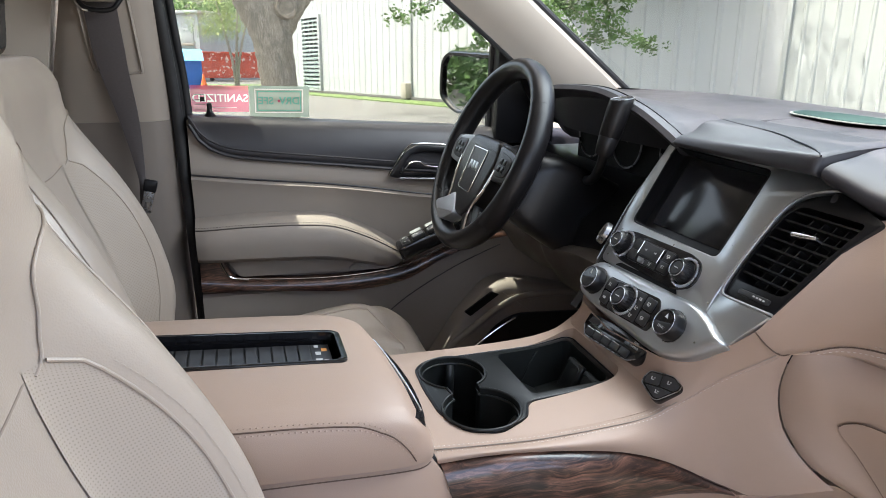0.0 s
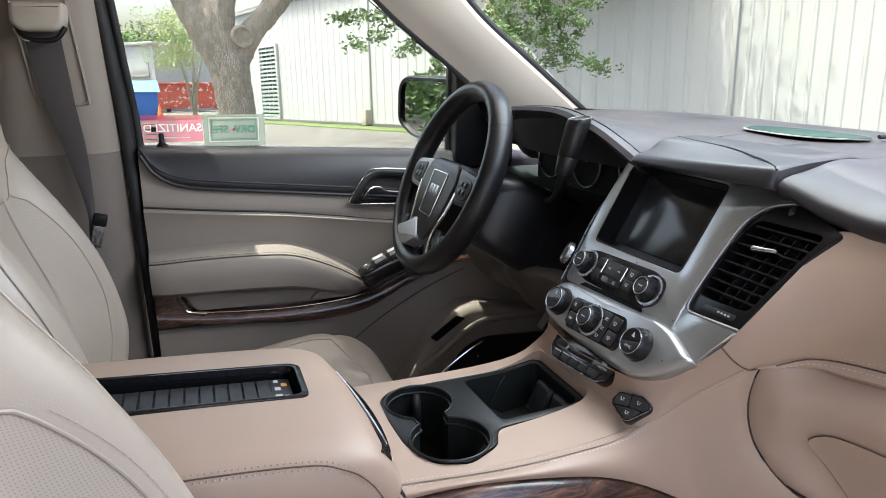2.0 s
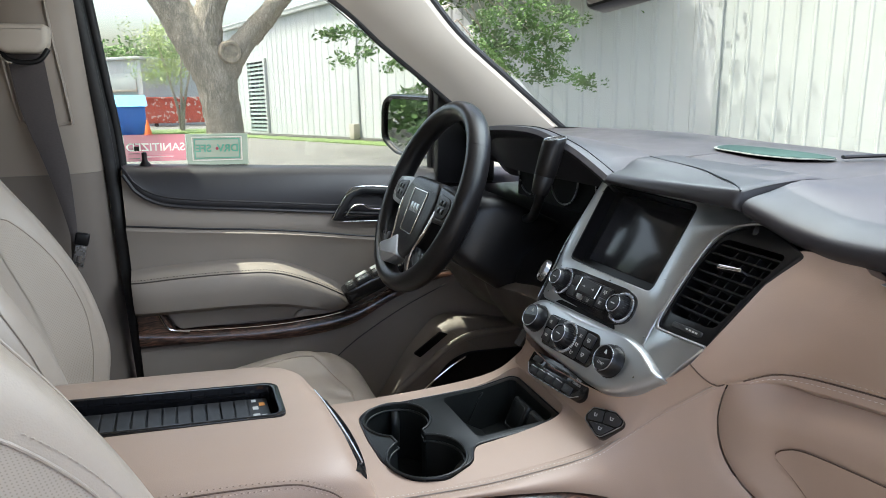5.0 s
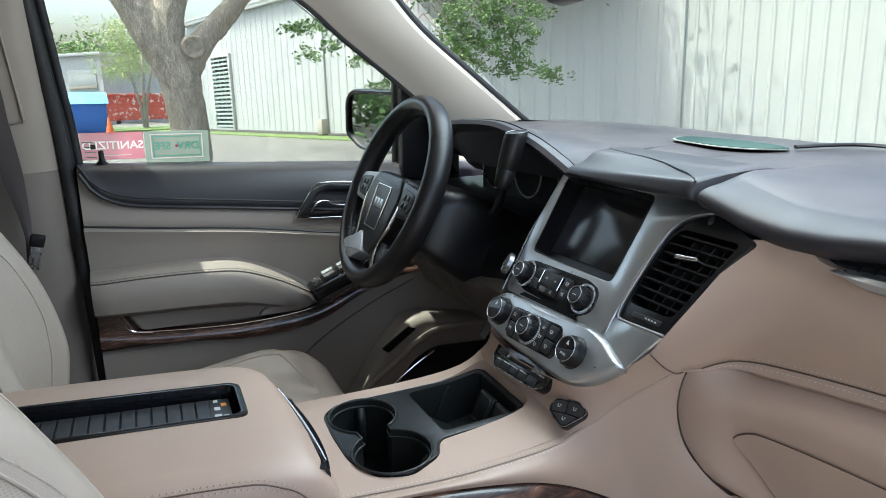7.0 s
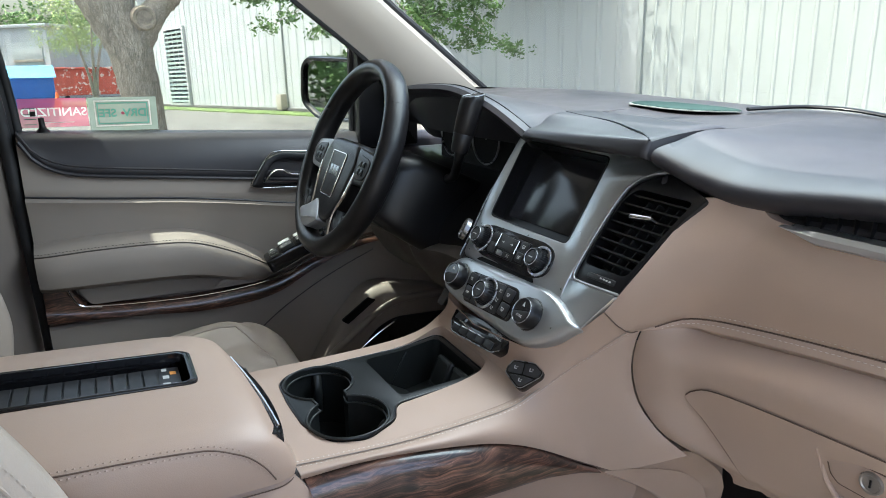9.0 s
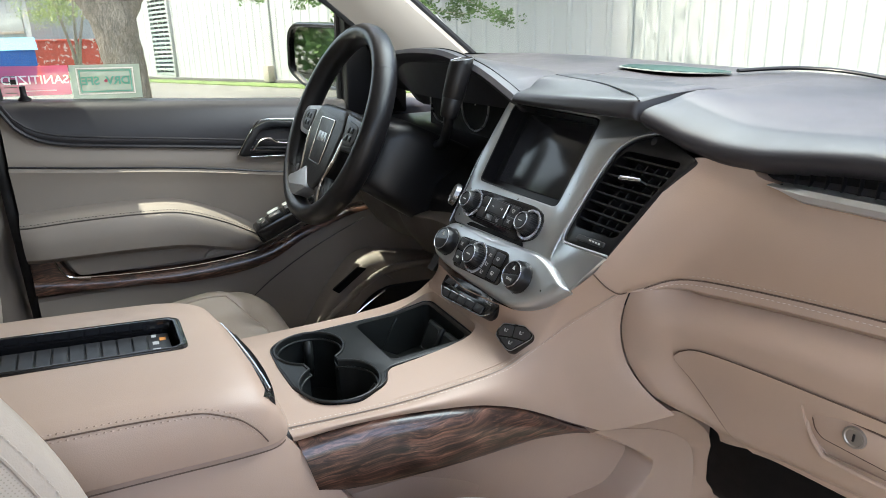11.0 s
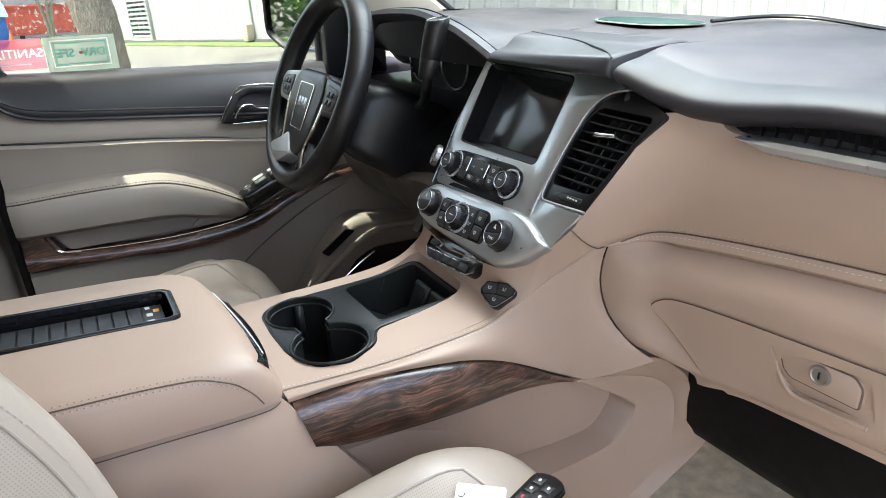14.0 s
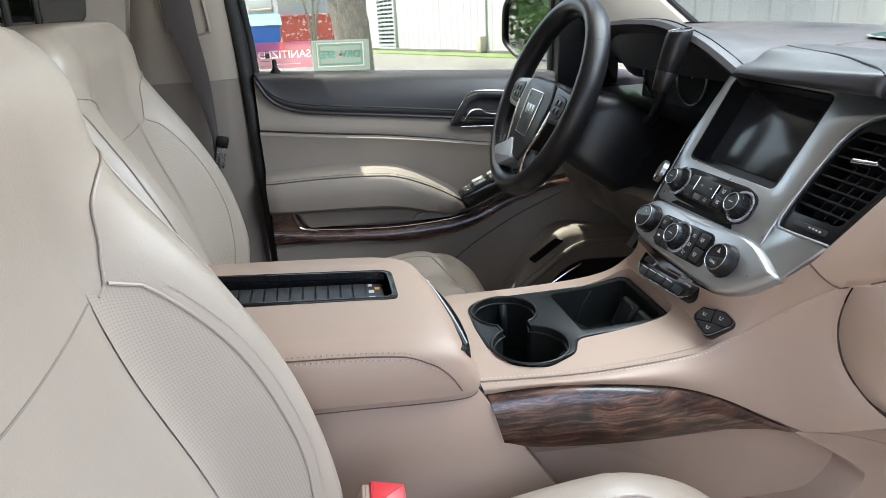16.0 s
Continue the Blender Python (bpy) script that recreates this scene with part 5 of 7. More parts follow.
for k in np.linspace(0, 1, 24):
    row = []
    for s in np.linspace(0, 1, 60) ** 1.3:
        y0 = -0.248 - 0.088 * k ** 1.15 - 0.014 * math.exp(-k / 0.05)
        y = y0 + (-0.80 - y0) * s
        zt = float(top_l(y)) - 0.008 * math.exp(-(s / 0.02) ** 1.5)
        z = zt + (0.932 + 0.02 * s - zt) * k
        row.append((on_low(y, z) - 0.003, y, z))
    gb.append(row)
gb = np.array(gb)
GL = Matrix.Translation((on_low(-0.45, 1.03) - 0.003, -0.45, 1.035))
scoop = rounded([(0.052, 0.011), (0.047, -0.018), (0.030, -0.038), (0.020, -0.041), (-0.055, -0.036), (-0.048, 0.017)], 0.006)
gbx = part("glovebox_door", cut(slab(gb, (0.02, 0, 0)), move(prism(scoop, -0.04, 0.012, "x"), GL)), M_TAN, dash, "tan glovebox door with lock")
edge = np.vstack([gb[::-1, 0], gb[0]])
part("gap", tube(resample(edge, 90) + (0.0004, 0.0006, 0.0006), 0.0008, 6), M_GROOVE, gbx)
pl_ = rounded([(0.046, 0.009), (-0.034, 0.013), (-0.043, 0.004), (-0.043, -0.019), (0.028, -0.0205), (0.037, -0.014)], 0.004)
lt = part("latch", move(prism(pl_, -0.003, 0.013, "x", 0.0015), GL), M_TAN, gbx, "glovebox latch plate")
part("gap", move(tube(np.c_[np.full(len(pl_), -0.0012), pl_ * 1.02], 0.0011, 6, True), GL), M_GROOVE, gbx)
lip_ = resample(cr([(0.001, 0.050, 0.008), (0.000, 0.045, -0.019), (0.0, 0.028, -0.039), (0.0, 0.018, -0.0415), (0.0, -0.054, -0.0365)], 6), 24)
part("finger_lip", move(tube(lip_, np.interp(np.linspace(0, 1, 24), [0, 0.3, 1], [0.0012, 0.0028, 0.0030]), 8), GL), M_TAN, gbx)
part("lock", move(revolve([(0.001, 0.002), (0.008, 0.002), (0.009, 0.0032), (0.0108, 0.003), (0.0115, 0.0)], 28), GL @ pose(-0.0030, -0.002, -0.001, 0, -90, 0)), mat("lock_metal", (0.30, 0.27, 0.24), 0.4, metal=0.7), lt, "round dull metal lock")
part("keyhole", move(block(-0.004, -0.0009, 0.0, 0.004, 0.0009, 0.0042, 0), GL @ pose(-0.0020, -0.002, -0.001, 0, -90, 0)), M_BLACK, lt)
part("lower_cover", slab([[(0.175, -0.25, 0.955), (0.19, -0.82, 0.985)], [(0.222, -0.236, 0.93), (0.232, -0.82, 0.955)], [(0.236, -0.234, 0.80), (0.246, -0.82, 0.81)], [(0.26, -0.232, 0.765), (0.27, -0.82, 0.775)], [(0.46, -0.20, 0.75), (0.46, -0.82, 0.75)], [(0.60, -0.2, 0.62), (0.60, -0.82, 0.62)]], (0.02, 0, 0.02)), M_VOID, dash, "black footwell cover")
# driver side lower dash
kn = []
for y in np.linspace(0.135, 0.765, 14):
    kn.append([(x, y, z) for x, z in ((0.20, 1.20), (0.10, 1.13), (0.085, 1.09), (0.09, 1.04), (0.14, 0.985), (0.24, 0.96), (0.40, 0.95), (0.4, 1.2))])
part("knee_panel", loft(kn), M_BLACK, dash, "dark knee panel below the column")
kt_ = cr([(0.075, 0.66, 1.055), (0.066, 0.54, 1.064), (0.058, 0.475, 1.076), (0.056, 0.415, 1.085), (0.056, 0.385, 1.070), (0.056, 0.32, 1.074), (0.054, 0.255, 1.086), (0.052, 0.19, 1.092), (0.050, 0.135, 1.096)], 6)
part("knee_bolster", slab(np.array([kt_ + q for q in ((0.05, 0, 0.012), (0.012, 0, 0.005), (0.002, 0, 0.0), (0.0, 0, -0.006), (0.010, 0, -0.035), (0.045, 0, -0.085), (0.12, 0, -0.125), (0.26, 0, -0.15))]), (0.012, 0, -0.008)), M_KNEE, dash, "dark brown knee bolster below the column")
part("footwell_back", slab([[(0.5, 0.16, 0.6), (0.5, 0.8, 0.6)], [(0.42, 0.16, 1.0), (0.42, 0.8, 1.0)]], (0.02, 0, 0)), M_RUBBER, dash)
part("start_button", move(revolve([(0.001, 0.003), (0.013, 0.003), (0.015, 0.005), (0.0175, 0.003), (0.018, -0.004)], 30), pose(0.038, 0.136, 1.160, 0, -62, -29)), M_SATIN, dash, "chrome ringed start button")

# ---- centre stack: x to the right, y up the face, z out of it ----
STACK = Matrix(((0, 0.522, -0.853, 0), (-1, 0, 0, 0), (0, 0.853, 0.522, 1.10), (0, 0, 0, 1)))
cs = thing("center_stack", "satin silver center stack with display and climate knobs", "control panel", m=STACK)


def sp(outline, lo, hi, bevel=0.0, seg=2):
    return prism(outline, lo, hi, "z", bevel, seg)


recess = rounded([(-0.094, 0.232), (0.099, 0.232), (0.099, 0.107), (-0.086, 0.105)], 0.010)
upper = rounded([(-0.110, 0.236), (0.168, 0.240), (0.212, 0.230), (0.167, 0.216), (0.149, 0.200), (0.1415, 0.165), (0.1355, 0.115), (0.133, 0.072), (0.135, 0.040), (-0.104, 0.034), (-0.106, 0.07), (-0.116, 0.15)], [0.004, 0.01, 0.003, 0.02, 0.03, 0.04, 0.03, 0.012, 0.004, 0.01, 0.03, 0.05], 6)
C0 = np.array((0.0, 0.168))
oo, ii = star(upper, C0, 160), star(recess, C0, 160)
zr = lambda p, z: np.c_[p, np.full(len(p), z)]
sh_ = lambda p, k: p + (C0 - p) / np.linalg.norm(C0 - p, axis=1)[:, None] * k
bz_ = loft([zr(oo, -0.03), zr(oo, 0.0005), zr(sh_(oo, 0.0015), 0.003), zr(sh_(oo, 0.004), 0.004), zr(sh_(ii, -0.004), 0.004), zr(sh_(ii, -0.001), 0.003), zr(ii, 0.0), zr(ii, -0.02)], caps=False)
bez = part("bezel", bz_, M_SILVER, cs, "satin silver bezel")
part("bezel_tail", sp(rounded([(0.133, 0.071), (0.2145, 0.0735), (0.188, 0.022), (0.136, 0.036)], [0.002, 0.004, 0.004, 0.01]), -0.03, 0.004, 0.002), M_SILVER, bez)
part("vent_edge", tube(np.c_[cr([(0.211, 0.228), (0.189, 0.2235), (0.168, 0.215), (0.153, 0.2005), (0.1455, 0.182), (0.1415, 0.158), (0.138, 0.127), (0.1355, 0.09), (0.1385, 0.0745), (0.152, 0.0715), (0.216, 0.0755)], 6), np.full(61, 0.0035)], 0.0016, 8), M_SILVER, bez)
dsp = part("display", sp(rounded([(-0.093, 0.231), (0.098, 0.231), (0.098, 0.108), (-0.085, 0.106)], 0.01), -0.024, -0.019), M_BLACK, cs, "black display surround")
part("screen", sp(rounded([(-0.072, 0.228), (0.091, 0.228), (0.090, 0.120), (-0.070, 0.117)], 0.004), -0.019, -0.0165, 0.001), M_SCREEN, dsp, "dark switched-off touch screen")
part("recess_wall", cut(sp(recess, -0.02, 0.003), sp(rounded([(-0.092, 0.230), (0.097, 0.230), (0.097, 0.109), (-0.084, 0.107)], 0.009), -0.03, 0.02)), M_BLACK, dsp)
# raised lower wing that holds the climate knobs
wing = resample(rounded([(-0.116, 0.008), (-0.092, 0.033), (0.0, 0.038), (0.133, 0.047), (0.190, 0.022), (0.158, -0.013), (0.126, -0.031), (0.085, -0.034), (-0.03, -0.031), (-0.070, -0.028), (-0.104, -0.022)], [0.016, 0.02, 0.03, 0.03, 0.004, 0.02, 0.02, 0.03, 0.03, 0.02, 0.016], 8), 220, True)
wc_ = np.array((0.03, 0.004))
wl_ = [(wing * 0.97 + wc_ * 0.03, -0.03), (wing, 0.001)]
for k in np.linspace(0, 1, 7)[1:]:
    g_ = wc_ - wing
    wl_.append((wing + g_ / np.linalg.norm(g_, axis=1)[:, None] * 0.015 * (1 - math.cos(k * math.pi / 2)), 0.001 + 0.013 * math.sin(k * math.pi / 2)))
part("wing", loft([np.c_[p, np.full(len(p), h)] for p, h in wl_]), M_SILVER, cs, "satin silver climate panel surround")
up_p = rounded([(-0.094, 0.060), (-0.092, 0.086), (-0.062, 0.094), (0.066, 0.099), (0.092, 0.092), (0.097, 0.060), (0.066, 0.046), (-0.062, 0.046)], [0.016, 0.016, 0.010, 0.010, 0.02, 0.02, 0.010, 0.012])
rad = part("radio_panel", sp(up_p, -0.01, 0.0062, 0.0018), M_GLOSS, cs, "gloss black radio button panel")
part("slot", sp(rounded([(-0.062, 0.0375), (0.078, 0.0435), (0.072, 0.0495), (-0.052, 0.0440)], 0.003), -0.01, 0.0052), M_VOID, cs)


def knob(cx, cy, rb, rf, h, base, parent, ridges=36, style="radio"):
    """A turned knob: a ridged skirt of radius rb, a rimmed face of radius rf at height h."""
    b = bmesh.new()
    n = ridges * 4
    a = np.linspace(0, 2 * math.pi, n, endpoint=False)
    rings = []
    for r, z, w in ((rb + 0.001, 0.0, 0), (rb + 0.001, 0.002, 0), (rb, 0.003, 0.0), (rb, 0.0035, 1), (rb - 0.0008, h * 0.72, 1), (rb - 0.0016, h * 0.80, 0.3), (rf + 0.0022, h * 0.93, 0), (rf + 0.0014, h, 0), (rf, h, 0), (rf - 0.0008, h - 0.0012, 0), (0.001, h - 0.0012, 0)):
        q = r + 0.00035 * w * np.sign(np.cos(ridges * a))
        rings.append(np.c_[cx + q * np.cos(a), cy + q * np.sin(a), np.full(n, base + z)])
    k = part("knob", loft(rings, bm=b), M_BLACK, parent, smooth=30)
    at = Matrix.Translation((cx, cy, base))
    part("face_rim", move(tube(np.c_[circle(0, 0, rf + 0.0009, 40), np.full(40, h)], 0.0006, 6, True), at), M_SATIN, k, "thin satin rim")
    if style == "radio":
        q = np.linspace(0, 2 * math.pi, 144, endpoint=False)
        rr_ = rb + 0.0042
        bead = tube(np.c_[rr_ * np.cos(q), rr_ * np.sin(q), np.full(144, 0.0028)], 0.0016 + 0.0008 * np.cos(q * 48), 6, True)
        part("crystal_ring", move(bead, at), M_SATIN, k, "faceted bright ring", smooth=0)
        part("cap", move(revolve([(0.001, 0.0004), (rf * 0.8, 0.0002), (rf - 0.0012, -0.0010)], 30), at @ pose(0, 0, h - 0.0002)), M_BTN, k)
        part("mark", move(block(-rf * 0.35, -0.0007, 0, rf * 0.35, 0.0007, 0.0008, 0), at @ pose(0, 0, h)), M_MARK, k)
    else:
        part("ring", move(tube(np.c_[circle(0, 0, rb + 0.0016, 48), np.full(48, 0.0012)], 0.0009, 8, True), at), M_SATIN, k, "thin satin ring")
        half = [(rf * 0.92 * math.cos(q), rf * 0.92 * math.sin(q)) for q in np.linspace(0.25, math.pi + 0.25, 22)]
        part("window", move(prism(half, 0, 0.0011, "z"), at @ pose(0, 0, h - 0.0013)), M_GLOSS, k, "gloss black half face")
        half = [(rf * 0.92 * math.cos(q), rf * 0.92 * math.sin(q)) for q in np.linspace(math.pi + 0.29, 2 * math.pi + 0.21, 22)]
        part("cap", move(prism(half, 0, 0.0016, "z", 0.0004), at @ pose(0, 0, h - 0.0013)), M_BTN, k)
    return k


def glyph(kind, x, y, s, z, parent, m=None):
    """A small printed sign of plain bars, s wide, at a place on a face."""
    b = bmesh.new()
    bars = {"arrow": ((-0.5, -0.1, 0.1, 0.1), (0.1, -0.3, 0.3, 0.3), (0.3, -0.15, 0.5, 0.15)), "lines": ((-0.5, 0.2, 0.5, 0.35), (-0.5, -0.08, 0.3, 0.08), (-0.5, -0.35, 0.5, -0.2)), "seat": ((-0.4, -0.4, 0.3, -0.2), (-0.5, -0.3, -0.25, 0.5), (0.1, 0.0, 0.22, 0.35), (0.35, 0.0, 0.47, 0.35)), "window": ((-0.5, 0.25, 0.5, 0.4), (-0.5, -0.25, -0.35, 0.3), (0.35, -0.25, 0.5, 0.3), (-0.2, -0.5, -0.08, 0.0), (0.08, -0.5, 0.2, 0.0)), "ticks": ((-0.5, -0.3, -0.3, 0.3), (-0.1, -0.3, 0.1, 0.3), (0.3, -0.3, 0.5, 0.3))}[kind]
    for x0, y0, x1, y1 in bars:
        block(x + x0 * s, y + y0 * s, z, x + x1 * s, y + y1 * s, z + 0.0004, 0, bm=b)
    if m is not None:
        move(b, m)
    return part("print", b, M_MARK, parent, smooth=0)


for x, y in ((-0.0675, 0.0700), (0.0725, 0.0730)):
    knob(x, y, 0.0150, 0.0105, 0.019, 0.005, cs, 30)
# radio keys: a wide rocker between two columns, two small keys below it
part("key_frame", sp(rounded([(-0.048, 0.087), (0.044, 0.090), (0.046, 0.057), (-0.046, 0.053)], 0.005), 0.0, 0.0078, 0.001), M_BLACK, rad)
for x0, x1, y0, y1, gl_ in ((-0.044, -0.0265, 0.0725, 0.0855, ""), (-0.044, -0.0265, 0.0565, 0.0705, ""), (0.0245, 0.0415, 0.0745, 0.0880, "window"), (0.0245, 0.0415, 0.0590, 0.0725, "lines")):
    kb_ = part("key", sp(rect(x0, y0, x1, y1, 0.002), 0.004, 0.0100, 0.001), M_BTN, rad)
    if gl_:
        glyph(gl_, (x0 + x1) / 2, (y0 + y1) / 2, 0.006, 0.0099, rad)
part("rocker_key", sp(rect(-0.0215, 0.0665, 0.0200, 0.0865, 0.002), 0.004, 0.0125, 0.0016), M_BTN, rad, "wide raised rocker key")
for x in (-0.0235, 0.0218):
    part("key_edge", sp(rect(x - 0.0008, 0.0665, x + 0.0008, 0.0865), 0.004, 0.0122), M_CHROME, rad, "bright key edge")
glyph("arrow", -0.011, 0.0765, 0.0055, 0.0124, rad)
glyph("arrow", 0.010, 0.0772, 0.0055, 0.0124, rad)
part("key", sp(rect(-0.0215, 0.0565, -0.0065, 0.0640, 0.0015), 0.004, 0.0096, 0.001), M_SATIN, rad, "grey key")
part("key", sp(rect(-0.0045, 0.0570, 0.0200, 0.0645, 0.0015), 0.004, 0.0096, 0.001), M_BTN, rad)
glyph("lines", 0.008, 0.0607, 0.006, 0.0095, rad)
for x, y in ((-0.0660, 0.0030), (0.1125, 0.0075)):
    kd_ = knob(x, y, 0.0200, 0.0155, 0.018, 0.012, cs, 8, "dial")
    # grey triangle paints the glint on the dial's gloss half
    part("glint_mark", sp([(x - 0.0025, y + 0.006), (x + 0.003, y + 0.0055), (x - 0.0005, y + 0.0115)], 0.0298, 0.0302), M_MARK, kd_)
    if x > 0:
        lettering("SYNC", 0.0048, pose(x + 0.001, y - 0.0070, 0.0304), M_MARK, cs)
clp = rounded([(-0.040, 0.0205), (0.072, 0.0290), (0.086, 0.006), (0.080, -0.0165), (-0.030, -0.0235), (-0.040, -0.006)], [0.006, 0.008, 0.02, 0.006, 0.006, 0.02])
cm = part("climate_panel", sp(clp, 0.0, 0.0158, 0.0015), M_GLOSS, cs, "black climate button panel")
part("fan_plate", sp(rounded([(-0.0165, 0.0205), (0.0475, 0.0245), (0.0515, -0.0165), (-0.0115, -0.0205)], 0.003), 0.01, 0.0172, 0.001), M_BTN, cm, "dark grey plate under the fan knob")
knob(0.0165, 0.0030, 0.0165, 0.0118, 0.017, 0.016, cs, 26)
glyph("lines", 0.0415, 0.0150, 0.0055, 0.0172, cm)
glyph("seat", 0.0425, 0.0020, 0.0060, 0.0172, cm)
glyph("seat", 0.0400, -0.0105, 0.0060, 0.0172, cm)
for x0, y0, gl_ in ((-0.0375, 0.0015, "lines"), (-0.0335, -0.0180, "ticks"), (0.0525, 0.0065, "window"), (0.0545, -0.0135, "window")):
    part("button", sp(rect(x0, y0, x0 + 0.0185, y0 + 0.0175, 0.003), 0.012, 0.0185, 0.0012), M_BTN, cm)
    glyph(gl_, x0 + 0.009, y0 + 0.0085, 0.0058, 0.0185, cm)
# row of switches under the knobs
CH = Matrix.Translation((0.0120, -0.0520, -0.0035)) @ pose(0, 0, 0, -6, 0, 2)
sr = part("switch_bar", move(sp(rounded([(-0.068, 0.014), (0.078, 0.024), (0.068, -0.004), (0.054, -0.0135), (-0.050, -0.0195), (-0.066, -0.006)], [0.004, 0.004, 0.006, 0.005, 0.006, 0.006]), -0.02, 0.0050, 0.002), CH), M_GLOSS, cs, "black toggle switch row")
part("lens", move(sp(rounded([(-0.030, 0.000), (0.028, 0.003), (0.030, 0.013), (-0.026, 0.011)], 0.002), 0.003, 0.0056, 0.0008), CH), M_SCREEN, sr)
part("switch", move(sp(rounded([(-0.058, 0.001), (-0.038, 0.002), (-0.034, 0.011), (-0.056, 0.010)], 0.002), 0.002, 0.0070, 0.001), CH), M_BTN, sr)
for i in range(5):
    o_ = Matrix.Translation((i * 0.0205, i * 0.0010, 0))
    part("switch", move(sp(rect(-0.051, -0.0155, -0.0325, -0.0045, 0.002), 0.002, 0.0078, 0.0016), CH @ o_), M_BTN, sr)
    if i < 4:
        part("chrome_lip", move(sp(rect(-0.050, -0.0062, -0.0335, -0.0046, 0.0006), 0.004, 0.0090, 0.0004), CH @ o_), M_CHROME, sr, "bright switch edge")
part("frame_line", move(tube(np.c_[rounded([(-0.064, -0.005), (-0.050, -0.0185), (0.052, -0.0135), (0.065, -0.005)], [0.001, 0.006, 0.005, 0.001])[3:-3], np.full(14, 0.0050)], 0.0008, 6), CH), M_SATIN, sr)
for word, yy in (("REAR", 0.0125), ("CLIMATE", 0.0065)):
    lettering(word, 0.0046, CH @ pose(0.050, yy, 0.0053), M_MARK, sr)
# side air vent
vo = rounded([(0.208, 0.2275), (0.2645, 0.206), (0.2417, 0.166), (0.2237, 0.114), (0.215, 0.076), (0.1375, 0.072), (0.1365, 0.10), (0.1405, 0.150), (0.150, 0.195), (0.169, 0.214)], [0.006, 0.006, 0.03, 0.03, 0.004, 0.012, 0.02, 0.03, 0.02, 0.02])
vi = rounded([(0.165, 0.200), (0.249, 0.200), (0.232, 0.155), (0.212, 0.097), (0.142, 0.094), (0.142, 0.12), (0.146, 0.155), (0.153, 0.185)], 0.008)
vt = part("air_vent", cut(sp(vo, -0.05, 0.001, 0.002), sp(vi, -0.04, 0.03)), M_BLACK, cs, "black slatted air vent")
for i in range(8):
    y = 0.106 + i * 0.0122
    xl = float(table([0.09, 0.13, 0.165, 0.21], [0.141, 0.142, 0.147, 0.160])(y))
    xr = float(table([0.09, 0.2], [0.211, 0.247])(y))
    part("slat", sp(rect(xl, y, xr, y + 0.0022), -0.03, -0.002), M_BLACK, vt)
for i in range(5):
    x = 0.158 + i * 0.0155
    part("fin", sp([(x, 0.10), (x + 0.0015, 0.10), (x + 0.0215, 0.197), (x + 0.02, 0.197)], -0.034, -0.012), M_BTN, vt)
part("vent_tab", sp(rounded([(0.178, 0.162), (0.211, 0.166), (0.211, 0.171), (0.178, 0.168)], 0.002), -0.01, 0.008, 0.002), M_CHROME, vt, "chrome vent tab")
part("vent_wheel", sp(rounded([(0.158, 0.080), (0.203, 0.082), (0.203, 0.089), (0.158, 0.087)], 0.002), -0.01, 0.004, 0.001), M_BTN, vt)
for i in range(4):
    part("mark", sp(rect(0.180 + i * 0.005, 0.084, 0.183 + i * 0.005, 0.086), 0.0035, 0.0044), M_MARK, vt)
# left cheek of the stack towards the driver
ck = np.array([cr(r, 5) for r in ([(-0.108, 0.236, 0.0), (-0.122, 0.238, -0.020), (-0.136, 0.240, -0.07)], [(-0.118, 0.15, 0.0), (-0.134, 0.15, -0.016), (-0.146, 0.15, -0.07)], [(-0.110, 0.085, 0.0), (-0.130, 0.08, -0.014), (-0.144, 0.07, -0.07)], [(-0.106, 0.035, 0.0), (-0.128, 0.03, -0.014), (-0.144, 0.03, -0.07)], [(-0.110, -0.05, 0.0), (-0.126, -0.05, -0.02), (-0.14, -0.05, -0.07)])])
ck = np.stack([cr(ck[:, j], 6) for j in range(ck.shape[1])], 1)
part("cheek", slab(ck, (0.012, 0, -0.004)), M_BTN, cs, "dark grey side of the stack")
part("cheek_line", tube(ck[1:19, 4] + (-0.001, 0, 0.001), 0.0011, 6), M_SATIN, cs)
part("core", block(-0.125, 0.05, -0.10, 0.165, 0.23, -0.03, 0.004), M_BLACK, cs)

# ---- steering wheel: local z points at the driver ----
TIL = 24.5
WH = Matrix.Translation((-0.052, 0.425, 1.240)) @ Matrix.Rotation(radians(-90 + TIL), 4, "Y") @ Matrix.Rotation(radians(-90), 4, "Z")
wl = thing("steering_wheel", "black leather steering wheel with silver spokes", "steering wheel", m=WH)
R = 0.172
ring = np.c_[circle(0, 0, R, 96), np.zeros(96)]
part("rim", move(tube(ring, 0.0180, 20, True), Matrix.Diagonal((1, 1, 1.25, 1))), M_HIDE, wl, "black leather rim")
for a in (38, 142, 218, 322):
    c = np.array([R * math.cos(radians(a)), R * math.sin(radians(a)), 0])
    t = np.array([-math.sin(radians(a)), math.cos(radians(a)), 0]) * 0.0012
    part("seam", move(tube([c - t, c + t], 0.0183, 18), Matrix.Diagonal((1, 1, 1.25, 1))), M_BLACK, wl)
hub = rounded([(-0.070, 0.032), (0.070, 0.032), (0.088, -0.002), (0.072, -0.088), (0.040, -0.126), (-0.040, -0.126), (-0.072, -0.088), (-0.088, -0.002)], 0.022)
part("airbag_cover", prism(hub, -0.035, 0.014, "z", 0.012, 4), M_HIDE, wl, "black airbag cover")
part("hub_back", move(revolve([(0.05, -0.06), (0.055, -0.03), (0.07, -0.02), (0.06, -0.015)], 30), Matrix.Translation((0, -0.045, 0))), M_BLACK, wl)
bg_ = rounded([(-0.036, 0.006), (0.036, 0.006), (0.030, -0.078), (-0.030, -0.078)], 0.006)
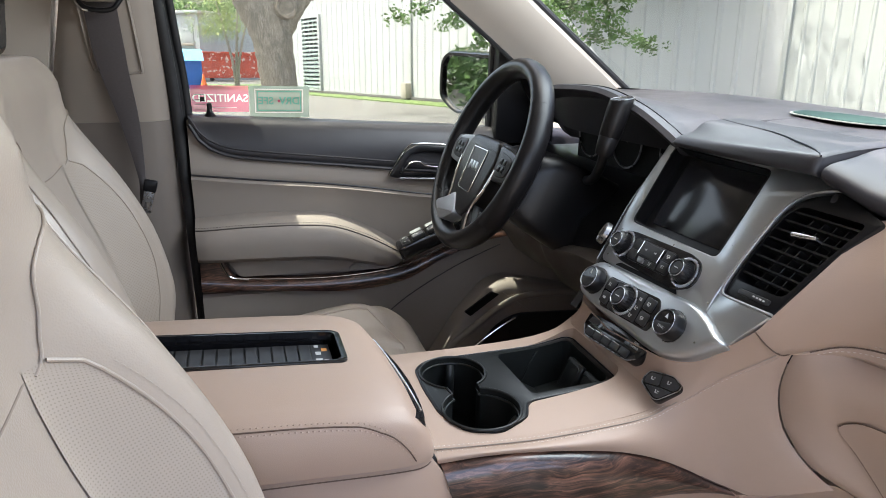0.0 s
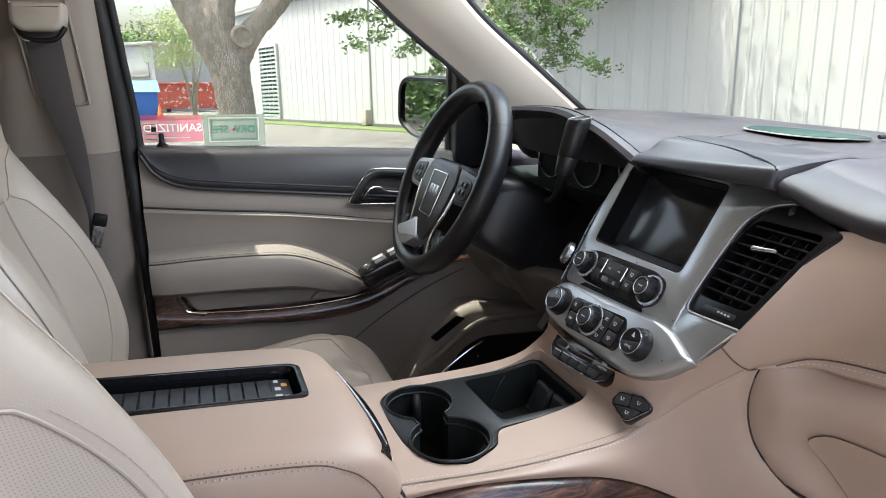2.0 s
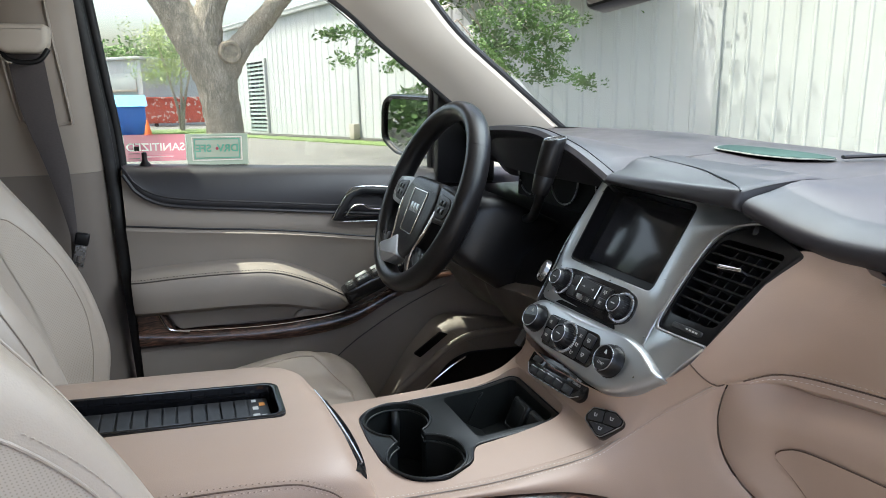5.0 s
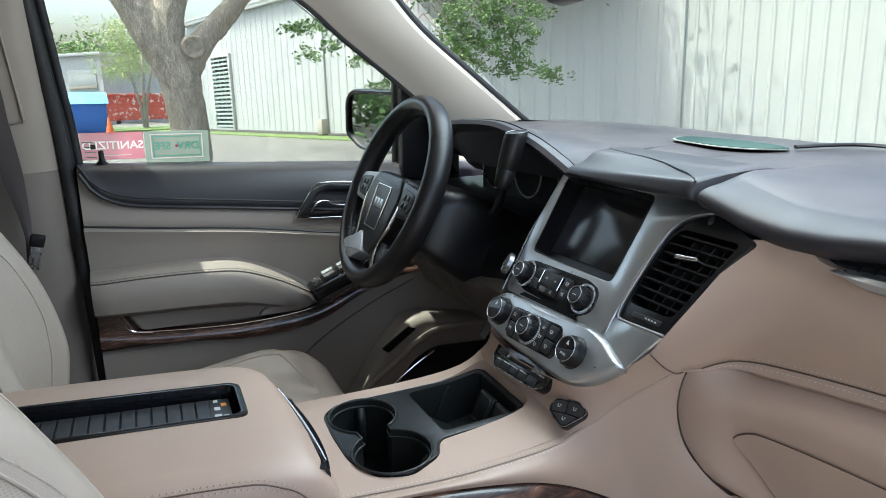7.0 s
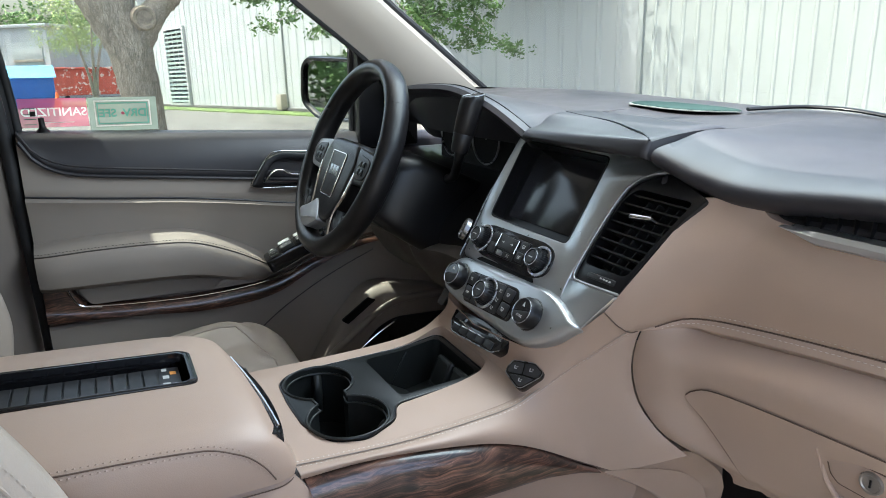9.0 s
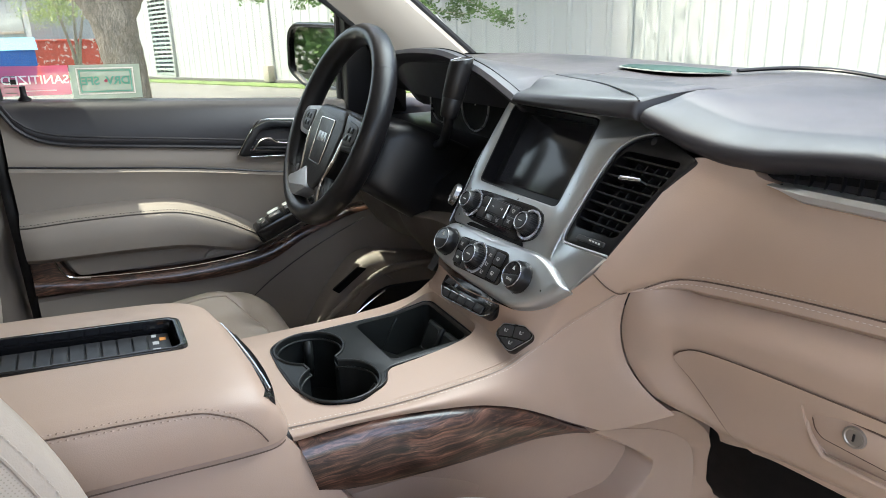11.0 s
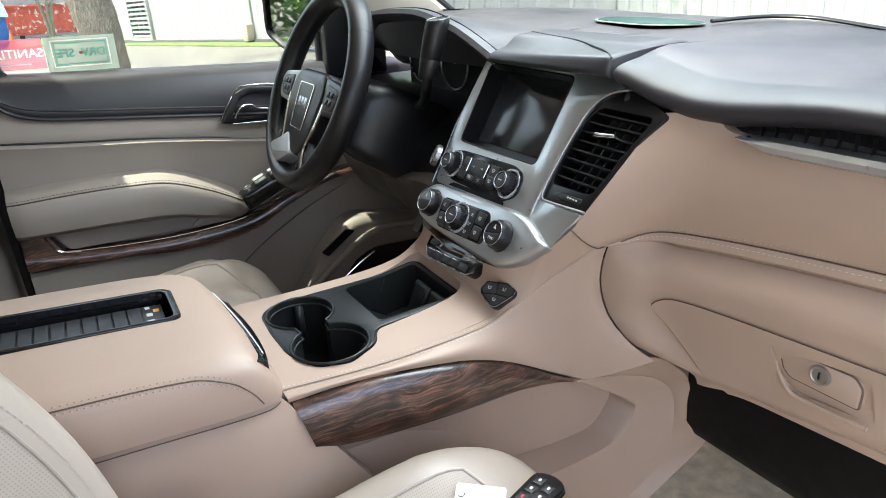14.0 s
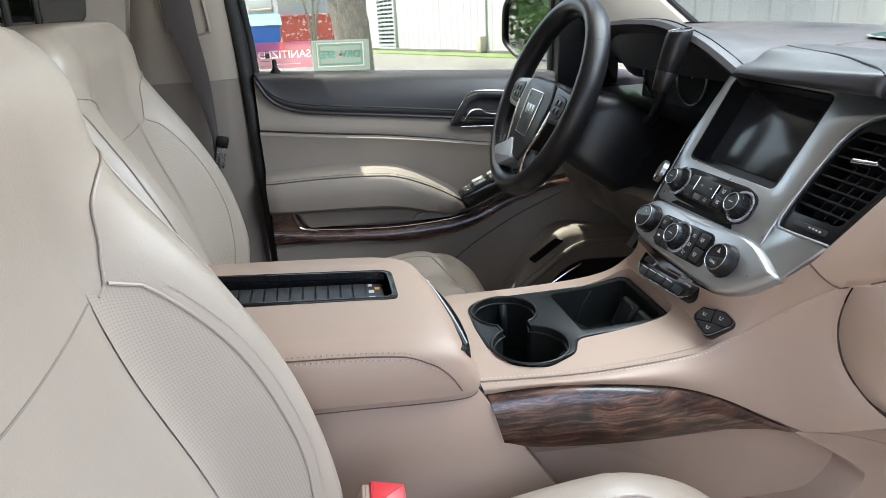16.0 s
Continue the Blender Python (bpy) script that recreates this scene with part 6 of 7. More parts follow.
em = part("badge", prism(bg_, 0.011, 0.0155, "z", 0.001), M_BTN, wl, "badge plate with plain bars")
part("badge_rim", tube(np.c_[bg_, np.full(len(bg_), 0.0152)], 0.0012, 6, True), M_CHROME, em)
for k in (-0.015, 0.0, 0.015):
    part("bar", block(k - 0.0055, -0.038, 0.0152, k + 0.0055, -0.020, 0.0168, 0.0005), M_SILVER, em)
for s in (-1, 1):
    sp_o = rounded([(s * 0.070, 0.026), (s * 0.150, 0.018), (s * 0.168, -0.006), (s * 0.150, -0.036), (s * 0.082, -0.040)], 0.010)
    k = part("spoke", prism(sp_o, -0.010, 0.011, "z", 0.004), M_PAINT if s < 0 else M_BLACK, wl, "satin silver spoke" if s < 0 else "black spoke")
    part("button_pad", prism(rounded([(s * 0.086, 0.016), (s * 0.138, 0.010), (s * 0.146, -0.008), (s * 0.134, -0.028), (s * 0.092, -0.030)], 0.010), 0.006, 0.0135, "z", 0.003), M_BTN, k)
    for i in range(4):
        part("button", block(s * 0.106 - 0.005 + 0.016 * (i % 2) * s, -0.020 + 0.014 * (i // 2), 0.012, s * 0.106 + 0.005 + 0.016 * (i % 2) * s, -0.010 + 0.014 * (i // 2), 0.0155, 0.001), M_BLACK, k)
    lo = rounded([(s * 0.020, -0.108), (s * 0.068, -0.166), (s * 0.108, -0.146), (s * 0.068, -0.100), (s * 0.060, -0.07)], 0.012)
    if s < 0:                             # the silver piece reaches from the hub onto the rim
        lo = rounded([(-0.120, -0.146), (-0.103, -0.122), (-0.062, -0.106), (-0.028, -0.088), (-0.004, -0.113), (0.006, -0.127), (-0.036, -0.150), (-0.086, -0.161)], 0.008)
    k = part("spoke", prism(lo, -0.014, 0.010 if s > 0 else 0.018, "z", 0.006), M_BLACK if s > 0 else M_PAINT, wl, "curved lower spoke" if s > 0 else "satin silver lower spoke")
    part("chrome_line", tube(cr([(s * 0.088, -0.020, 0.010), (s * 0.080, -0.06, 0.011), (s * 0.062, -0.105, 0.012), (s * 0.074, -0.148, 0.010)], 5), 0.0028, 6), M_CHROME, k)
    part("button_pad", prism(rounded([(s * 0.094, -0.128), (s * 0.118, -0.120), (s * 0.110, -0.098), (s * 0.092, -0.096)], 0.005), -0.01, 0.007, "z", 0.002), M_BTN, k)
# column and lever
col = thing("steering_column", "black column shroud with gear selector lever", "steering column")
def wpt(x, y, z):
    v = WH @ Vector((x, y, z))
    return (v.x, v.y, v.z)
rr = []
for z, hw, hh, dy in ((-0.03, 0.050, 0.045, -0.03), (-0.06, 0.078, 0.068, -0.022), (-0.10, 0.095, 0.085, -0.016), (-0.20, 0.105, 0.095, -0.024), (-0.28, 0.11, 0.10, -0.03)):
    rr.append([wpt(x, y + dy, z) for x, y in rounded([(-hw, -hh), (hw, -hh), (hw, hh * 0.8), (-hw, hh * 0.8)], 0.03, 6)])
part("shroud", loft(rr), M_BLACK, col)
lev = [(0.11, 0.34, 1.20), (0.098, 0.29, 1.212), (0.078, 0.24, 1.235), (0.066, 0.207, 1.262), (0.064, 0.203, 1.282)]
part("lever", tube(cr(lev, 6), 0.0085, 10), M_BLACK, col)
AX = Vector((0.026, -0.002, 0.093)).normalized()
SD = Vector((0, 1, 0)) - AX * AX.y
SD.normalize()
FD = SD.cross(AX)
lg = []
for h, ra, rb in ((0.0, 0.006, 0.006), (0.0, 0.0115, 0.0115), (0.003, 0.0140, 0.0140), (0.03, 0.0165, 0.0170), (0.031, 0.0160, 0.0165), (0.032, 0.0168, 0.0172), (0.06, 0.0180, 0.0185), (0.085, 0.0185, 0.0190), (0.092, 0.0182, 0.0186), (0.0945, 0.0168, 0.0172), (0.0925, 0.0150, 0.0155), (0.0920, 0.002, 0.002)):
    lg.append([Vector((0.062, 0.2015, 1.269)) + AX * (h + (0.42 * rb * math.cos(q) if h > 0.084 else 0)) + SD * ra * math.sin(q) + FD * rb * math.cos(q) for q in np.linspace(0, 2 * math.pi, 28, endpoint=False)])
part("lever_cap", tube([tuple(p) for p in lg[9]], 0.0008, 6, True), M_SATIN, col, "thin bright ring on the lever")
gp = part("lever_grip", loft(lg), M_HIDE, col, "ribbed black gear lever grip")
for i in range(11):
    c_ = Vector((0.063, 0.2025, 1.271)) + AX * (0.036 + 0.0042 * i)
    part("rib", tube([tuple(c_ + SD * 0.0178 * math.sin(q) - FD * 0.0183 * math.cos(q)) for q in np.linspace(math.pi * 0.80, math.pi * 1.30, 8)], 0.0007, 5), M_BLACK, gp)
part("stalk", tube(cr([(0.03, 0.50, 1.22), (0.02, 0.56, 1.235), (0.01, 0.61, 1.24)], 5), 0.009, 10), M_BLACK, col)

# ---- centre console ----
con = thing("center_console", "tan leather-wrapped center console with wood band", "console")
# stations along x: half widths left and right, top height, right edge
topz_c = smooth_table([-0.33, -0.2, -0.10, -0.05, -0.02, 0.01, 0.05, 0.09], [1.008, 1.007, 1.010, 1.017, 1.030, 1.050, 1.088, 1.108])
rw = smooth_table([-0.33, -0.2, -0.10, -0.04, 0.0, 0.03, 0.06, 0.09, 0.12, 0.16], [0.150, 0.154, 0.156, 0.160, 0.168, 0.178, 0.192, 0.200, 0.215, 0.22])
lw = smooth_table([-0.33, -0.1, -0.02, 0.04, 0.09, 0.16], [0.125, 0.125, 0.135, 0.15, 0.16, 0.17])
edge_z = smooth_table([-0.33, -0.2, -0.10, -0.04, 0.0, 0.03, 0.06, 0.09], [1.002, 1.000, 1.003, 1.012, 1.026, 1.045, 1.075, 1.10])
low_z = smooth_table([-0.33, -0.2, -0.10, -0.04, 0.0, 0.03, 0.06, 0.09], [0.985, 0.978, 0.968, 0.955, 0.935, 0.915, 0.905, 0.90])
rings = []
for x in np.r_[np.linspace(-0.318, -0.06, 12), np.linspace(-0.045, 0.088, 14)]:
    r, l, t, ez, lz = float(rw(x)), float(lw(x)), float(topz_c(x)), float(edge_z(x)), float(low_z(x))
    rings.append([(x, y, z) for y, z in ((l, 0.93), (l, ez - 0.014), (l - 0.005, ez - 0.003), (l - 0.016, t), (l * 0.5, t + 0.001), (-r * 0.3, t + 0.001), (-r + 0.05, t), (-r + 0.024, t - 0.001), (-r + 0.024, ez - 0.02), (-r + 0.03, lz), (-r + 0.035, lz - 0.006), (-r + 0.05, 0.93))])
body = loft(rings)
well = rounded([(-0.290, 0.056), (-0.268, 0.078), (-0.10, 0.082), (-0.040, 0.098), (-0.028, 0.09), (-0.030, -0.045), (-0.045, -0.055), (-0.172, -0.066), (-0.186, -0.098), (-0.230, -0.120), (-0.270, -0.106), (-0.290, -0.06), (-0.293, 0.0)], 0.012)
top = part("top", cut(body, prism(well, 0.90, 1.2, "z")), M_TAN, con, "tan stitched leather top")
ed = cr([(-0.316, -0.130, 1.0082), (-0.2, -0.142, 1.0075), (-0.10, -0.145, 1.0105), (-0.05, -0.147, 1.0165), (-0.02, -0.150, 1.031), (0.02, -0.167, 1.064), (0.048, -0.1885, 1.091), (0.066, -0.203, 1.109)], 10)
part("seam", tube(ed + (0, 0, -0.0003), 0.0007, 6), M_FOLD, con)
part("thread", dashes(ed + (0, 0.0042, 0.0005), 0.0034, 0.0022, 0.0012, (0, -0.3, 1)), M_STITCH, con)
part("thread", dashes(ed + (0.001, -0.0044, -0.0008), 0.0034, 0.0022, 0.0012, (0, -0.6, 1)), M_STITCH, con)
# black insert with two joined cups and a forward bin
ins = rounded(np.array([(-0.289, 0.055), (-0.267, 0.076), (-0.10, 0.080), (-0.040, 0.096), (-0.030, 0.088), (-0.032, -0.043), (-0.046, -0.053), (-0.173, -0.064), (-0.187, -0.096), (-0.230, -0.118), (-0.269, -0.104), (-0.288, -0.06), (-0.291, 0.0)]), 0.012)
zi = 1.010
cupA, cupB = circle(-0.242, 0.032, 0.0435, 40), circle(-0.235, -0.066, 0.0475, 40)
neck = [(-0.2595, -0.045), (-0.220, -0.045), (-0.221, 0.012), (-0.261, 0.012)]
trayo = rounded([(-0.165, 0.066), (-0.10, 0.070), (-0.046, 0.084), (-0.040, 0.078), (-0.042, -0.036), (-0.052, -0.044), (-0.160, -0.050)], 0.010)
liner = prism(ins, 0.905, zi, "z", 0.003)
liner = cut(liner, prism(cupA, 0.925, 1.1, "z"), prism(cupB, 0.925, 1.1, "z"), prism(neck, 0.935, 1.1, "z"), prism(trayo, 0.945, 1.1, "z"))
lin = part("cup_holder", liner, M_CUP, con, "black plastic cup holder and bin")
# the raised bead runs round both cups and through the neck between them
arc = lambda cx, cy, r, a0, a1: [(cx + r * math.cos(radians(a)), cy + r * math.sin(radians(a))) for a in np.linspace(a0, a1, 30)]
bead = np.array(arc(-0.242, 0.032, 0.0452, -60, 243) + arc(-0.235, -0.066, 0.0490, 121, 432))
part("rim_bead", tube(np.c_[bead, np.full(len(bead), zi + 0.0004)], 0.0019, 8, True), M_CUP, lin)
ledge = np.array(arc(-0.242, 0.032, 0.0425, -58, 241) + arc(-0.235, -0.066, 0.0465, 119, 434))
part("rim_step", tube(np.c_[ledge, np.full(len(ledge), zi - 0.0085)], 0.0016, 8, True), M_CUP, lin)
part("deck_edge", tube(np.c_[ins, np.full(len(ins), zi - 0.001)], 0.0016, 8, True), M_BLACK, lin)
for a, cx, cy, r in ((78, -0.242, 0.032, 0.0425), (-20, -0.235, -0.066, 0.0465)):
    gx, gy = cx + r * math.cos(radians(a)), cy + r * math.sin(radians(a))
    part("gripper", tube(cr([(gx, gy, 0.998), (gx - 0.008 * math.cos(radians(a)), gy - 0.008 * math.sin(radians(a)), 0.985), (gx - 0.007 * math.cos(radians(a)), gy - 0.007 * math.sin(radians(a)), 0.965), (gx, gy, 0.945)], 4), 0.0065, 10), M_CUP, lin, "sprung rubber cup gripper")
part("bin_ramp", prism([(-0.164, 0.946), (-0.164, 0.985), (-0.10, 0.946)], -0.046, 0.066, "y"), M_CUP, lin)
part("bin_ledge", tube(cr([(-0.128, 0.0665, 0.948), (-0.108, 0.0680, 0.990), (-0.098, 0.0695, 1.005)], 5), 0.0014, 8), M_CUP, lin)
for yy in (-0.020, 0.026):
    part("socket_cover", move(block(-0.005, -0.0205, -0.024, 0.005, 0.0205, 0.024, 0.004, 0.006), Matrix.Translation((-0.062, yy, 0.981)) @ pose(0, 0, 0, 0, 24, 0)), M_CUP, lin)
    part("socket_rim", move(tube(np.c_[np.full(20, -0.0052), rect(-0.016, -0.019, 0.016, 0.019, 0.005)], 0.0009, 6, True), Matrix.Translation((-0.062, yy, 0.981)) @ pose(0, 0, 0, 0, 24, 0)), M_CUP, lin)
# seat heater buttons
SBM = Matrix(((0.545, 0.563, -0.621, -0.0278), (-0.836, 0.422, -0.351, -0.1278), (0.065, 0.710, 0.701, 1.0492), (0, 0, 0, 1)))
pod = np.array([(-0.0150, 0.0111), (0.0157, 0.0111), (0.0288, 0.0010), (0.0275, -0.0052), (0.0051, -0.0245), (-0.0020, -0.0240), (-0.0218, -0.0069), (-0.0207, 0.0009)])
sb = part("button_pod", move(prism(rounded(pod, 0.003), -0.012, 0.0016, "z", 0.001), SBM), M_GLOSS, con, "black seat heater button pod")
part("rim_line", move(tube(np.c_[rounded(pod * 0.96, 0.003), np.full(len(pod) * 5, 0.0016)], 0.0006, 6, True), SBM), M_SATIN, sb)
for pb_, gx, gy in (([(-0.0178, 0.0004), (-0.0128, 0.0085), (0.0010, 0.0085), (0.0010, -0.0060), (-0.0168, -0.0060)], -0.0080, 0.0015), ([(0.0026, 0.0085), (0.0145, 0.0085), (0.0250, 0.0008), (0.0240, -0.0045), (0.0200, -0.0080), (0.0026, -0.0060)], 0.0125, 0.0005), ([(-0.0152, -0.0080), (0.0010, -0.0078), (0.0180, -0.0098), (0.0046, -0.0215), (-0.0010, -0.0212)], 0.0015, -0.0140)):
    part("button", move(prism(rounded(pb_, 0.002), 0.0, 0.0024, "z", 0.0006), SBM), M_BTN, sb)
    glyph("seat", gx, gy, 0.0050, 0.0024, sb, SBM)
# wood band on the passenger side
wt = smooth_table([-0.33, -0.31, -0.256, -0.192, -0.121, -0.083, -0.043, -0.005, 0.03, 0.054], [0.998, 0.999, 1.002, 0.999, 0.9890, 0.9805, 0.9660, 0.947, 0.927, 0.9145])
wb = smooth_table([-0.33, -0.26, -0.193, -0.119, -0.043, 0.018, 0.054], [0.925, 0.921, 0.916, 0.913, 0.9145, 0.9165, 0.9120])
wy = smooth_table([-0.33, -0.31, -0.2, -0.1, -0.03, 0.02, 0.055, 0.08], [0.145, 0.147, 0.157, 0.163, 0.168, 0.174, 0.178, 0.180])
P = []
for x in np.linspace(-0.312, 0.054, 44):
    t, bz, r = float(wt(x)), float(wb(x)), float(wy(x))
    P.append([(x + 0.02 * (1 - (z - bz) / (t - bz)) * min(1.0, max(0.0, (-0.24 - x) / 0.07)), -r - 0.001 + yy, z) for z, yy in ((t + 0.001, 0.010), (t - 0.002, 0.001), (t * 0.93 + bz * 0.07, -0.004), (t * 0.85 + bz * 0.15, -0.0088), (t * 0.76 + bz * 0.24, -0.0116), (t * 0.6 + bz * 0.4, -0.0128), (t * 0.4 + bz * 0.6, -0.0124), (t * 0.2 + bz * 0.8, -0.0098), (bz + 0.003, -0.003), (bz, 0.014))])
part("wood_trim", slab(P, (0, 0.012, 0)), M_WOOD, con, "glossy dark burl wood band")
# side panel with the sunken map pocket, down to the floor
side_l = smooth_table([-0.33, -0.1, 0.05, 0.15, 0.25, 0.40], [-0.160, -0.170, -0.187, -0.193, -0.197, -0.20])
P = []
for x in np.linspace(-0.30, 0.19, 30):
    y = float(side_l(x))
    P.append([(x, y + 0.016, 0.955), (x, y + 0.022, 0.925), (x, y + 0.036, 0.89), (x, y + 0.042, 0.84), (x, y + 0.040, 0.78), (x, y + 0.024, 0.70), (x, y, 0.58)])
part("pocket_wall", slab(P, (0, 0.03, 0)), M_TAN, con, "recessed tan pocket wall")
fr = []
rim_o = cr([(0.060, -0.184, 0.909), (0.120, -0.186, 0.870), (0.160, -0.187, 0.839), (0.170, -0.187, 0.824), (0.161, -0.187, 0.804), (0.134, -0.187, 0.778), (0.08, -0.187, 0.772), (0.0, -0.187, 0.772), (-0.08, -0.187, 0.772)], 6)
outer = cr([(0.072, -0.190, 0.910), (0.125, -0.205, 0.905), (0.18, -0.215, 0.885), (0.215, -0.220, 0.85), (0.225, -0.220, 0.79), (0.215, -0.218, 0.73), (0.15, -0.212, 0.68), (0.05, -0.208, 0.64), (-0.08, -0.204, 0.60)], 6)
inner = rim_o + np.array([-0.013, 0.040, 0.008])
mid_ = rim_o * 0.85 + outer * 0.15
fill = [inner, rim_o * 0.9 + inner * 0.1, rim_o + (0.0010, -0.0040, -0.0005), rim_o * 0.95 + outer * 0.05 + (0, -0.0045, 0), mid_ + (0, -0.002, 0), rim_o * 0.4 + outer * 0.6, outer]
part("side_panel", slab(np.array(fill), (0.0, 0.02, 0)), M_TAN, con, "tan side panel around the pocket")
far_ = cr([(0.100, -0.216, 0.926), (0.135, -0.246, 0.952), (0.19, -0.243, 0.915), (0.226, -0.239, 0.872), (0.247, -0.236, 0.785), (0.29, -0.234, 0.742), (0.2, -0.230, 0.69), (0.1, -0.225, 0.64), (-0.05, -0.22, 0.58)], 6)
part("side_panel", slab(np.array([outer + (0, 0.001, 0), outer * 0.6 + far_ * 0.4, far_]), (0, 0.03, 0)), M_TAN, con)
# leather flank from the stitched edge down to the wood and forward to the dash roll
tp_ = resample(cr([(-0.318, -0.131, 1.0065), (-0.2, -0.143, 1.0060), (-0.10, -0.146, 1.009), (-0.05, -0.148, 1.0155), (-0.02, -0.151, 1.030), (0.02, -0.168, 1.063), (0.048, -0.187, 1.090), (0.068, -0.203, 1.109), (0.086, -0.206, 1.112)], 10), 60)
bt_ = resample(np.vstack([np.array([(x, -float(wy(x)) + 0.001, float(wt(x)) + 0.001) for x in np.linspace(-0.316, 0.052, 30)]), cr([(0.072, -0.190, 0.9105), (0.098, -0.215, 0.925), (0.132, -0.250, 0.952)], 6)]), 60)
lc_ = cr([(0.086, -0.206, 1.112), (0.083, -0.200, 1.085), (0.084, -0.198, 1.05), (0.092, -0.207, 1.01), (0.110, -0.230, 0.975), (0.132, -0.255, 0.952)], 8)
fl = []
for i_, (a_, c_) in enumerate(zip(tp_, bt_)):
    u_ = i_ / 59
    w_ = max(0.0, (u_ - 0.55) / 0.45) ** 2
    lc_r = resample(lc_, 12)
    col_ = []
    for j_, k in enumerate(np.linspace(0, 1, 12)):
        st_ = a_ * (1 - k) + c_ * k + np.array((0, -0.008, 0.005)) * math.sin(math.pi * k) * (1 - w_)
        st_ += (lc_r[j_] - (tp_[-1] * (1 - k) + bt_[-1] * k)) * w_
        col_.append(st_)
    fl.append([a_ + np.array((0, 0.018, -0.0004)) * (1 - w_), a_ + np.array((0, 0.004, 0.0006)) * (1 - w_)] + col_)
part("side_leather", slab(np.array(fl), (0.006, 0.02, -0.008)), M_TAN, con, "tan leather console flank")
low_e = bt_[40:]
part("seam", tube(low_e + (0, -0.001, 0), 0.0006, 6), M_GROOVE, con)
part("core", block(-0.30, -0.13, 0.58, 0.42, 0.12, 0.90, 0.01), M_TAN, con)
part("driver_side", block(-0.32, 0.118, 0.58, 0.20, 0.132, 0.985, 0.006), M_TAN, con)

# ---- arm rest box behind it ----
box = thing("armrest_console", "tan armrest console with padded lid and phone tray", "armrest")
rings = []
for x, hw, zt, zb in ((-0.318, 0.142, 1.040, 1.022), (-0.322, 0.152, 1.056, 1.012), (-0.332, 0.160, 1.072, 1.010), (-0.35, 0.166, 1.086, 1.012), (-0.39, 0.170, 1.095, 1.016), (-0.46, 0.171, 1.101, 1.021), (-0.60, 0.171, 1.110, 1.028), (-0.75, 0.171, 1.117, 1.034), (-0.80, 0.168, 1.108, 1.034), (-0.82, 0.155, 1.085, 1.034)):
    zt -= 0.009
    hl = hw - 0.040                       # the driver's side is narrower
    fw = max(0.0, 1 - (-0.318 - x) / 0.11)
    d_ = zt - zb
    m_ = lambda a, f: min(a, f * d_)
    sec = [(-hw + 0.01, zb), (-hw, zb + m_(0.006, 0.12)), (-hw - 0.001, zb + 0.3 * d_), (-hw + 0.003, zt - m_(0.020, 0.45)), (-hw + 0.010, zt - m_(0.010, 0.25)), (-hw + 0.030, zt - m_(0.003, 0.1)), (-0.07, zt + 0.002), (0, zt + 0.003), (0.05, zt + 0.001), (hl - 0.03, zt - m_(0.004, 0.1)), (hl - 0.01, zt - m_(0.011, 0.25)), (hl - 0.003, zt - m_(0.021, 0.45)), (hl, zb + m_(0.006, 0.12)), (hl - 0.01, zb)]
    rings.append([(x - 0.085 * (y + 0.16) * fw, y, z) for y, z in sec])
rings = np.array(rings)
rings = np.stack([cr(rings[:, j], 5) for j in range(rings.shape[1])], 1)
lidb = cut(loft(rings), prism(rounded([(-0.635, -0.054), (-0.395, -0.055), (-0.395, 0.028), (-0.405, 0.037), (-0.635, 0.041)], 0.014), 1.06, 1.3, "z"))
lid = part("lid", lidb, M_TAN, box, "padded tan leather lid")
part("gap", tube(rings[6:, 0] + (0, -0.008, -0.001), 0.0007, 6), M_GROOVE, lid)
# the side seam runs along the shoulder and turns down at the front
sm_ = cr([(-0.80, 1.097), (-0.70, 1.0975), (-0.60, 1.0945), (-0.52, 1.0885), (-0.467, 1.0845), (-0.42, 1.0795), (-0.396, 1.0745), (-0.3715, 1.0620), (-0.3545, 1.0440), (-0.345, 1.0270)], 8)


def on_lid(x, z):
    """The place on the lid's outer side at x, z, and the way up along its section."""
    c = np.array([[np.interp(-x, -rings[:, j, 0], rings[:, j, i]) for i in (1, 2)] for j in range(1, 8)])
    y = lambda q: float(np.interp(q, c[:, 1], c[:, 0]))
    w = np.array((0, y(z + 0.002) - y(z - 0.002), 0.004))
    return np.array((x, y(z), z)), w / np.linalg.norm(w)


at_ = [on_lid(x, z - 0.004) for x, z in sm_]
sp_ = np.array([a for a, _ in at_])
tg_ = np.gradient(sp_, axis=0)
off_ = []
for (a, w), t_ in zip(at_, tg_):
    n_ = np.cross(t_, w)
    d_ = np.cross(n_, t_)
    off_.append(d_ / np.linalg.norm(d_))
off_ = np.array(off_)
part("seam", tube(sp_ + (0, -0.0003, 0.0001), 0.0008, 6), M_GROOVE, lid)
for k in (0.0036, -0.0036):
    part("thread", dashes(sp_ + off_ * k + (0, -0.0006, 0.0003), 0.0034, 0.0024, 0.0014, (0, -0.8, 0.6)), M_TAN, lid)
pt = part("phone_tray", cut(prism(rounded([(-0.634, -0.053), (-0.396, -0.054), (-0.396, 0.027), (-0.406, 0.036), (-0.634, 0.040)], 0.013), 1.065, 1.1005, "z", 0.001), prism(rounded([(-0.628, -0.048), (-0.403, -0.049), (-0.403, 0.024), (-0.411, 0.030), (-0.628, 0.034)], 0.010), 1.073, 1.2, "z")), M_GLOSS, box, "black phone tray with ribbed mat")
part("mat", block(-0.622, -0.044, 1.072, -0.418, 0.025, 1.0855, 0.001), M_BTN, pt, "ribbed rubber charging mat")
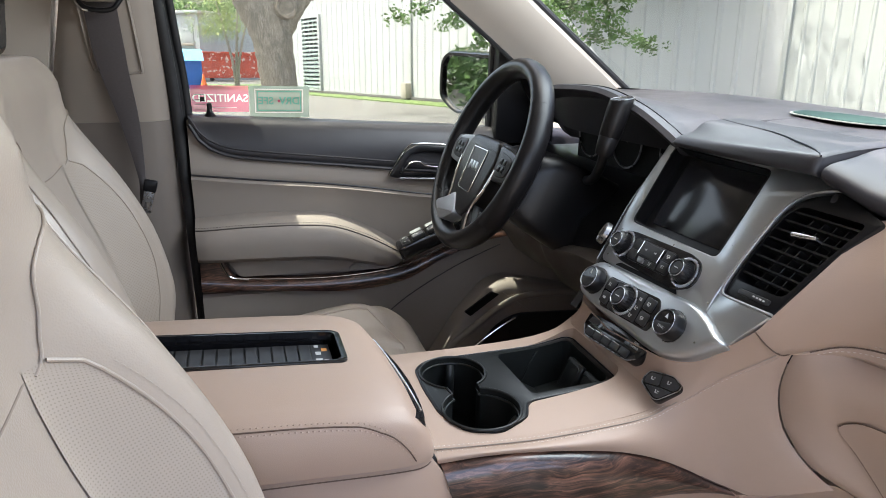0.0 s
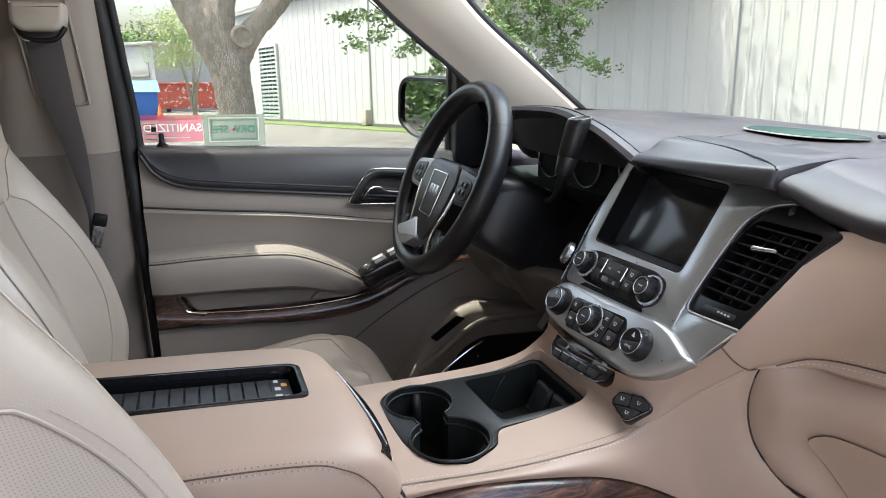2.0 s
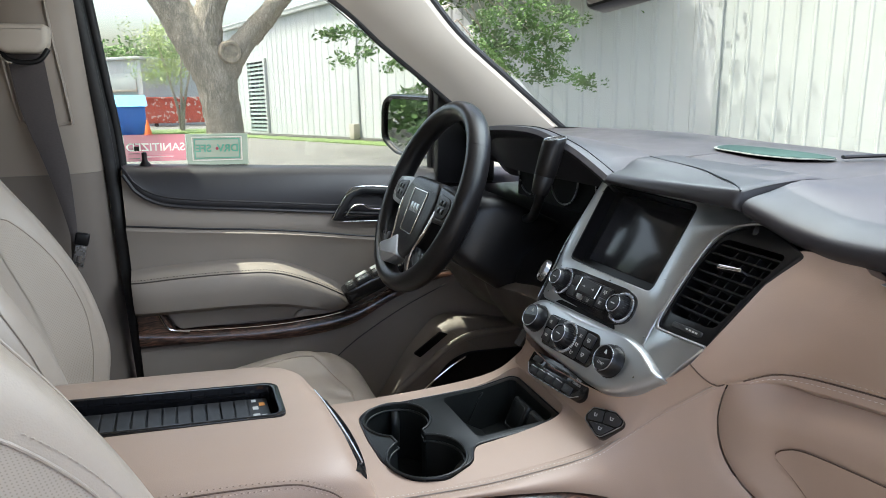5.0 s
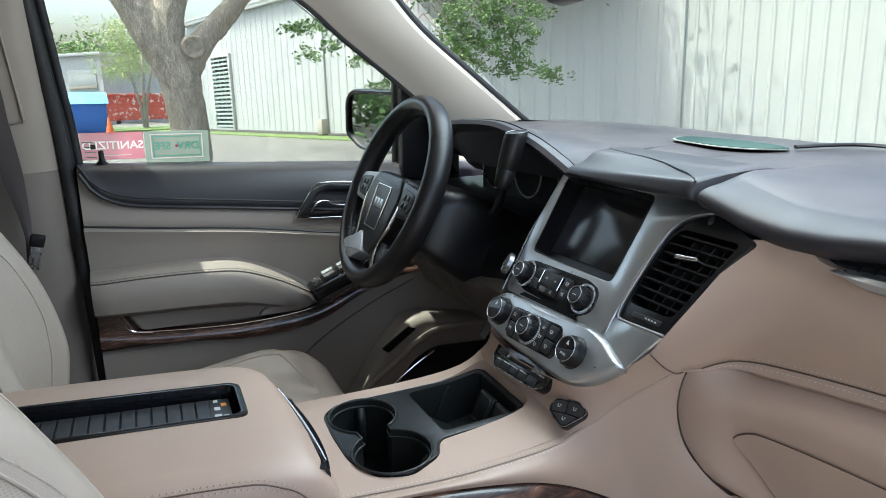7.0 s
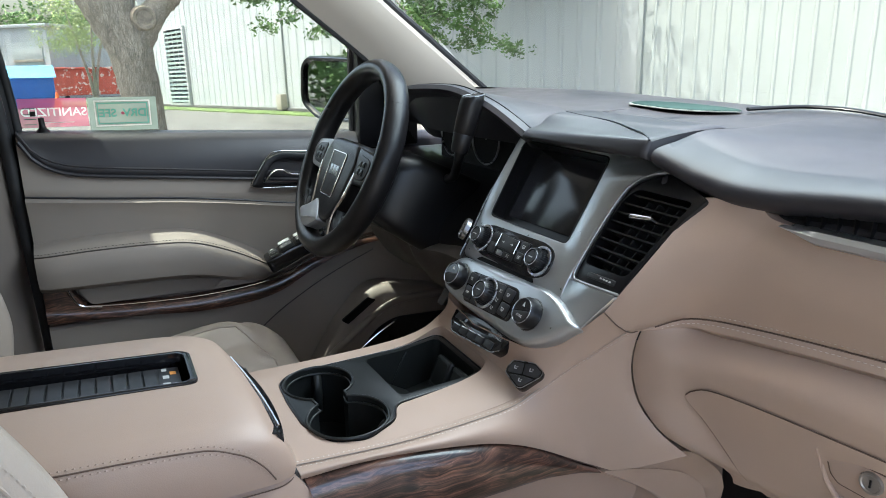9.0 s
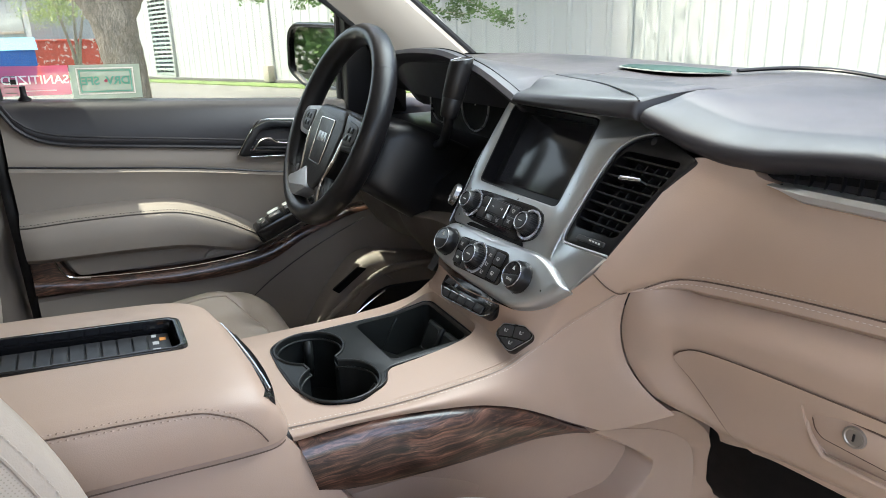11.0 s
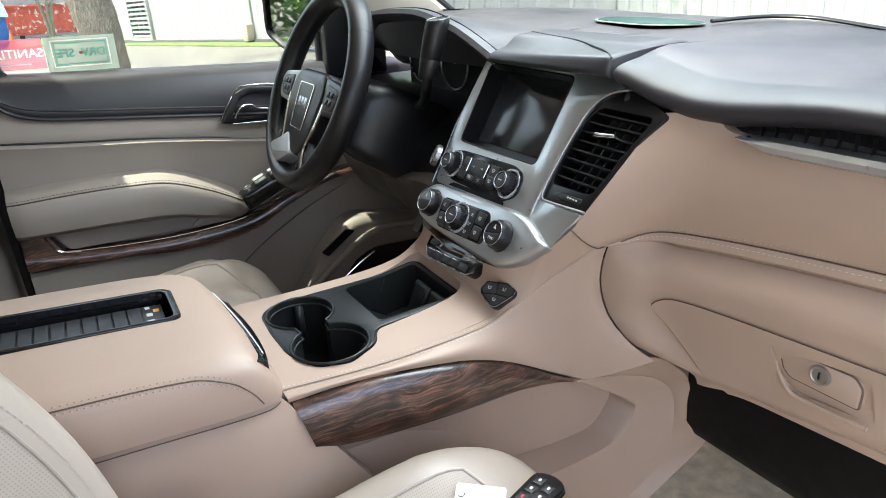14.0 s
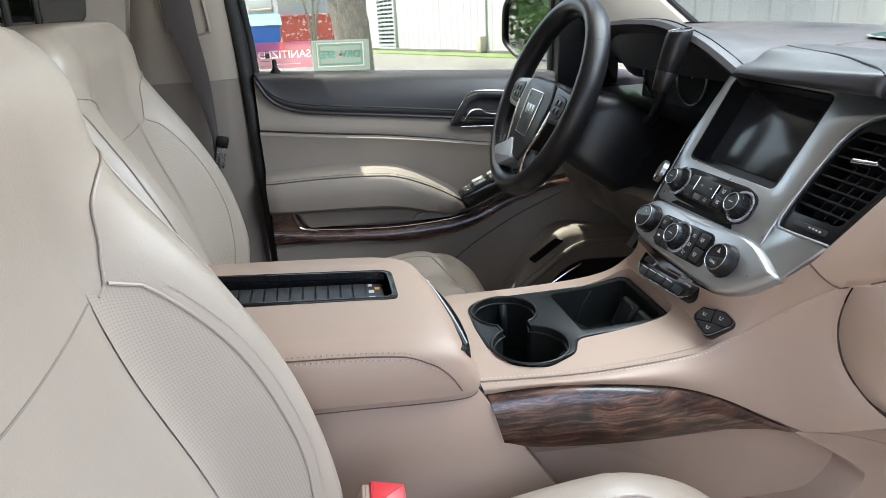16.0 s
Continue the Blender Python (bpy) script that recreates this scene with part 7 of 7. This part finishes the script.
for i in range(12):
    part("rib", block(-0.618 + i * 0.0155, -0.042, 1.0850, -0.6045 + i * 0.0155, 0.021, 1.0876, 0.0006), M_BTN, pt, smooth=0)
lb = part("label", block(-0.432, -0.030, 1.0850, -0.410, 0.022, 1.0862, 0), M_BTN, pt, "small printed charging label")
for (x, y, w_, mm) in ((-0.429, -0.026, 0.006, M_MARK), (-0.419, -0.026, 0.004, M_MARK), (-0.428, -0.006, 0.005, M_MARK), (-0.420, 0.003, 0.005, mat("orange_ink", (0.6, 0.25, 0.06), 0.5)), (-0.428, 0.014, 0.004, M_MARK)):
    part("print", block(x, y, 1.0860, x + w_ * 1.3, y + w_ * 1.6, 1.0866, 0), mm, lb)
pt.matrix_world = Matrix.Translation((-0.40, 0, 1.0815)) @ pose(0, 0, 0, 0, 4.2, 0) @ Matrix.Translation((0.40, 0, -1.0905))
LP = []
for y in np.linspace(-0.148, 0.078, 29):
    h = max(0.02, 1 - ((y + 0.035) / 0.113) ** 2) ** 0.8
    LP.append([(x + 0.011 - 0.085 * (y + 0.16), y, z) for x, z in ((-0.352, 1.064), (-0.343 + 0.006 * h, 1.0615), (-0.341 + 0.014 * h, 1.0555), (-0.341 + 0.015 * h, 1.050), (-0.342 + 0.010 * h, 1.045), (-0.352, 1.042))])
LP = np.array(LP)
lc2 = part("lid_latch", slab(LP, (-0.004, 0, 0)), M_GLOSS, lid, "slim black lid latch")
part("chrome_line", tube(LP[2:-3, 1] + (0.001, 0, 0.0004), 0.0012, 6), M_CHROME, lc2)
P = []
for x in np.linspace(-0.85, -0.295, 12):
    f = max(0.0, (x + 0.33) / 0.035)
    P.append([(x + (0.0 if x < -0.32 else 0.0), -0.163 + yy, z) for z, yy in ((1.020, 0.006), (1.012, 0.0), (0.94, -0.003), (0.86, -0.006), (0.70, -0.01), (0.58, -0.01))])
P = np.array(P)
for i in range(len(P)):
    if P[i, 0, 0] > -0.35:
        k = (P[i, 0, 0] + 0.35) / 0.055
        P[i, :, 0] = np.interp(P[i, :, 2], [0.58, 0.86, 1.02], [-0.35 + 0.16 * k, -0.35 + 0.12 * k, -0.35 + 0.022 * k])
        P[i, :, 1] += 0.012 * k ** 3
part("side_wall", slab(P, (0, 0.02, 0)), M_TAN, box, "tan box side")
part("side_wall", block(-0.85, 0.105, 0.58, -0.345, 0.123, 1.035, 0.006), M_TAN, box)
part("front_wall", block(-0.335, -0.15, 0.6, -0.318, 0.118, 1.014, 0.004), M_RUBBER, box)
part("rear_wall", block(-0.86, -0.16, 0.58, -0.84, 0.12, 1.03, 0.006), M_TAN, box)

# ---- front seats ----
def build_seat(name, label, y0, dx, dz=0.0, slide=0.0, drop=0.0):
    """A bucket seat: backrest surface F(s, z), s across from -1 to 1, built as rings, with perforated flanks and piping."""
    st = thing(name, label, "seat", "front seats")
    edge_x = smooth_table([0.86, 0.94, 1.0, 1.106, 1.206, 1.289, 1.33, 1.375, 1.40, 1.42], [-0.50, -0.485, -0.485, -0.510, -0.556, -0.608, -0.627, -0.631, -0.640, -0.658])
    hwid = smooth_table([0.86, 0.95, 1.05, 1.15, 1.22, 1.27, 1.31, 1.34, 1.38, 1.42], [0.225, 0.235, 0.240, 0.238, 0.232, 0.224, 0.214, 0.208, 0.203, 0.190])
    bol = smooth_table([0.86, 0.95, 1.1, 1.2, 1.27, 1.32, 1.36, 1.405], [0.055, 0.075, 0.078, 0.066, 0.042, 0.016, 0.008, 0.004])

    def F(s, z):
        a = abs(s)
        k = np.clip((a - 0.40) / 0.36, 0, 1)
        k = k * k * (3 - 2 * k)
        B, w = float(bol(z)), float(hwid(z))
        x = float(edge_x(z)) - B + B * k
        if a > 0.74:
            q = (a - 0.74) / 0.26
            x -= float(np.interp(z, [1.2, 1.32], [0.07, 0.03])) * (1 - math.sqrt(max(0, 1 - q * q)))
        return np.array((x + dx, y0 + w * s, z - drop))

    S = np.sin(np.linspace(-math.pi / 2, math.pi / 2, 49))
    S = np.sign(S) * np.abs(S) ** 0.8
    rings = []
    for z in np.r_[np.linspace(0.84, 1.36, 40), 1.378, 1.394, 1.406, 1.413]:
        front = [F(s, z) for s in S]
        xb = float(edge_x(z)) + dx - 0.17 + 0.02 * (z > 1.37)
        w = float(hwid(z))
        back = [np.array((xb + (0.02 if abs(u) > 0.9 else 0), y0 + w * u * 0.96, z - drop)) for u in np.linspace(1, -1, 13)]
        rings.append(front + back)
    top = np.array(rings[-1])
    c = top.mean(0)
    for f, rise in ((0.95, 0.004), (0.85, 0.008), (0.55, 0.011), (0.2, 0.012)):
        rings.append(c + (top - c) * f + (0, 0, rise))
    back = part("backrest", loft(rings), M_SEAT, st, "smooth leather backrest")
    nrm = np.array((1.0, 0, 0.35)) / 1.06

    def patch(sa, sb, zs, lift, n=14):
        P = []
        for z in zs:
            r = []
            a, b = sa(z), sb(z)
            for k in np.linspace(0, 1, n):
                s = a + (b - a) * k
                p = F(s, z)
                q = F(s + 0.01, z) - F(s - 0.01, z)
                up_ = F(s, z + 0.01) - F(s, z - 0.01)
                nn = np.cross(q, up_)
                nn /= np.linalg.norm(nn)
                if nn[0] < 0:
                    nn = -nn
                r.append(p + nn * lift)
            P.append(r)
        P = np.array(P)
        du = np.cumsum(np.r_[[np.zeros(P.shape[1])], np.linalg.norm(np.diff(P, axis=0), axis=2)], 0)
        dv = np.cumsum(np.c_[np.zeros(len(P)), np.linalg.norm(np.diff(P, axis=1), axis=2)], 1)
        return P, np.stack([dv, du], 2)

    lo_s = smooth_table([0.86, 0.95, 1.0, 1.07, 1.12, 1.175, 1.22, 1.25], [0.42, 0.42, 0.42, 0.41, 0.39, 0.38, 0.40, 0.425])
    hi_s = smooth_table([0.86, 0.95, 1.0, 1.05, 1.115, 1.16, 1.20, 1.235, 1.245, 1.25], [0.60, 0.615, 0.63, 0.65, 0.65, 0.645, 0.62, 0.575, 0.535, 0.49])
    for sg in (-1, 1):
        P, UV = patch(lambda z: sg * float(lo_s(z)), lambda z: sg * float(hi_s(z)), np.linspace(0.86, 1.249, 40), 0.0012)
        part("perforated_flank", sheet(P, uv=UV), M_PERF, back, "perforated leather side insert")
        edge = P[:, -1]
        part("piping", tube(edge, 0.0016, 8), M_SEAT, back)
        th = np.array([F(sg * (float(hi_s(z)) + 0.035), z) for z in np.linspace(0.87, 1.235, 50)]) + nrm * 0.0004
        part("thread", dashes(th, 0.0038, 0.0024, 0.0010, (1, 0, 0.4)), M_SEAT, back)
        # seam that drops from the shoulder along the bolster
        sh = np.array([F(sg * float(smooth_table([0.86, 1.0, 1.15, 1.25, 1.295, 1.318, 1.33], [0.90, 0.90, 0.895, 0.89, 0.90, 0.94, 0.98])(z)), z) for z in np.linspace(0.87, 1.33, 50)]) + nrm * 0.001
        part("piping", tube(sh, 0.0015, 8), M_SEAT, back)
        sh2 = cr([(0.455, 1.243), (0.49, 1.25), (0.52, 1.265), (0.55, 1.278), (0.60, 1.303), (0.70, 1.318), (0.82, 1.325), (0.95, 1.33)], 8)
        sh2 = np.array([F(sg * q, min(z, 1.396)) for q, z in sh2]) + nrm * 0.0012
        part("piping", tube(sh2, 0.0012, 8), M_SEAT, back)
    cs_ = np.array([F(s, 1.238 + 0.006 * (abs(s) / 0.45) ** 2) for s in np.linspace(-0.45, 0.45, 50)]) + nrm * 0.0002
    part("seam", tube(cs_, 0.0009, 6), M_FOLD, back)
    # cushion
    cz = smooth_table([-0.62, -0.5, -0.35, -0.22, -0.14, -0.09, -0.065, -0.055], [0.915, 0.925, 0.935, 0.945, 0.943, 0.928, 0.900, 0.86])
    bz = smooth_table([-0.62, -0.35, -0.2, -0.12, -0.07, -0.055], [0.04, 0.035, 0.026, 0.014, 0.004, 0.0])
    hw = smooth_table([-0.62, -0.4, -0.2, -0.12, -0.08, -0.055], [0.22, 0.23, 0.225, 0.215, 0.195, 0.17])

    def C(s, x):
        a = abs(s)
        k = np.clip((a - 0.42) / 0.32, 0, 1)
        k = k * k * (3 - 2 * k)
        z = float(cz(x)) + float(bz(x)) * k + dz - 0.15 * max(0.0, -0.20 - x)
        if slide:
            z += 0.003 * math.sin(95 * x + 9 * s + 2 * math.sin(7 * s)) * math.exp(-((x + 0.14) / 0.05) ** 2)
        if a > 0.78:
            q = (a - 0.78) / 0.22
            z -= 0.05 * (1 - math.sqrt(max(0, 1 - q * q)))
        return np.array((x + dx + slide, y0 + float(hw(x)) * s, z))

    rings = []
    for x in np.r_[np.linspace(-0.62, -0.2, 14), np.linspace(-0.18, -0.055, 14)]:
        fr_ = [C(s, x) for s in S]
        w = float(hw(x))
        zb = 0.76 + max(0, (x + 0.12)) * 0.6
        rings.append(fr_ + [np.array((x + dx + slide, y0 + w * u * 0.98, zb)) for u in np.linspace(1, -1, 9)])
    cu = part("cushion", loft(rings), M_SEAT, st, "leather seat cushion")
    P, UV = [], []
    for x in np.linspace(-0.56, -0.125, 30):
        lim = 0.70 * min(1, math.sqrt(max(0.0, (-0.122 - x) / 0.05)))
        P.append([C(s, x) + (0, 0, 0.001) for s in np.linspace(-lim, lim, 24)])
        UV.append([(p[0], p[1]) for p in P[-1]])
    part("center_panel", sheet(P, uv=UV), M_SEAT if slide else M_PERF, cu, "smooth creased leather cushion center" if slide else "perforated leather cushion center")
    P = np.array(P)
    part("piping", tube(np.vstack([P[:, 0], P[-1], P[::-1, -1]])[5:-5], 0.0022, 8), M_SEAT, cu)
    part("base", block(-0.60 + dx, y0 - 0.21, 0.60, -0.12 + dx, y0 + 0.21, 0.78, 0.01), M_BLACK, st)
    part("side_valance", block(-0.62 + dx, y0 - 0.245, 0.68, -0.12 + dx, y0 - 0.225, 0.86, 0.006), M_DOOR, st)
    # headrest
    hr = []
    for t in np.linspace(-1, 1, 21):
        e = math.sqrt(max(0.0, 1 - abs(t) ** 5))
        hx, hz = 0.055 * (0.35 + 0.65 * e), 0.085 * (0.4 + 0.6 * e)
        hr.append([(-0.735 + dx + hx * math.copysign(abs(math.cos(q)) ** 0.6, math.cos(q)), y0 + 0.135 * t, 1.545 + hz * math.copysign(abs(math.sin(q)) ** 0.6, math.sin(q))) for q in np.linspace(0, 2 * math.pi, 28, endpoint=False)])
    h = part("headrest", loft(hr), M_SEAT, st, "padded leather headrest")
    for k in (-0.06, 0.06):
        part("post", tube([(-0.745 + dx, y0 + k, 1.38), (-0.74 + dx, y0 + k, 1.49)], 0.006, 10), M_BLACK, h)
    return st


build_seat("passenger_seat", "light beige leather passenger seat with perforated inserts", -0.425, 0.0, -0.035)
build_seat("driver_seat", "light beige leather driver seat with creased cushion", 0.425, -0.160, -0.084, 0.072, 0.014)

# ---- belts, key and small things ----
bl = thing("seat_belt", "dark brown seat belt hanging from the pillar", "seat belt")
bp = cr([(-0.737, 0.742, 1.515), (-0.7357, 0.750, 1.4907), (-0.7304, 0.750, 1.4185), (-0.7238, 0.750, 1.3653), (-0.7103, 0.750, 1.2883), (-0.7013, 0.748, 1.2085), (-0.6975, 0.742, 1.1524), (-0.700, 0.73, 1.10)], 8)
wdt = np.interp(np.linspace(0, 1, len(bp)), [0, 0.3, 0.45, 0.6, 0.72, 0.86, 1], [0.030, 0.029, 0.025, 0.018, 0.011, 0.006, 0.006])
rows = [[p + (-w_, 0.001, 0), p + (-0.4 * w_, -0.0005, 0), p + (0.4 * w_, -0.0005, 0), p + (w_, 0.001, 0)] for p, w_ in zip(bp, wdt)]
part("webbing", slab(np.array(rows), (0, 0.003, 0)), M_BELT, bl)
lp = part("belt_guide", tube(cr([(-0.770, 0.722, 1.512), (-0.758, 0.716, 1.494), (-0.7336, 0.714, 1.4880), (-0.708, 0.716, 1.492), (-0.692, 0.722, 1.512)], 6), 0.0048, 10), M_BLACK, bl, "black belt guide loop")
part("guide_edge", tube(cr([(-0.7735, 0.719, 1.508), (-0.763, 0.711, 1.4915), (-0.750, 0.7085, 1.4865)], 6), 0.0022, 8), M_CHROME, lp)
part("guide_cover", prism(rounded([(-0.776, 1.556), (-0.686, 1.556), (-0.6900, 1.520), (-0.704, 1.504), (-0.764, 1.504), (-0.778, 1.520)], [0.012, 0.012, 0.008, 0.010, 0.010, 0.008], 5), 0.704, 0.770, "y", 0.010, 4), M_LIGHT, bl, "beige belt guide cover")
TNG = Matrix.Translation((-0.684, 0.722, 1.135)) @ pose(0, 0, 0, 0, 15, 0)
part("tongue", move(block(-0.013, -0.006, 0.000, 0.013, 0.005, 0.026, 0.004), TNG), M_BLACK, bl, "black belt tongue")
part("tongue_plate", move(cut(block(-0.010, -0.0015, -0.045, 0.010, 0.0015, 0.010, 0.001), block(-0.005, -0.01, -0.036, 0.005, 0.01, -0.022, 0)), TNG), M_SATIN, bl, "metal tongue plate")
bk_ = thing("belt_buckle", "belt buckle with red release button beside the seat", "buckle")
BKM = Matrix.Translation((-0.455, -0.245, 0.945)) @ pose(0, 0, 0, 12, 18, 0)
part("housing", move(block(-0.020, -0.015, -0.16, 0.026, 0.015, 0.030, 0.004), BKM), M_TAN, bk_)
part("button", move(block(-0.012, -0.0165, 0.004, 0.024, 0.0165, 0.0335, 0.003), BKM), M_RED, bk_, "red release button")
key = thing("key_fob", "black remote key fob lying on the seat", "key")
KM = Matrix.Translation((-0.126, -0.340, 0.919)) @ pose(0, 0, 0, 0, 6, 20)
part("shell", move(prism(rounded([(-0.040, -0.016), (0.034, -0.020), (0.042, 0.0), (0.034, 0.020), (-0.040, 0.016)], 0.010), -0.004, 0.010, "z", 0.004), KM), M_BLACK, key)
part("band", move(tube(np.c_[rounded([(-0.040, -0.016), (0.034, -0.020), (0.042, 0.0), (0.034, 0.020), (-0.040, 0.016)], 0.010) * 0.98, np.full(25, 0.003)], 0.0016, 6, True), KM), M_CHROME, key)
for i in range(6):
    part("button", move(block(-0.026 + 0.017 * (i % 3) + (0.006 if i > 2 else 0), -0.013 + 0.014 * (i // 3), 0.009, -0.013 + 0.017 * (i % 3) + (0.006 if i > 2 else 0), -0.002 + 0.014 * (i // 3), 0.0112, 0.001), KM), M_BTN, key)
    part("mark", move(block(-0.021 + 0.017 * (i % 3) + (0.006 if i > 2 else 0), -0.009 + 0.014 * (i // 3), 0.0110, -0.017 + 0.017 * (i % 3) + (0.006 if i > 2 else 0), -0.0065 + 0.014 * (i // 3), 0.0116, 0), KM), M_RED if i == 3 else M_WHITE, key)
tg = thing("key_tag", "white paper tag tied to the key", "tag")
part("card", move(prism(rounded([(-0.026, -0.014), (0.026, -0.014), (0.026, 0.014), (-0.026, 0.014)], 0.003), 0, 0.0012, "z"), Matrix.Translation((-0.176, -0.316, 0.932)) @ pose(0, 0, 0, 4, 3, -38)), M_WHITE, tg)
part("eyelet", move(revolve([(0.002, 0.001), (0.004, 0.002), (0.005, 0.0)], 14), Matrix.Translation((-0.192, -0.304, 0.9325))), M_BLACK, tg)
# papers on the dash by the glass
dp = thing("dash_paper", "pale green paper sheet lying on the dash top", "paper")
sh_o = rounded([(0.318, 0.112), (0.392, 0.138), (0.418, 0.060), (0.402, -0.040), (0.366, -0.098), (0.304, -0.058), (0.290, 0.0)], 0.03, 6)
sh_c = sh_o.mean(0)
sh_o = sh_c + (sh_o - sh_c) * (0.75, 1.0)
part("sheet", prism(sh_o, 1.3425, 1.3440, "z"), mat("white_card", (0.15, 0.17, 0.165), 0.8, spec=0.05, spread=0.04, scale=20), dp)
part("print", prism(sh_c + (sh_o - sh_c) * 0.97 + (0.002, -0.001), 1.3435, 1.3448, "z"), mat("green_card", (0.020, 0.038, 0.036), 0.8, spec=0.05, spread=0.1, scale=12), dp, "pale green printed middle")
# black tube draws the cowl's shadow at the windscreen base
bd = thing("cowl_shadow", "thin dark strip standing in for the windscreen cowl's shadow", "strip")
part("strip", tube(cr([(0.372, -0.090, 1.3465), (0.42, -0.115, 1.349), (0.455, -0.14, 1.349), (0.474, -0.19, 1.346), (0.46, -0.30, 1.336)], 6), 0.0055, 8, flat=0.5), M_BLACK, bd)

# inside mirror at the top of the windscreen
rv = thing("rear_view_mirror", "black rear view mirror hung at the windscreen", "mirror")
RVM = Matrix.Translation((0.10, 0.0, 1.585)) @ pose(0, 0, 0, -4, 12, 0)
part("housing", move(prism(rounded([(-0.125, -0.030), (0.125, -0.030), (0.130, 0.0), (0.118, 0.034), (-0.118, 0.034), (-0.130, 0.0)], 0.016), -0.012, 0.022, "x", 0.006), RVM), M_BLACK, rv)
part("glass", move(prism(rounded([(-0.118, -0.026), (0.118, -0.026), (0.122, 0.0), (0.110, 0.029), (-0.110, 0.029), (-0.122, 0.0)], 0.014), -0.0135, -0.011, "x"), RVM), mat("inside_mirror_silver", (0.6, 0.62, 0.62), 0.03, metal=1.0, spread=0.0), rv, "mirror glass")
part("stem", tube(cr([(0.118, 0.0, 1.60), (0.14, 0.0, 1.64), (0.16, 0.0, 1.70)], 5), 0.009, 10), M_BLACK, rv)
